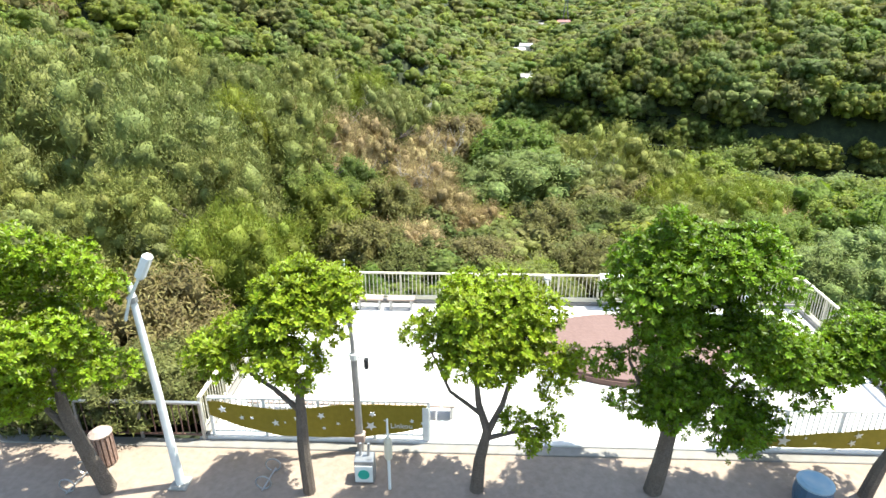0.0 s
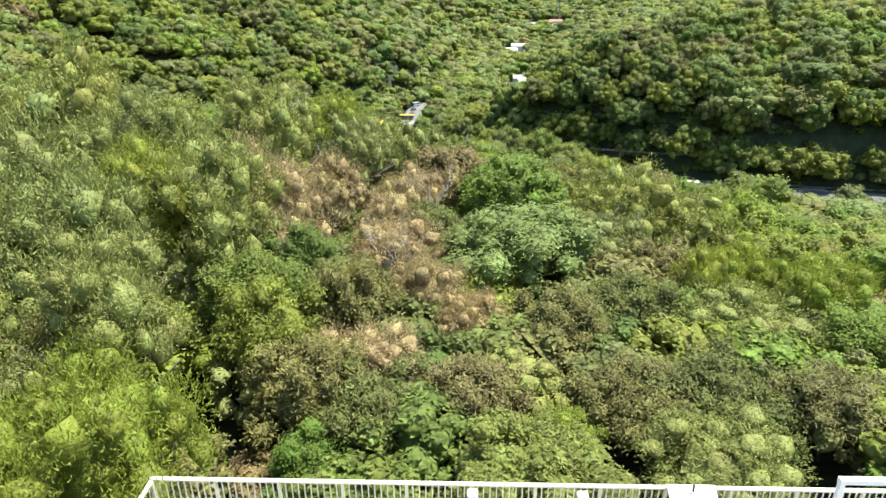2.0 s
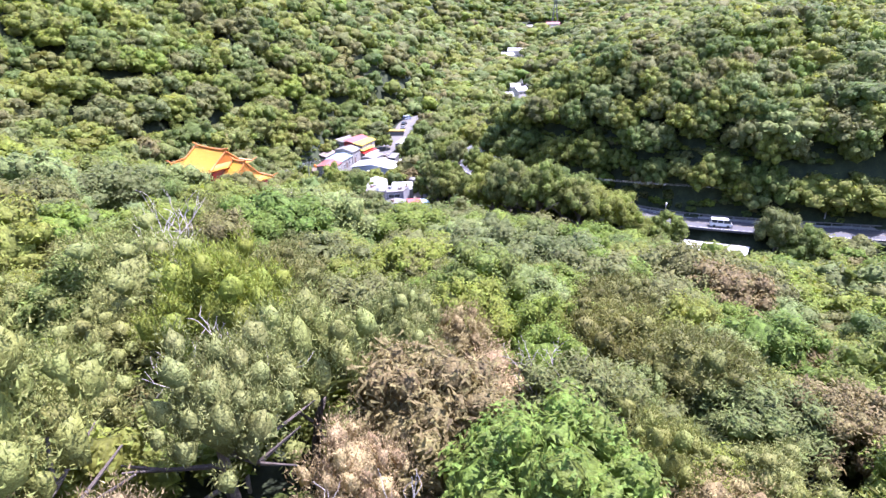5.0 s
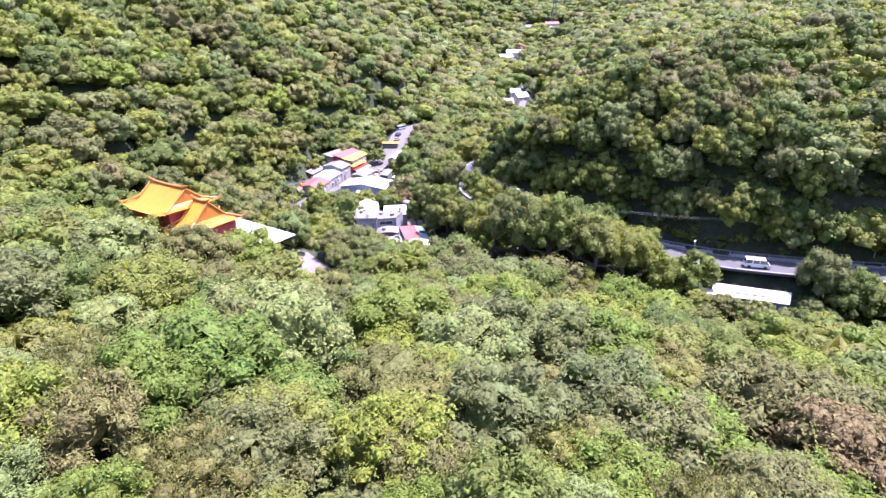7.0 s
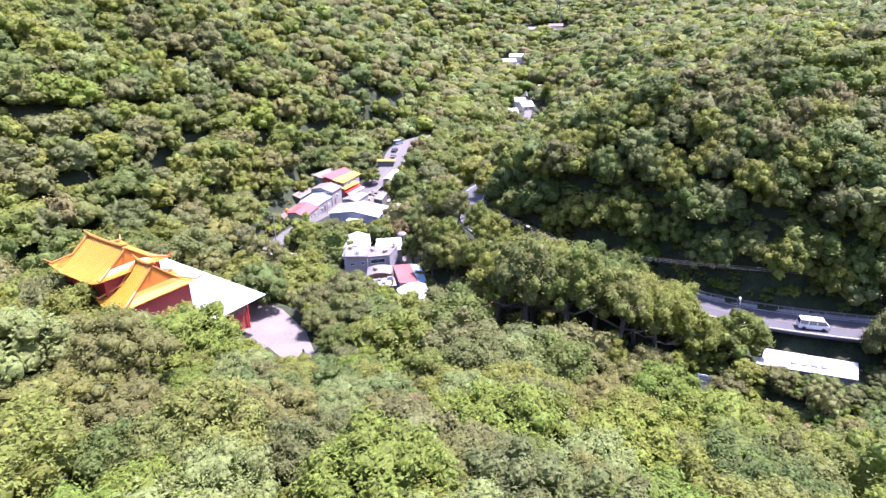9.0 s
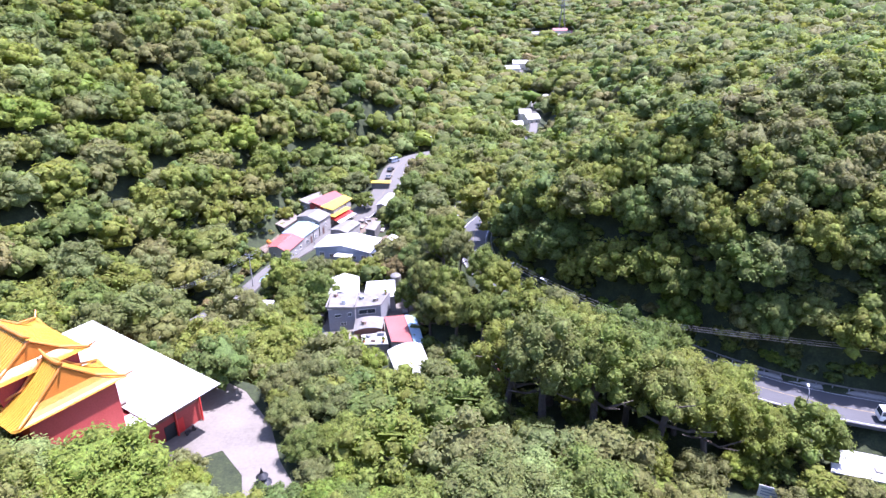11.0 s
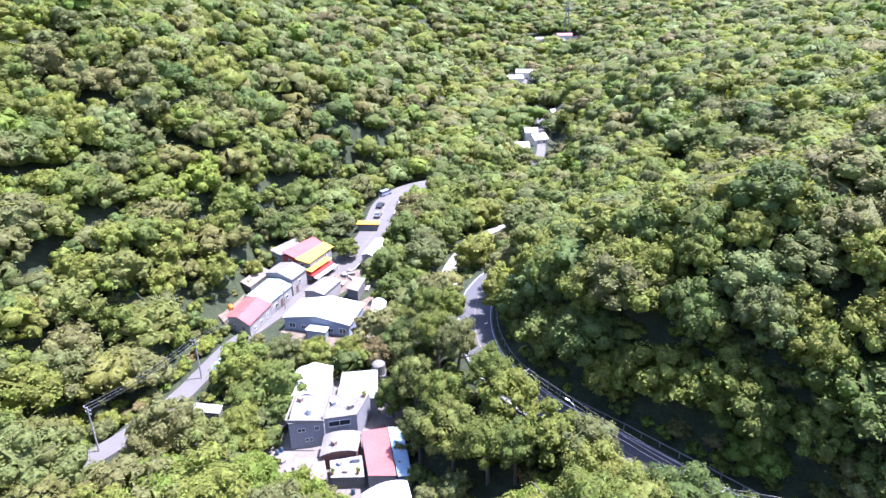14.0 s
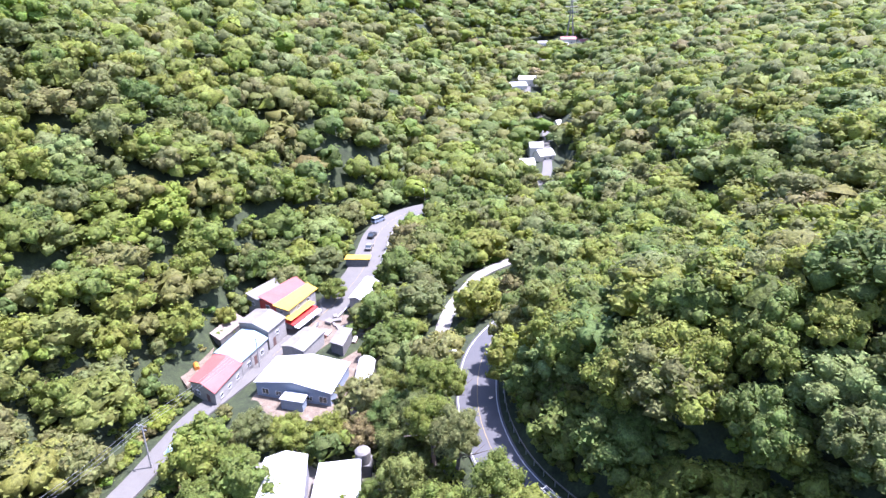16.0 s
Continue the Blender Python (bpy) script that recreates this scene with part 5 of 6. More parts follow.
street_tree(4.8, 10.7, cloud(0.15, 4.75, 1.5, 1.15, 40, 4, 1.5) + cloud(2.25, 3.3, 0.6, 0.65, 12, 14, 0.7) + cloud(0.2, 2.55, 0.75, 0.6, 13, 15, 0.6) + cloud(1.5, 3.9, 0.6, 0.6, 8, 18, 0.8) + cloud(1.5, 1.95, 0.6, 0.42, 9, 16, 0.5) + cloud(1.1, 5.8, 0.5, 0.35, 6, 17, 0.6)
            + [(-0.36, 0, 6.3, 0.36), (-0.4, 0.1, 5.9, 0.46), (-1.06, 0, 2.45, 0.26), (-1.38, 0, 3.35, 0.34), (-1.0, 0, 3.4, 0.3)],
            [([(0, 0, 0), (0.1, 0, 0.9), (0.15, 0, 1.7), (0.1, 0, 2.8), (0.0, 0, 4.2)], [0.2, 0.18, 0.16, 0.12, 0.05]), ([(0.15, 0, 1.6), (0.8, 0, 2.3), (1.5, 0, 3.0)], [0.09, 0.06, 0.03]),
             ([(0.12, 0, 1.9), (-0.5, 0, 2.6), (-0.9, 0, 3.4)], [0.08, 0.05, 0.03])], 24, "large street tree with a wide glossy green crown")
street_tree(9.4, 10.7, cloud(-0.2, 3.5, 1.3, 0.6, 26, 5, 1.2) + [(-1.6, 0, 3.6, 0.34), (-1.5, 0, 3.1, 0.34)],
            [([(0, 0, 0), (0.12, 0, 0.8), (0.35, 0, 1.6), (0.3, 0, 2.9)], [0.15, 0.13, 0.1, 0.05]), ([(0.3, 0, 1.4), (0.0, 0, 2.2), (-0.4, 0, 3.0)], [0.07, 0.05, 0.03])], 25, GREENLABEL)


# ---- houses ----
def plan_axes(c):
    c = [Vector((*p, 0)) for p in c]
    return c, sum(c, Vector()) / 4


def house(c, z0, z1, label, wall_mat, roof_mat, roof="flat", rise=1.0, over=0.35, along=True, windows=(), category="house", name="house", thick=0.14, doors=()):
    """c: four plan corners, anticlockwise from the near left. roof: flat, gable (ridge along or across), shed or bow.
    windows and doors: (side, place along it 0 to 1, sill height, width, height)."""
    pts, mid = plan_axes(c)
    ob = thing(name, (mid.x, mid.y, z0), label, category)
    q = [p - mid for p in pts]
    h = z1 - z0
    body = slab([(p.x, p.y) for p in q], 0.0, h)
    part("wall", body, wall_mat, ob)
    e = [p + p.normalized() * over for p in q]
    a, b, d, f = e
    n = 10
    bm = bmesh.new()

    def sheet(grid):
        """A roof skin from rows of points, with thickness."""
        top = [[bm.verts.new(p + Vector((0, 0, thick))) for p in row] for row in grid]
        low = [[bm.verts.new(p) for p in row] for row in grid]
        for g, flip in ((top, False), (low, True)):
            for r, s in zip(g, g[1:]):
                for k in range(len(r) - 1):
                    fc = (r[k], r[k + 1], s[k + 1], s[k])
                    bm.faces.new(fc[::-1] if flip else fc)
        for k in range(len(grid[0]) - 1):
            bm.faces.new((top[0][k], low[0][k], low[0][k + 1], top[0][k + 1]))
            bm.faces.new((top[-1][k], top[-1][k + 1], low[-1][k + 1], low[-1][k]))
        for i in range(len(grid) - 1):
            bm.faces.new((top[i][0], top[i + 1][0], low[i + 1][0], low[i][0]))
            bm.faces.new((top[i][-1], low[i][-1], low[i + 1][-1], top[i + 1][-1]))

    lift = lambda p, z: Vector((p.x, p.y, z))
    if roof == "flat":
        sheet([[lift(a, h + 0.004), lift(b, h + 0.004)], [lift(f, h + 0.004), lift(d, h + 0.004)]])
    elif roof == "shed":
        sheet([[lift(a, h + 0.004), lift(b, h + 0.004)], [lift(f, h + rise), lift(d, h + rise)]] if along else [[lift(a, h + rise), lift(b, h + 0.004)], [lift(f, h + rise), lift(d, h + 0.004)]])
    else:
        if not along:
            a, b, d, f = b, d, f, a
        steps = [0, 0.5, 1] if roof == "gable" else list(np.linspace(0, 1, n))
        up = lambda t: rise * (1 - abs(2 * t - 1)) if roof == "gable" else rise * (1 - (2 * t - 1) ** 2)
        sheet([[lift(u.lerp(v, t), h + 0.004 + up(t)) for t in steps] for u, v in ((a, b), (f, d))])
        for u, v in ((q[0], q[1]), (q[3], q[2])) if along else ((q[1], q[2]), (q[0], q[3])):  # gable walls
            g = bmesh.new()
            nrm = Vector(((v - u).y, -(v - u).x, 0)).normalized() * 0.06
            rows = [[g.verts.new(lift(u.lerp(v, t) + s * nrm, h + (up(t) - 0.02 if k else 0))) for s in (-1, 1)] for k in (0, 1) for t in ([0, 1] if k == 0 else steps[1:-1][::-1])]
            front_v, back_v = [r[0] for r in rows], [r[1] for r in rows]
            g.faces.new(front_v)
            g.faces.new(back_v[::-1])
            for i in range(len(rows)):
                j = (i + 1) % len(rows)
                g.faces.new((front_v[j], front_v[i], back_v[i], back_v[j]))
            bmesh.ops.recalc_face_normals(g, faces=g.faces)
            part("gable_wall", g, wall_mat, ob)
    bmesh.ops.recalc_face_normals(bm, faces=bm.faces)
    rf = part("roof", bm, roof_mat, ob)
    for which, openings in (("window", windows), ("door", doors)):
        for side, t, sill, w, hh in openings:
            u, v = q[side], q[(side + 1) % 4]
            d2 = (v - u).normalized()
            yaw = math.degrees(math.atan2(d2.y, d2.x))
            at = u.lerp(v, t)
            m = pose(at.x, at.y, sill, 0, 0, yaw)
            if which == "window":
                fr = bmesh.new()
                for x0, x1, zz0, zz1 in ((-w / 2, w / 2, 0, 0.07), (-w / 2, w / 2, hh - 0.07, hh), (-w / 2, -w / 2 + 0.07, 0.07, hh - 0.07), (w / 2 - 0.07, w / 2, 0.07, hh - 0.07), (-0.03, 0.03, 0.07, hh - 0.07)):
                    box(fr, x0, x1, -0.06, 0.02, zz0, zz1)
                wd = part("window", fr, WHITE, ob, "white framed window")
                wd.matrix_basis = m
                part("pane", boxed(-w / 2 + 0.05, w / 2 - 0.05, -0.03, 0.01, 0.05, hh - 0.05), GLASSY, wd)
                part("sill", boxed(-w / 2 - 0.06, w / 2 + 0.06, -0.12, 0.0, -0.06, -0.004), PALECON, wd)
            else:
                dr = part("door", boxed(-w / 2, w / 2, -0.05, 0.03, 0.0, hh, 0.01), DARKBROWN, ob, "dark door")
                dr.matrix_basis = m
    return ob


G = -46.5
house([(-48.4, 248.6), (-42.2, 244.6), (-40.4, 254.4), (-47.0, 258.0)], G, -43.4, "single-storey house with a faded red sheet roof", PALEWALL, ROOFRED, "gable", 0.9, windows=((1, 0.2, 0.9, 1.0, 0.9), (1, 0.5, 0.9, 1.0, 0.9), (1, 0.8, 0.9, 1.0, 0.9), (0, 0.3, 0.9, 0.9, 0.9)), doors=((0, 0.7, 0.0, 0.9, 2.0),))
house([(-47.0, 258.2), (-40.5, 254.8), (-37.9, 263.8), (-44.5, 267.8)], G, -43.2, "single-storey house with a pale blue sheet roof", PALEWALL, ROOFBLUE, "gable", 0.7, windows=((1, 0.25, 0.9, 1.2, 1.0), (1, 0.75, 0.9, 1.2, 1.0)), doors=((1, 0.5, 0.0, 1.0, 2.0),))
house([(-51.0, 266.5), (-48.2, 264.5), (-45.6, 273.2), (-48.4, 275.0)], G, -43.9, "low lean-to shed with a rusty sheet roof", DARKCON, ROOFRUST, "shed", 0.6, along=False, category="shed", name="shed")
house([(-45.4, 268.8), (-37.8, 264.8), (-35.8, 271.2), (-43.3, 275.0)], G, -42.1, "two-storey house with a pale weathered gable roof", PALEWALL, ROOFGREY, "gable", 1.0, windows=((0, 0.3, 2.3, 1.0, 0.9), (0, 0.68, 2.3, 1.0, 0.9), (1, 0.5, 2.2, 1.1, 0.9)), doors=((1, 0.3, 0.0, 1.0, 2.0),))
house([(-46.8, 279.4), (-43.3, 277.4), (-37.3, 288.0), (-40.8, 290.2)], G, -41.0, "tall narrow house wing with a grey sheet roof", PALEWALL, ROOFGREY, "shed", 0.9, along=False, windows=((0, 0.5, 3.8, 0.9, 1.0), (0, 0.5, 1.2, 0.9, 1.0)))
house([(-43.2, 277.4), (-38.7, 274.9), (-34.0, 285.0), (-37.3, 288.1)], G, -40.8, "two-storey red house with a faded red roof", REDWALL, ROOFRED, "shed", 0.9, along=False, windows=((0, 0.5, 3.9, 1.2, 1.1), (1, 0.4, 3.9, 1.0, 1.0)))
house([(-38.6, 274.7), (-35.2, 273.6), (-31.5, 283.6), (-33.9, 285.0)], G, -41.3, "house front with bright yellow roof canopies", PALEWALL, ROOFYEL, "shed", 0.7, over=0.9, along=False, windows=((0, 0.35, 3.7, 1.0, 1.0), (0, 0.35, 1.2, 1.0, 1.0), (1, 0.3, 3.7, 1.0, 1.0), (1, 0.7, 3.7, 1.0, 1.0)))
ob = thing("awning", (-34.0, 276.6, G), "yellow and red sheet awnings above the street front", "awning")
for z, mat, x0, x1 in ((3.7, ROOFYEL, -0.6, 1.5), (2.7, REDP, -0.6, 2.2), (2.4, ROOFWHITE, 1.8, 3.4)):
    p = part("canopy", boxed(x0, x1, -5.0, 4.6, -0.04, 0.04, 0.01), mat, ob)
    p.matrix_basis = pose(0, 0, z, 0, 10, -22)
for yy in (-4.4, 0, 4.0):
    p = part("post", boxed(-0.05, 0.05, -0.05, 0.05, 0, 2.3), STEEL, ob)
    p.matrix_basis = pose(3.0 + yy * 0.38, yy * 0.92, 0)
house([(-35.6, 248.2), (-20.7, 244.6), (-18.9, 254.6), (-33.6, 256.8)], G, -43.4, "large blue-grey workshop with a white sheet roof", BLUEWALL, ROOFWHITE, "gable", 1.3, over=0.5, windows=((0, 0.12, 0.8, 1.4, 1.2), (0, 0.3, 0.8, 1.2, 1.0), (0, 0.72, 0.8, 1.2, 1.0), (0, 0.9, 0.8, 1.6, 1.3)), doors=((0, 0.5, 0, 1.2, 2.1),), category="workshop", name="workshop")
house([(-29.8, 243.9), (-25.6, 242.9), (-25.3, 245.2), (-29.3, 246.2)], G, -44.2, "small entrance porch with a white flat roof", BLUEWALL, ROOFWHITE, "flat", over=0.3, category="porch", name="porch")
house([(-33.9, 261.0), (-28.8, 258.8), (-26.2, 266.6), (-30.8, 268.4)], G, -43.2, "low shed with a pale flat roof", PALEWALL, ROOFGREY, "gable", 0.5, category="shed", name="shed")
house([(-24.0, 263.2), (-21.2, 261.6), (-20.2, 267.6), (-22.8, 268.6)], G, -43.6, "small shed with a pale sheet roof", DARKCON, ROOFGREY, "shed", 0.4, category="shed", name="shed")
house([(-16.8, 247.4), (-13.6, 247.0), (-13.8, 256.4), (-17.0, 256.8)], G, -44.0, "pale round-roofed shelter beside the trees", PALEWALL, ROOFWHITE, "bow", 0.9, category="shelter", name="shelter")
house([(-22.8, 281.4), (-19.4, 279.8), (-16.8, 290.0), (-20.4, 293.2)], -45.6, -42.4, "roadside shed with a white sheet roof", PALEWALL, ROOFWHITE, "gable", 0.6, category="shed", name="shed")
house([(-27.0, 302.4), (-21.0, 302.2), (-20.8, 305.0), (-26.8, 305.2)], -43.6, -41.4, "roadside stall with a yellow roof", DARKCON, ROOFYEL, "flat", over=0.5, category="stall", name="stall")

# yards and bare earth between the houses
structure("yard", slab([(-36.5, 245), (-31, 241.5), (-18, 239.5), (-13, 247), (-13.5, 262), (-17, 278), (-27.5, 284), (-33.5, 270), (-35.5, 258)], -47.2, -46.3), EARTH, "trodden earth and rubble yard between the houses")
structure("yard", slab([(-60, 262), (-50, 250), (-48.6, 258), (-50.5, 268), (-47, 276), (-52, 284), (-58, 276)], -47.2, -45.6), EARTH, "bare earth bank behind the houses")
structure("yard", slab([(-31.5, 211), (-27, 202), (-20, 198.5), (-11.8, 197.5), (-3.5, 199), (-3.2, 212), (-9.5, 228), (-14, 230), (-31, 228)], -47.4, -46.2), COURT, "stained concrete yard round the grey house")
rng = random.Random(31)
for k in range(26):  # rubble and scrap lying about
    x, yy = rng.uniform(-31, -19), rng.uniform(267.5, 279)
    ob = thing("scrap_pile", (x, yy, -46.3), "low heap of grey and rusty scrap in the yard", "scrap", "scrap in the yard", rng.uniform(0, 180))
    w, d, h = rng.uniform(0.4, 1.3), rng.uniform(0.3, 0.8), rng.uniform(0.25, 0.8)
    part("crate", boxed(-w, w, -d, d, 0, h, 0.06), rng.choice((ROOFGREY, ROOFRUST, DARKCON, BRICKRED, PALEWALL)), ob)
    part("sheet", prism([(-w * 1.1, h + 0.01), (w * 0.9, h + 0.12), (w * 0.9, h + 0.16), (-w * 1.1, h + 0.05)], -d * 1.1, d * 0.8), rng.choice((ROOFGREY, ROOFRUST, ROOFWHITE)), ob)
drum2 = thing("steel_drum", (-50.6, 256.5, -45.3), "rusty orange steel drum lying on the earth bank", "drum", turn=30)
bm = lathe([(0.5, -1.0), (0.55, -0.95), (0.55, 0.95), (0.5, 1.0)], 16)
bmesh.ops.rotate(bm, verts=bm.verts, matrix=Matrix.Rotation(math.pi / 2, 3, "X"))
part("shell", bm, TILEDARK, drum2)

# the grey house and its neighbours
B = -46.6
house([(-27.4, 216.4), (-19.4, 216.9), (-20.8, 226.2), (-27.0, 225.4)], B, -41.9, "upper house block with a white gabled sheet roof", GREYWALL, ROOFWHITE, "gable", 1.1, windows=((0, 0.5, 3.2, 1.2, 0.8),))
grey = house([(-24.6, 208.8), (-19.2, 209.8), (-18.6, 216.6), (-25.2, 216.2)], B, -41.2, "grey rendered house with a flat concrete roof", GREYWALL, ROOFCON, "flat", over=0.1, windows=((0, 0.35, 3.6, 1.3, 0.7), (0, 0.55, 1.6, 1.2, 0.7), (0, 0.8, 3.6, 0.8, 0.9), (3, 0.5, 3.6, 1.2, 1.0)))
for x0, x1, y0, y1 in ((-3.1, 3.0, -3.9, -3.72), (-3.3, -3.12, -3.7, 3.4), (2.5, 2.68, -3.0, 3.4)):
    part("parapet", boxed(x0, x1, y0, y1, 5.545, 6.1), PALECON, grey)
tank = thing("water_tank", (-21.6, 211.6, -41.05), "round white rooftop water tank", "water tank")
part("tank", lathe([(0.6, 0), (0.62, 0.1), (0.62, 1.0), (0.4, 1.2), (0.12, 1.28)], 18), WHITE, tank)
part("stand", boxed(-0.75, 0.75, -0.75, 0.75, -0.12, -0.004), CONCRETE, tank)
house([(-19.1, 210.4), (-14.0, 211.6), (-12.6, 217.6), (-18.5, 216.8)], B, -41.4, "house block with a stained flat roof terrace", GREYWALL, ROOFCON, "flat", over=0.1, windows=((0, 0.45, 3.5, 3.6, 1.1), (0, 0.8, 1.2, 1.0, 1.0)))
house([(-18.3, 217.4), (-11.4, 217.8), (-12.4, 226.2), (-18.6, 225.2)], B, -42.6, "rear block with a white flat roof", PALEWALL, ROOFWHITE, "flat", over=0.2)
drum = thing("water_tank", (-12.2, 227.5, -43.9), "steel cylinder water tank on a block", "water tank")
part("tank", lathe([(1.2, 0), (1.25, 0.1), (1.25, 2.0), (0.9, 2.3), (0.2, 2.45)], 20), ROOFGREY, drum)
part("stand", boxed(-1.3, 1.3, -1.3, 1.3, -2.6, -0.004), DARKCON, drum)
house([(-18.6, 204.2), (-13.4, 205.4), (-13.2, 209.6), (-18.8, 208.9)], B, -43.6, "lower outbuilding with a pale curved roof", BRICKRED, ROOFGREY, "bow", 0.6, category="outbuilding", name="outbuilding")
house([(-16.4, 200.2), (-11.4, 200.4), (-12.4, 205.0), (-17.2, 203.8)], B, -44.2, "dirty concrete yard block with an open top", DARKCON, CONCRETE, "flat", over=0.0, category="outbuilding", name="outbuilding")
house([(-21.8, 200.8), (-17.2, 200.6), (-18.4, 204.0), (-22.6, 204.6)], B, -44.8, "low lean-to with a stained sheet roof", DARKCON, ROOFRUST, "shed", 0.4, category="shed", name="shed")
house([(-10.6, 199.6), (-6.6, 199.9), (-9.0, 210.6), (-13.0, 209.2)], B, -43.4, "long low wing with a red sheet roof", PALEWALL, ROOFRED, "shed", 0.3, over=0.15, along=False)
house([(-6.3, 200.2), (-4.4, 200.8), (-6.6, 211.2), (-8.8, 210.8)], B, -44.0, "narrow lean-to with a pale blue roof", BLUEWALL, ROOFBLUE, "shed", 0.4, along=False, category="shed", name="shed")
house([(-7.1, 183.0), (-1.3, 185.0), (-4.8, 197.8), (-10.9, 195.2)], B, -42.6, "long hut with a curved white sheet roof", GREYWALL, ROOFWHITE, "bow", 0.9, over=0.2, windows=((3, 0.3, 1.4, 1.2, 1.0), (3, 0.6, 1.4, 1.2, 1.0)), doors=((3, 0.8, 0.0, 1.0, 2.0),), category="hut", name="hut")
house([(-31.0, 221.4), (-28.2, 221.0), (-28.0, 226.8), (-31.0, 226.6)], B, -44.4, "open shed with a grey sheet roof", DARKCON, ROOFGREY, "shed", 0.3, category="shed", name="shed")
house([(-30.4, 213.0), (-26.6, 212.6), (-26.2, 219.6), (-30.2, 219.8)], B, -44.6, "lean-to with a dark grey roof", DARKCON, ROOFRUST, "shed", 0.3, category="shed", name="shed")
for x, yy, w, d, turn, mat in ((3.6, 190.6, 1.9, 1.4, 20, ROOFGREY), (7.6, 191.2, 1.7, 1.2, -15, ROOFRUST), (5.4, 188.2, 1.3, 1.0, 50, ROOFRED), (8.8, 189.6, 1.0, 0.8, 10, ROOFRED), (2.2, 187.6, 1.0, 0.7, -30, ROOFWHITE)):
    ob = thing("scrap_shelter", (x, yy, level_at(x, yy)), "patched low shelter of faded sheet metal", "shelter", "patched shelters by the stream", turn)
    part("roof", boxed(-w, w, -d, d, 1.5, 1.56, 0.01), mat, ob)
    part("wall", boxed(-w + 0.2, w - 0.2, -d + 0.2, d - 0.2, -0.4, 1.499), DARKCON, ob)
house([(-45.5, 214.0), (-37.6, 213.0), (-37.8, 215.2), (-45.2, 216.2)], -44.6, -42.4, "low roadside hut with a pale roof edge", DARKCON, CONCRETE, "flat", over=0.2, category="hut", name="hut")
house([(-44.5, 208.8), (-40.0, 208.0), (-39.6, 211.4), (-44.0, 212.2)], -45.0, -43.0, "small pale garden hut", PALEWALL, ROOFGREY, "gable", 0.5, category="hut", name="hut")

foot = thing("footbridge", (-9.4, 182.8, -44.3), "narrow pale footbridge with low rails over the ditch", "footbridge", turn=36)
part("deck", boxed(-3.2, 3.2, -0.75, 0.75, -0.12, 0.0, 0.02), PALECON, foot)
for s in (-0.7, 0.7):
    part("rail", boxed(-3.2, 3.2, s - 0.03, s + 0.03, 0.86, 0.93), ROOFGREY, foot)
    for x in np.linspace(-3.0, 3.0, 6):
        part("post", boxed(x - 0.03, x + 0.03, s - 0.03, s + 0.03, 0.004, 0.859), ROOFGREY, foot)
for s in (-2.6, 2.6):
    part("pier", boxed(s - 0.3, s + 0.3, -0.6, 0.6, -2.6, -0.124), DARKCON, foot)
tarp = thing("tarpaulin", (-44.2, 231.5, level_at(-44.2, 231.5)), "crumpled pale blue tarpaulin over a pile by the lane", "tarpaulin", turn=-15)
bm = bmesh.new()
bmesh.ops.create_grid(bm, x_segments=14, y_segments=18, size=1.0)
for v in bm.verts:
    x, y = v.co.x, v.co.y
    v.co = (x * 1.4, y * 2.2, 1.5 * (1 - x * x) * (1 - y ** 4) + 0.16 * math.sin(7 * x + 3 * y) * math.cos(5 * y - 2 * x))
bmesh.ops.solidify(bm, geom=bm.faces[:], thickness=0.04)
part("sheet", bm, ROOFBLUE, tarp)
rng = random.Random(77)


def roof_clutter(x, y, z, turn, kind):
    """Odds and ends on the flat roofs and in the yards."""
    if kind == "crate":
        ob = thing("crate", (x, y, z), "weathered crate with a loose lid on a flat roof", "crate", "clutter round the grey house", turn)
        w, d, h = rng.uniform(0.3, 0.7), rng.uniform(0.25, 0.5), rng.uniform(0.3, 0.7)
        part("box", boxed(-w, w, -d, d, 0, h, 0.03), rng.choice((BROWNP, ROOFRUST, DARKCON, BLUEWALL)), ob)
        part("lid", boxed(-w - 0.04, w + 0.04, -d - 0.04, d + 0.04, h + 0.003, h + 0.06, 0.01), rng.choice((ROOFGREY, ROOFRUST, CONCRETE)), ob)
    elif kind == "barrel":
        ob = thing("barrel", (x, y, z), "blue plastic barrel with a dark lid in the yard", "barrel", "clutter round the grey house")
        part("drum", lathe([(0.27, 0), (0.31, 0.1), (0.33, 0.45), (0.31, 0.8), (0.27, 0.88)], 14), BLUEP, ob)
        part("lid", lathe([(0.28, 0.884), (0.28, 0.93), (0.2, 0.95)], 14), BLACK, ob)
    else:
        ob = thing("potted_plant", (x, y, z), "leafy shrub in a clay pot on a flat roof", "plant", "clutter round the grey house", turn)
        part("pot", lathe([(0.2, 0), (0.28, 0.4), (0.31, 0.42)], 12), TILEDARK, ob)
        c = new("leaves", np_mesh("leaves", *crown_of(int(x * 10) % 97 + 3, 8, 160, 0.24), [LEAF["lush"]]))
        c.parent = ob
        c.matrix_basis = Matrix.LocRotScale((0, 0, 0.75), None, (0.5, 0.5, 0.5))


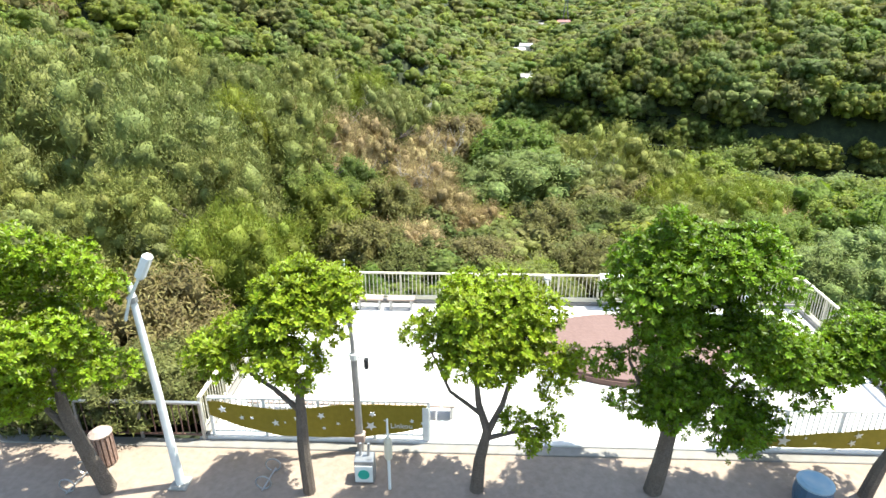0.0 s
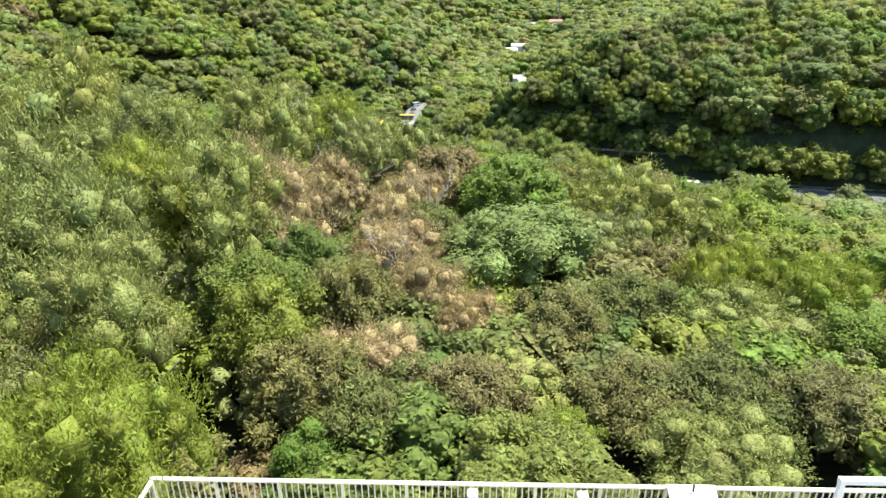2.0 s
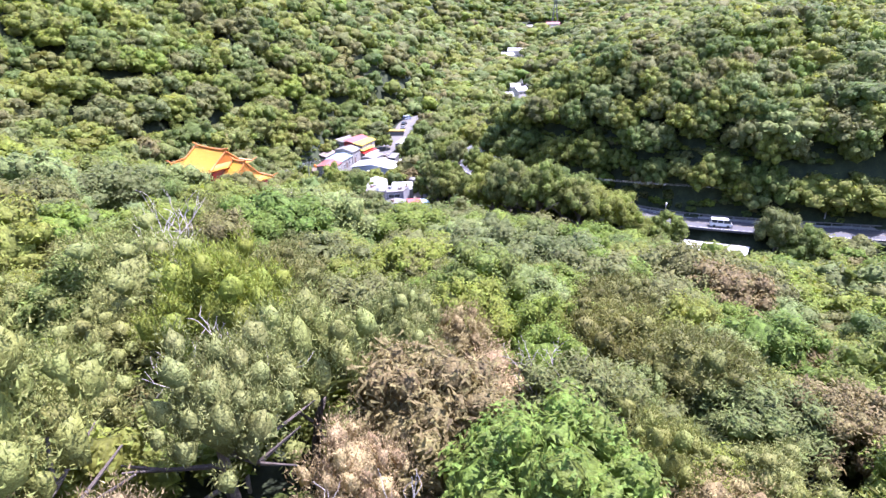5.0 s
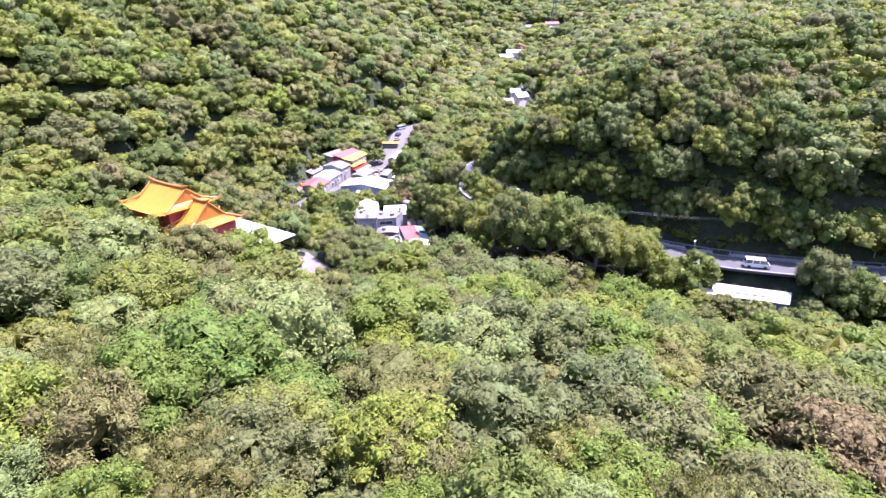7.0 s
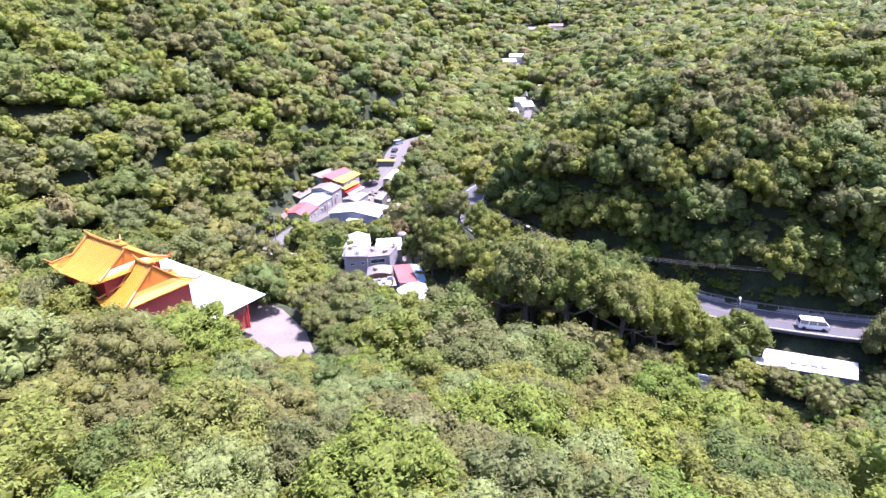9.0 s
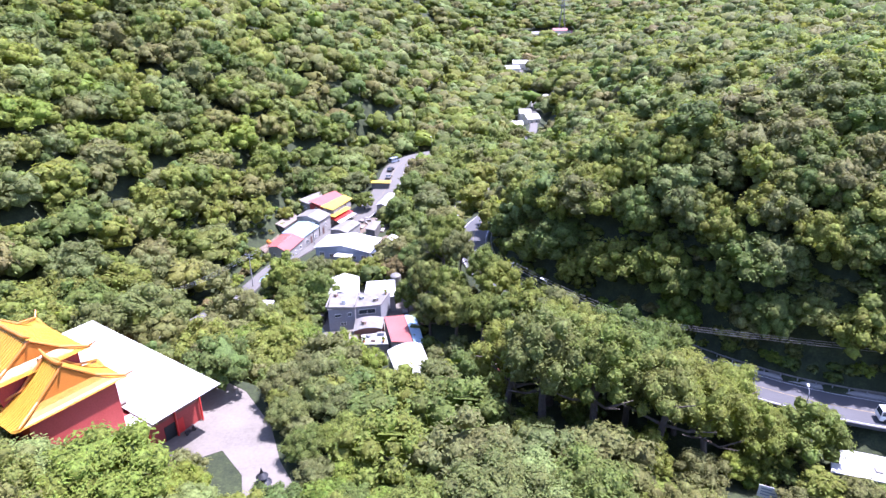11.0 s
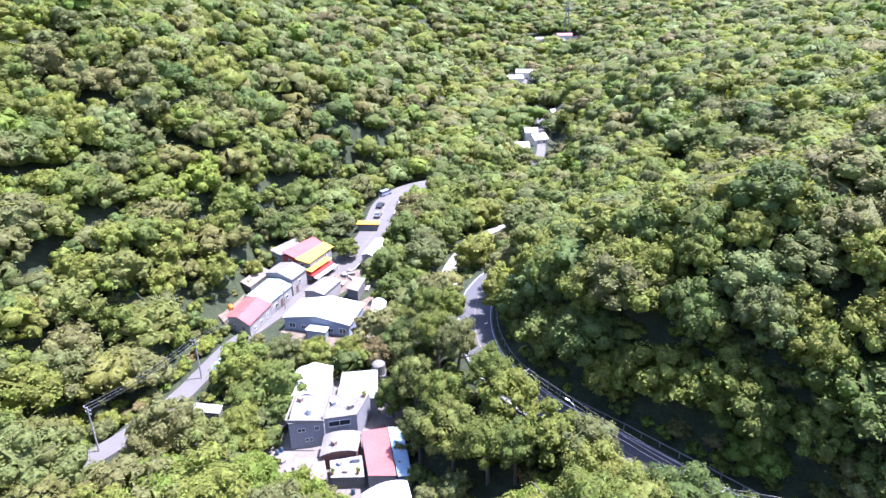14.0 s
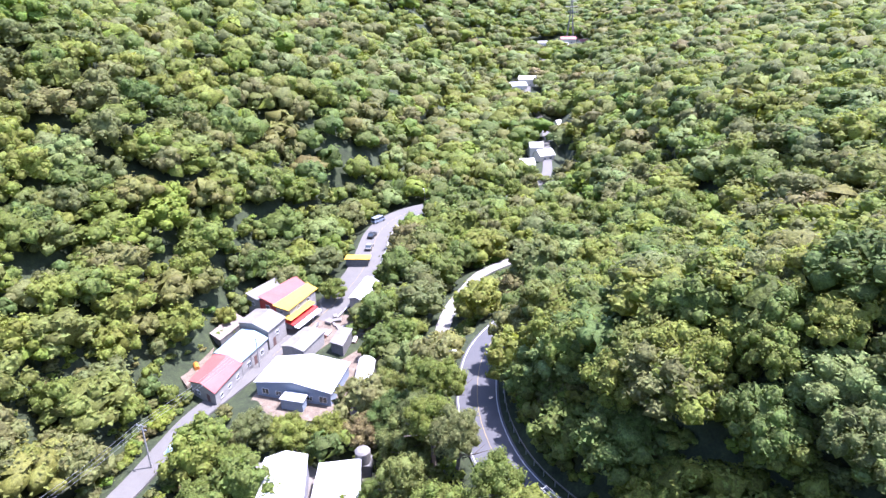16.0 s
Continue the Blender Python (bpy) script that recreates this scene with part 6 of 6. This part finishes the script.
for x, y, z in ((-16.9, 206.2, -42.9), (-14.4, 201.6, -44.05), (-13.2, 203.6, -44.05), (-15.6, 203.0, -44.05), (-18.4, 214.2, -41.25), (-15.2, 213.2, -41.25), (-24.0, 214.8, -41.05), (-20.2, 202.6, -44.3), (-25.5, 206.0, -46.2), (-23.8, 203.4, -46.2), (-10.2, 214.6, -46.2), (-9.2, 217.4, -46.2)):
    roof_clutter(x, y, z, rng.uniform(0, 180), "crate")
for x, y, z in ((-26.6, 207.6, -46.2), (-26.1, 208.3, -46.2), (-29.2, 211.6, -46.2), (-13.0, 199.2, -46.2), (-8.6, 213.6, -46.2)):
    roof_clutter(x, y, z, 0, "barrel")
for x, y, z in ((-16.2, 200.9, -44.05), (-12.4, 201.0, -44.05), (-19.9, 199.6, -46.2), (-18.6, 199.4, -46.2), (-28.2, 209.2, -46.2), (-13.4, 216.4, -41.25)):
    roof_clutter(x, y, z, 0, "pot")

# by the main road
house([(51.2, 160.6), (64.4, 156.2), (66.8, 160.2), (53.6, 164.8)], -41.0, -39.0, "long hut with a bright white sheet roof and skylights", DARKCON, ROOFWHITE, "shed", 0.35, category="hut", name="hut")
for k, (x, yy) in enumerate(((57.0, 160.6), (58.4, 160.1), (59.8, 159.7), (61.2, 159.2), (58.6, 162.0))):
    ob = thing("roof_light", (x, yy, -38.68), "grey square roof light on the white sheet roof", "roof light", "roof lights", -18)
    part("cover", boxed(-0.45, 0.45, -0.5, 0.5, 0.0, 0.12, 0.03), ROOFGREY, ob)
ob = thing("sign_board", (42.6, 158.9, level_at(42.6, 158.9)), "white board with grey bars standing in the grass", "sign", turn=-25)
for s in (-1.2, 1.2):
    part("leg", boxed(s - 0.05, s + 0.05, -0.05, 0.05, -0.5, 3.0), STEEL, ob)
part("panel", boxed(-1.5, 1.5, -0.12, -0.06, 1.2, 3.1, 0.01), WHITE, ob)
for k, z in enumerate((1.6, 2.05, 2.5)):
    part("bar", boxed(-1.2, 0.9 - 0.4 * k, -0.135, -0.124, z, z + 0.2), BLUEWALL, ob)
wall_way = np.array([p - [0, 0, 0] for p in MAIN_ROAD if p[0] > 36 and p[0] < 100])
structure("retaining_wall", ribbon(wall_way, 0.22, 0.3, 5.6, 5.24), DARKCON, "dark stained concrete wall holding up the road")
structure("verge", ribbon(wall_way, 0.55, 0.02, 0.35, 4.46), CONCRETE, "pale concrete verge along the outer edge of the road")
rail = thing("guard_rail", tuple(MAIN_ROAD[0]), "pale roadside guard rail on short posts", "guard rail")
rail.matrix_world = Matrix.Identity(4)
part("beam", ribbon(MAIN_ROAD[12:78], 0.05, 0.8, 0.22, 4.5), ROOFGREY, rail)
post = None
for p, q in list(zip(MAIN_ROAD, MAIN_ROAD[1:]))[12:78]:
    d = Vector(q - p).normalized()
    c = Vector(p) + Vector((d.y, -d.x, 0)) * 4.5
    if post is None:
        post = part("post", boxed(-0.06, 0.06, -0.06, 0.06, -0.3, 0.549), STEEL, rail)
        post.matrix_basis = pose(*c)
    else:
        again("post", post, rail, pose(*c))


def road_lamp(x, y, z, height, turn):
    ob = thing("road_lamp", (x, y, z), "slim galvanised road lamp with a curved arm", "street lamp", "road lamps", turn)
    part("pole", tubed([(0, 0, -0.4), (0, 0, height * 0.9)], [0.09, 0.06], 8), STEEL, ob)
    part("arm", tubed([(0, 0, height * 0.9), (0.25, 0, height * 0.97), (1.1, 0, height)], [0.055, 0.05, 0.04], 8), STEEL, ob)
    part("lamp_head", boxed(1.05, 1.75, -0.14, 0.14, height - 0.06, height + 0.08, 0.03), WHITE, ob)
    return ob


road_lamp(50.0, 167.4, -36.7, 5.6, 70)
road_lamp(18.6, 198.4, -37.2, 7.8, 130)
road_lamp(1.0, 240, -37.8, 6.5, 0)
road_lamp(-7.0, 340.0, -41.9, 8.5, 110)


def utility_pole(x, y, z, height, turn, label="weathered concrete utility pole with cross arms"):
    ob = thing("utility_pole", (x, y, z), label, "utility pole", "utility poles", turn)
    part("pole", tubed([(0, 0, -0.6), (0, 0, height)], [0.16, 0.1], 9), CONCRETE, ob)
    for k, s in enumerate((0.25, 1.0)):
        part("cross_arm", boxed(-1.0 + 0.2 * k, 1.0 - 0.2 * k, -0.05, 0.05, height - s - 0.08, height - s), STEEL, ob)
        for x2 in (-0.85 + 0.2 * k, 0.0, 0.85 - 0.2 * k):
            part("insulator", tubed([(x2, 0, height - s), (x2, 0, height - s + 0.22)], [0.05, 0.03], 6), WHITE, ob)
    return ob


POLES = [(31.5, 181.6, -37.0, 8.6, 45), (88, 169.6, -36.2, 8.0, 80), (128, 163.5, -36.2, 8.2, 80), (12.6, 206.5, -37.3, 8.0, 45), (-46.0, 226.6, -44.7, 8.6, -15), (-52.6, 203.4, -42.4, 8.6, -30), (-38.2, 258.2, -46.6, 7.0, -20)]
for p in POLES:
    utility_pole(*p)


def wire(a, b, sag, label):
    n = 12
    pts = [Vector(a).lerp(Vector(b), t) - Vector((0, 0, sag * 4 * t * (1 - t))) for t in np.linspace(0, 1, n)]
    return tagged(part("cable", tubed(pts, [0.022] * n, 4), BLACK if "dark" in label else STEEL, None), label, "cable", "overhead cables")


for i, j in ((2, 1), (1, 0), (0, 3), (5, 4), (4, 6)):
    a, b = POLES[i], POLES[j]
    for s in (-0.8, 0.0, 0.8):
        ca, cb = (Vector((p[0] + s * math.cos(radians(p[4])), p[1] + s * math.sin(radians(p[4])), p[2] + p[3] - 0.05)) for p in (a, b))
        wire(ca, cb, 0.7, "thin pale overhead cable between utility poles")


# ---- vehicles ----
def vehicle(place, turn, body_mat, label, kind="car"):
    ob = thing(kind, place, label, kind, "", turn)
    if kind == "car":
        part("body", prism([(-2.1, 0.28), (2.1, 0.28), (2.15, 0.7), (1.95, 0.88), (1.0, 0.95), (-1.9, 0.95), (-2.15, 0.75)], -0.85, 0.85), body_mat, ob)
        cabin = part("cabin", prism([(1.0, 0.954), (0.45, 1.42), (-1.2, 1.45), (-1.85, 0.954)], -0.74, 0.74), GLASSY, ob, "dark windows")
        part("roof", boxed(-1.2, 0.42, -0.72, 0.72, 1.44, 1.5, 0.02), body_mat, ob)
        wheels, r, half = ((-1.3, 1.3)), 0.31, 0.86
        for s in (-0.6, 0.6):
            part("headlight", boxed(2.06, 2.17, s - 0.18, s + 0.18, 0.6, 0.74, 0.02), WHITE, ob)
    else:
        part("body", prism([(-2.3, 0.3), (2.3, 0.3), (2.4, 0.75), (2.25, 1.05), (-2.35, 1.05), (-2.4, 0.7)], -0.88, 0.88), body_mat, ob)
        part("cabin", prism([(2.2, 1.054), (1.55, 1.78), (-2.15, 1.8), (-2.32, 1.054)], -0.8, 0.8), GLASSY, ob, "dark side windows")
        part("roof", boxed(-2.2, 1.5, -0.84, 0.84, 1.8, 1.92, 0.04), body_mat, ob)
        for x in (-2.2, -0.9, 0.4):
            for s in (-1, 1):
                part("pillar", boxed(x - 0.06, x + 0.06, s * 0.83 - 0.03, s * 0.83 + 0.03, 1.05, 1.82), body_mat, ob)
        for s in (-0.65, 0.65):
            part("headlight", boxed(2.33, 2.43, s - 0.16, s + 0.16, 0.68, 0.86, 0.02), ROOFGREY, ob)
        part("bumper", boxed(2.3, 2.5, -0.84, 0.84, 0.3, 0.5, 0.04), BLACK, ob)
        wheels, r, half = (-1.5, 1.5), 0.33, 0.86
    wh = None
    for x in wheels:
        for s in (-1, 1):
            if wh is None:
                bm = lathe([(r * 0.6, -0.12), (r, -0.1), (r, 0.1), (r * 0.6, 0.12)], 14)
                bmesh.ops.rotate(bm, verts=bm.verts, matrix=Matrix.Rotation(math.pi / 2, 3, "X"))
                wh = part("wheel", bm, RUBBER, ob)
                wh.matrix_basis = pose(x, s * half, r)
            else:
                again("wheel", wh, ob, pose(x, s * half, r))
    return ob


vehicle((63.4, 167.9, -36.52), -15, WHITE, "boxy white van on the mountain road", "van")
vehicle((-21.8, 334.0, -42.1), 52, BLUEWALL, "pale blue van parked along the bend", "van")
vehicle((-22.2, 321.5, -42.25), 78, BLACK, "dark hatchback car on the bend")
vehicle((-22.0, 313.0, -42.55), 85, ROOFGREY, "silver car on the bend of the road")


# ---- the temple ----
TEMPLE = -34.7
TURN = -32.0  # the ridges' way


def tiled_roof(place, half_long, half_deep, rise, label_owner, gable_in=1.6, flare=0.7, rows=22):
    """A hipped-gable roof, its ridge along x: curved skins, tile rolls, ridges with upturned ends."""
    ob = label_owner
    m = pose(*place)
    bm = bmesh.new()
    nl, nd = 24, 10

    def height(v, u):
        s = abs(v)
        up = rise * (1 - s) ** 1.35
        return up + flare * max(0, s - 0.55) * 2.2 * max(0, abs(u) - 0.55) * 2.2

    for side in (-1, 1):  # long slopes, drawn in over the gables
        grid = []
        for j in range(nd + 1):
            v = j / nd
            lim = half_long - gable_in * (1 - max(0, (v - 0.5) * 2)) if v > 0.5 else half_long - gable_in
            grid.append([bm.verts.new((lim * (2 * i / nl - 1), side * v * half_deep, height(v, (2 * i / nl - 1) * lim / half_long))) for i in range(nl + 1)])
        for r, s in zip(grid, grid[1:]):
            for k in range(nl):
                bm.faces.new((r[k], r[k + 1], s[k + 1], s[k]))
    for side in (-1, 1):  # hips at the ends
        grid = []
        for j in range(5):
            t = j / 4
            v = 0.5 + 0.5 * t
            x = side * (half_long - gable_in + gable_in * t)
            grid.append([bm.verts.new((x, half_deep * v * (2 * i / 10 - 1), height(v, (x / half_long)) - 0.25 * rise * 0.0)) for i in range(11)])
        for r, s in zip(grid, grid[1:]):
            for k in range(10):
                bm.faces.new((r[k], r[k + 1], s[k + 1], s[k]))
    bmesh.ops.solidify(bm, geom=bm.faces[:], thickness=0.12)
    bmesh.ops.recalc_face_normals(bm, faces=bm.faces)
    roof = part("roof", bm, TILE, ob, "orange glazed tile roof")
    roof.matrix_basis = m
    for side in (-1, 1):  # gable boards
        x = side * (half_long - gable_in - 0.12)
        pts = [(-0.5 * half_deep, height(0.5, 0) - 0.06)] + [(half_deep * v, height(abs(v), 0) - 0.06) for v in np.linspace(-0.4, 0.4, 7)] + [(0.5 * half_deep, height(0.5, 0) - 0.06)]
        g = prism(pts, -0.08, 0.08)
        gb2 = part("gable", g, TILEDARK, roof, "orange-red gable end")
        gb2.matrix_basis = pose(x, 0, 0, 0, 0, 90)
    roll = None
    for k in range(rows):  # tile rolls down both long slopes
        x = (half_long - gable_in) * (2 * (k + 0.5) / rows - 1)
        for side in (-1, 1):
            if roll is None:
                roll = part("tile_roll", tubed([(0, half_deep * v, height(v, 0) + 0.05) for v in np.linspace(0.04, 1.0, 7)], [0.075] * 7, 5), TILE, roof)
                roll.matrix_basis = pose(x, 0, 0)
            else:
                again("tile_roll", roll, roof, pose(x, 0, 0) if side == 1 else pose(x, 0, 0, 0, 0, 180))
    e = half_long - gable_in
    part("ridge", tubed([(-e - 0.7, 0, rise + 0.75), (-e * 0.8, 0, rise + 0.25), (0, 0, rise + 0.12), (e * 0.8, 0, rise + 0.25), (e + 0.7, 0, rise + 0.75)], [0.1, 0.24, 0.26, 0.24, 0.1], 8), TILEDARK, roof)
    for sx in (-1, 1):
        for sy in (-1, 1):
            part("hip_ridge", tubed([(sx * e, 0, rise + 0.1), (sx * e, sy * half_deep * 0.5, height(0.5, 0.8) + 0.15), (sx * (half_long - 0.3), sy * half_deep * 0.94, height(0.94, 0.95) + 0.2), (sx * (half_long + 0.5), sy * half_deep * 1.05, height(1, 1) + 0.75)], [0.14, 0.17, 0.15, 0.06], 7), TILEDARK, roof)
    return roof


hall = thing("temple_hall", (-48.55, 155.9, TEMPLE), "temple hall with a sweeping orange tiled roof", "temple", turn=TURN)
part("wall", boxed(-5.4, 5.4, -4.2, 4.2, 0.0, 16.1), REDWALL, hall)
tiled_roof((0, 0, 15.95), 6.4, 5.5, 3.5, hall, rows=20)
for k in range(5):
    part("window", boxed(-4.8 + k * 2.1, -3.6 + k * 2.1, -4.3, -4.204, 11.6, 13.8), BLACK, hall, "dark latticed window")
fore = thing("temple_hall", (-41.7, 152.3, TEMPLE), "lower temple fore hall with an orange tiled roof", "temple", turn=TURN)
part("wall", boxed(-2.6, 2.5, -4.6, 4.6, 0.0, 13.2), REDWALL, fore)
tiled_roof((0, 0, 13.05), 3.3, 6.0, 4.6, fore, gable_in=1.5, rows=9)
side = thing("temple_annex", (-38.4, 161.55, TEMPLE), "long annex with a white sheet roof and red front", "building", turn=-31.5)
part("wall", boxed(-21.0, 2.4, -2.6, 5.9, 0.0, 7.0), REDWALL, side)
part("wall", boxed(1.2, 2.4, -14.0, -2.604, 0.0, 6.8), REDWALL, side)
p = part("roof", boxed(-14.7, 14.7, -4.9, 4.9, -0.06, 0.06, 0.02), ROOFWHITE, side, "white sheet roof")
p.matrix_basis = pose(-7.6, 1.5, 7.55, 0, 1.2, 0)
p = part("lower_roof", boxed(-2.1, 2.1, -6.2, 6.2, -0.05, 0.05, 0.02), ROOFWHITE, side, "narrow white sheet roof")
p.matrix_basis = pose(5.0, -9.7, 7.15, 0, 2.0, 0)
for k in range(9):  # seams across the sheet
    p = part("seam", boxed(-0.03, 0.03, -4.85, 4.85, 0.064, 0.1), ROOFGREY, side)
    p.matrix_basis = pose(-7.6, 1.5, 7.55, 0, 1.2, 0) @ pose(-13.2 + 3.3 * k, 0, 0)
part("fascia", boxed(2.404, 2.6, -14.0, 5.9, 3.3, 4.3), BRICKRED, side, "brown band under the eaves")
for k in range(6):
    part("column", tubed([(2.75, -13.2 + k * 3.8, 0), (2.75, -13.2 + k * 3.8, 7.0)], [0.14, 0.13], 10), REDP, side)
for k in range(4):  # brackets that carry the wide eaves
    part("bracket", tubed([(2.5, -2.2 + k * 2.6, 5.2), (6.2, -2.2 + k * 2.6, 7.1)], [0.07, 0.06], 6), BROWNP, side)
for v in (-9.6, 0.4):
    part("doorway", boxed(2.404, 2.45, v, v + 1.8, 0.0, 2.2), BLACK, side)
    part("door_leaf", boxed(2.46, 2.51, v + 1.85, v + 2.8, 0.0, 2.2), REDP, side)
part("window", boxed(2.404, 2.46, -5.0, -3.0, 1.0, 2.1), GLASSY, side)
scoot = thing("motor_scooter", (-33.6, 162.3, TEMPLE + 0.05), "small black motor scooter parked by the red front", "scooter", turn=60)
part("body", prism([(-0.75, 0.3), (0.45, 0.3), (0.62, 0.75), (0.5, 0.8), (0.25, 0.45), (-0.1, 0.45), (-0.15, 0.75), (-0.8, 0.78)], -0.14, 0.14), BLACK, scoot)
part("handlebar", tubed([(0.5, -0.3, 1.0), (0.55, 0, 0.98), (0.5, 0.3, 1.0)], [0.025] * 3, 6), STEEL, scoot)
for x in (-0.55, 0.6):
    bm = lathe([(0.15, -0.05), (0.24, -0.04), (0.24, 0.04), (0.15, 0.05)], 14)
    bmesh.ops.rotate(bm, verts=bm.verts, matrix=Matrix.Rotation(math.pi / 2, 3, "X"))
    part("wheel", bm, RUBBER, scoot).matrix_basis = pose(x, 0, 0.24)
par = thing("parapet_block", (-38.4, 161.55, TEMPLE), "brown brick terrace block with slotted parapet", "building", turn=-31.5)
part("wall", boxed(-2.6, 1.0, -14.6, -2.7, 0.0, 6.8), BRICKRED, par)
part("parapet", boxed(0.7, 1.0, -14.6, -2.7, 6.804, 7.7), BRICKRED, par)
part("parapet", boxed(-2.6, 0.696, -14.6, -14.3, 6.804, 7.7), BRICKRED, par)
part("coping", boxed(0.62, 1.08, -14.68, -2.62, 7.704, 7.82, 0.02), ROOFRUST, par)
part("coping", boxed(-2.6, 0.616, -14.68, -14.22, 7.704, 7.82, 0.02), ROOFRUST, par)
for k in range(5):
    part("slot", boxed(1.004, 1.04, -13.9 + 2.2 * k, -12.4 + 2.2 * k, 7.0, 7.4), BLACK, par)

structure("courtyard", slab([(-40.5, 159), (-37.5, 168), (-36, 176), (-29.2, 171.6), (-23.4, 164), (-20.4, 157.2), (-17.2, 152.4), (-13.4, 146.2), (-17, 144.6), (-21.6, 146.2), (-24.4, 154.7), (-28.3, 159.0), (-35, 155)], TEMPLE - 0.5, TEMPLE + 0.05), COURT, "pale sunlit concrete temple courtyard")
burn = thing("incense_burner", (-20.3, 150.6, TEMPLE + 0.05), "dark bronze tiered burner with round bowl", "burner")
part("bowl", lathe([(0.9, 0), (1.15, 0.2), (1.25, 0.9), (1.05, 1.15), (1.15, 1.25)], 18), BLACK, burn)
part("pillar", lathe([(0.55, 1.251), (0.45, 1.6), (0.42, 2.6), (0.5, 2.7)], 12), BLACK, burn)
part("tier", lathe([(1.0, 2.701), (0.7, 2.95), (0.35, 3.15), (0.3, 3.7)], 12), BLACK, burn)
part("upper_tier", lathe([(0.7, 3.701), (0.45, 3.95), (0.18, 4.2), (0.1, 4.8)], 12), BLACK, burn)
ob = thing("canopy", (-5, 167.4, level_at(-5, 167.4)), "small white canopy among the trees", "canopy", turn=20)
part("roof", boxed(-1.6, 1.6, -1.2, 1.2, 1.9, 1.98, 0.02), ROOFWHITE, ob)
for sx in (-1.4, 1.4):
    for sy in (-1.0, 1.0):
        part("post", boxed(sx - 0.04, sx + 0.04, sy - 0.04, sy + 0.04, -0.4, 1.899), STEEL, ob)

# ---- far up the valley ----
for x, yy, w, d, h, mat, turn in ((33, 402, 6, 5, 4, ROOFWHITE, 10), (41, 408, 7, 6, 4.5, ROOFWHITE, 25), (39, 420, 6, 5, 6, ROOFGREY, 5), (58, 478, 4, 4, 4, ROOFWHITE, 40), (46, 586, 13, 8, 6, ROOFWHITE, 15), (55, 598, 12, 8, 8, ROOFWHITE, -10),
                                  (76, 610, 10, 5, 6, ROOFGREY, 10), (70, 470, 5, 4, 4, ROOFWHITE, 30), (88, 770, 9, 7, 6, ROOFGREY, 5), (116, 790, 15, 8, 7, ROOFRED, 0), (100, 745, 10, 6, 5, ROOFWHITE, 0), (128, 776, 9, 7, 6, ROOFRED, 20), (108, 765, 8, 6, 5, PALEWALL, 12)):
    z = level_at(x, yy) - 1
    c, s = math.cos(radians(turn)), math.sin(radians(turn))
    at = [(x + u * c - v * s, yy + u * s + v * c) for u, v in ((-w / 2, -d / 2), (w / 2, -d / 2), (w / 2, d / 2), (-w / 2, d / 2))]
    house(at, z, z + h * 0.7, "distant pale house among the valley trees", CREAM, mat, "gable", 2.2, along=False, windows=((0, 0.3, 1.4, 1.2, 1.0), (0, 0.7, 1.4, 1.2, 1.0)))
tower = thing("pylon", (119, 797, level_at(119, 797) - 2), "slender lattice power pylon in the far valley", "pylon")
for sx in (-1, 1):
    for sy in (-1, 1):
        part("leg", tubed([(sx * 4, sy * 4, -2), (sx * 1.2, sy * 1.2, 26), (sx * 0.4, sy * 0.4, 44)], [0.4, 0.34, 0.24], 5), ROOFGREY, tower)
for z in range(4, 40, 6):
    w = 4 - z * 0.07
    part("brace", tubed([(-w, -w, z), (w, -w, z + 5)], [0.14, 0.14], 4), STEEL, tower)
for z in (30, 35, 40):
    part("cross_arm", tubed([(-6, 0, z), (6, 0, z)], [0.2, 0.2], 5), STEEL, tower)
bridge = ribbon(FAR_ROAD[-12:-1], 0.12, 1.0, 1.3, 4.5)
structure("parapet", bridge, PALECON, "pale concrete parapet of the road bridge")


# ---- broad-leaved clumps by the houses ----
def banana(x, y, seed, count=11, size=2.6):
    rng = random.Random(seed)
    ob = thing("banana_plant", (x, y, level_at(x, y)), "clump of banana leaves with long arching blades", "plant", "banana plants by the houses", rng.uniform(0, 360))
    bm = bmesh.new()
    tube(bm, [(0, 0, -0.3), (0.05, 0, 1.0), (0.0, 0.05, 1.7)], [0.16, 0.13, 0.08], 8)
    part("stem", bm, LEAF["lush"], ob)
    for k in range(count):
        a, lift, long = 2 * math.pi * (k + 0.5 * rng.random()) / count, rng.uniform(0.5, 1.3), size * rng.uniform(0.75, 1.1)
        bm, rows = bmesh.new(), []
        for j in range(7):
            t = j / 6
            out, up = long * t * 0.8, 1.5 + long * (lift * t - 1.1 * t * t)
            w = 0.32 * math.sin(math.pi * min(1, t * 0.9 + 0.1)) + 0.02
            rows.append([bm.verts.new((out, s * w, up + abs(s) * 0.12)) for s in (-1, 0, 1)])
        for r, q in zip(rows, rows[1:]):
            for i in range(2):
                bm.faces.new((r[i], r[i + 1], q[i + 1], q[i]))
        leaf = part("leaf", bm, LEAF["lush"], ob)
        leaf.matrix_basis = pose(0, 0, 0, 0, 0, math.degrees(a))
    return ob


for k, (x, y) in enumerate(((1.2, 193.5), (2.8, 195.6), (0.2, 196.4), (-40.5, 203.5), (-42.8, 205.0), (-15.5, 262.5))):
    banana(x, y, 60 + k)
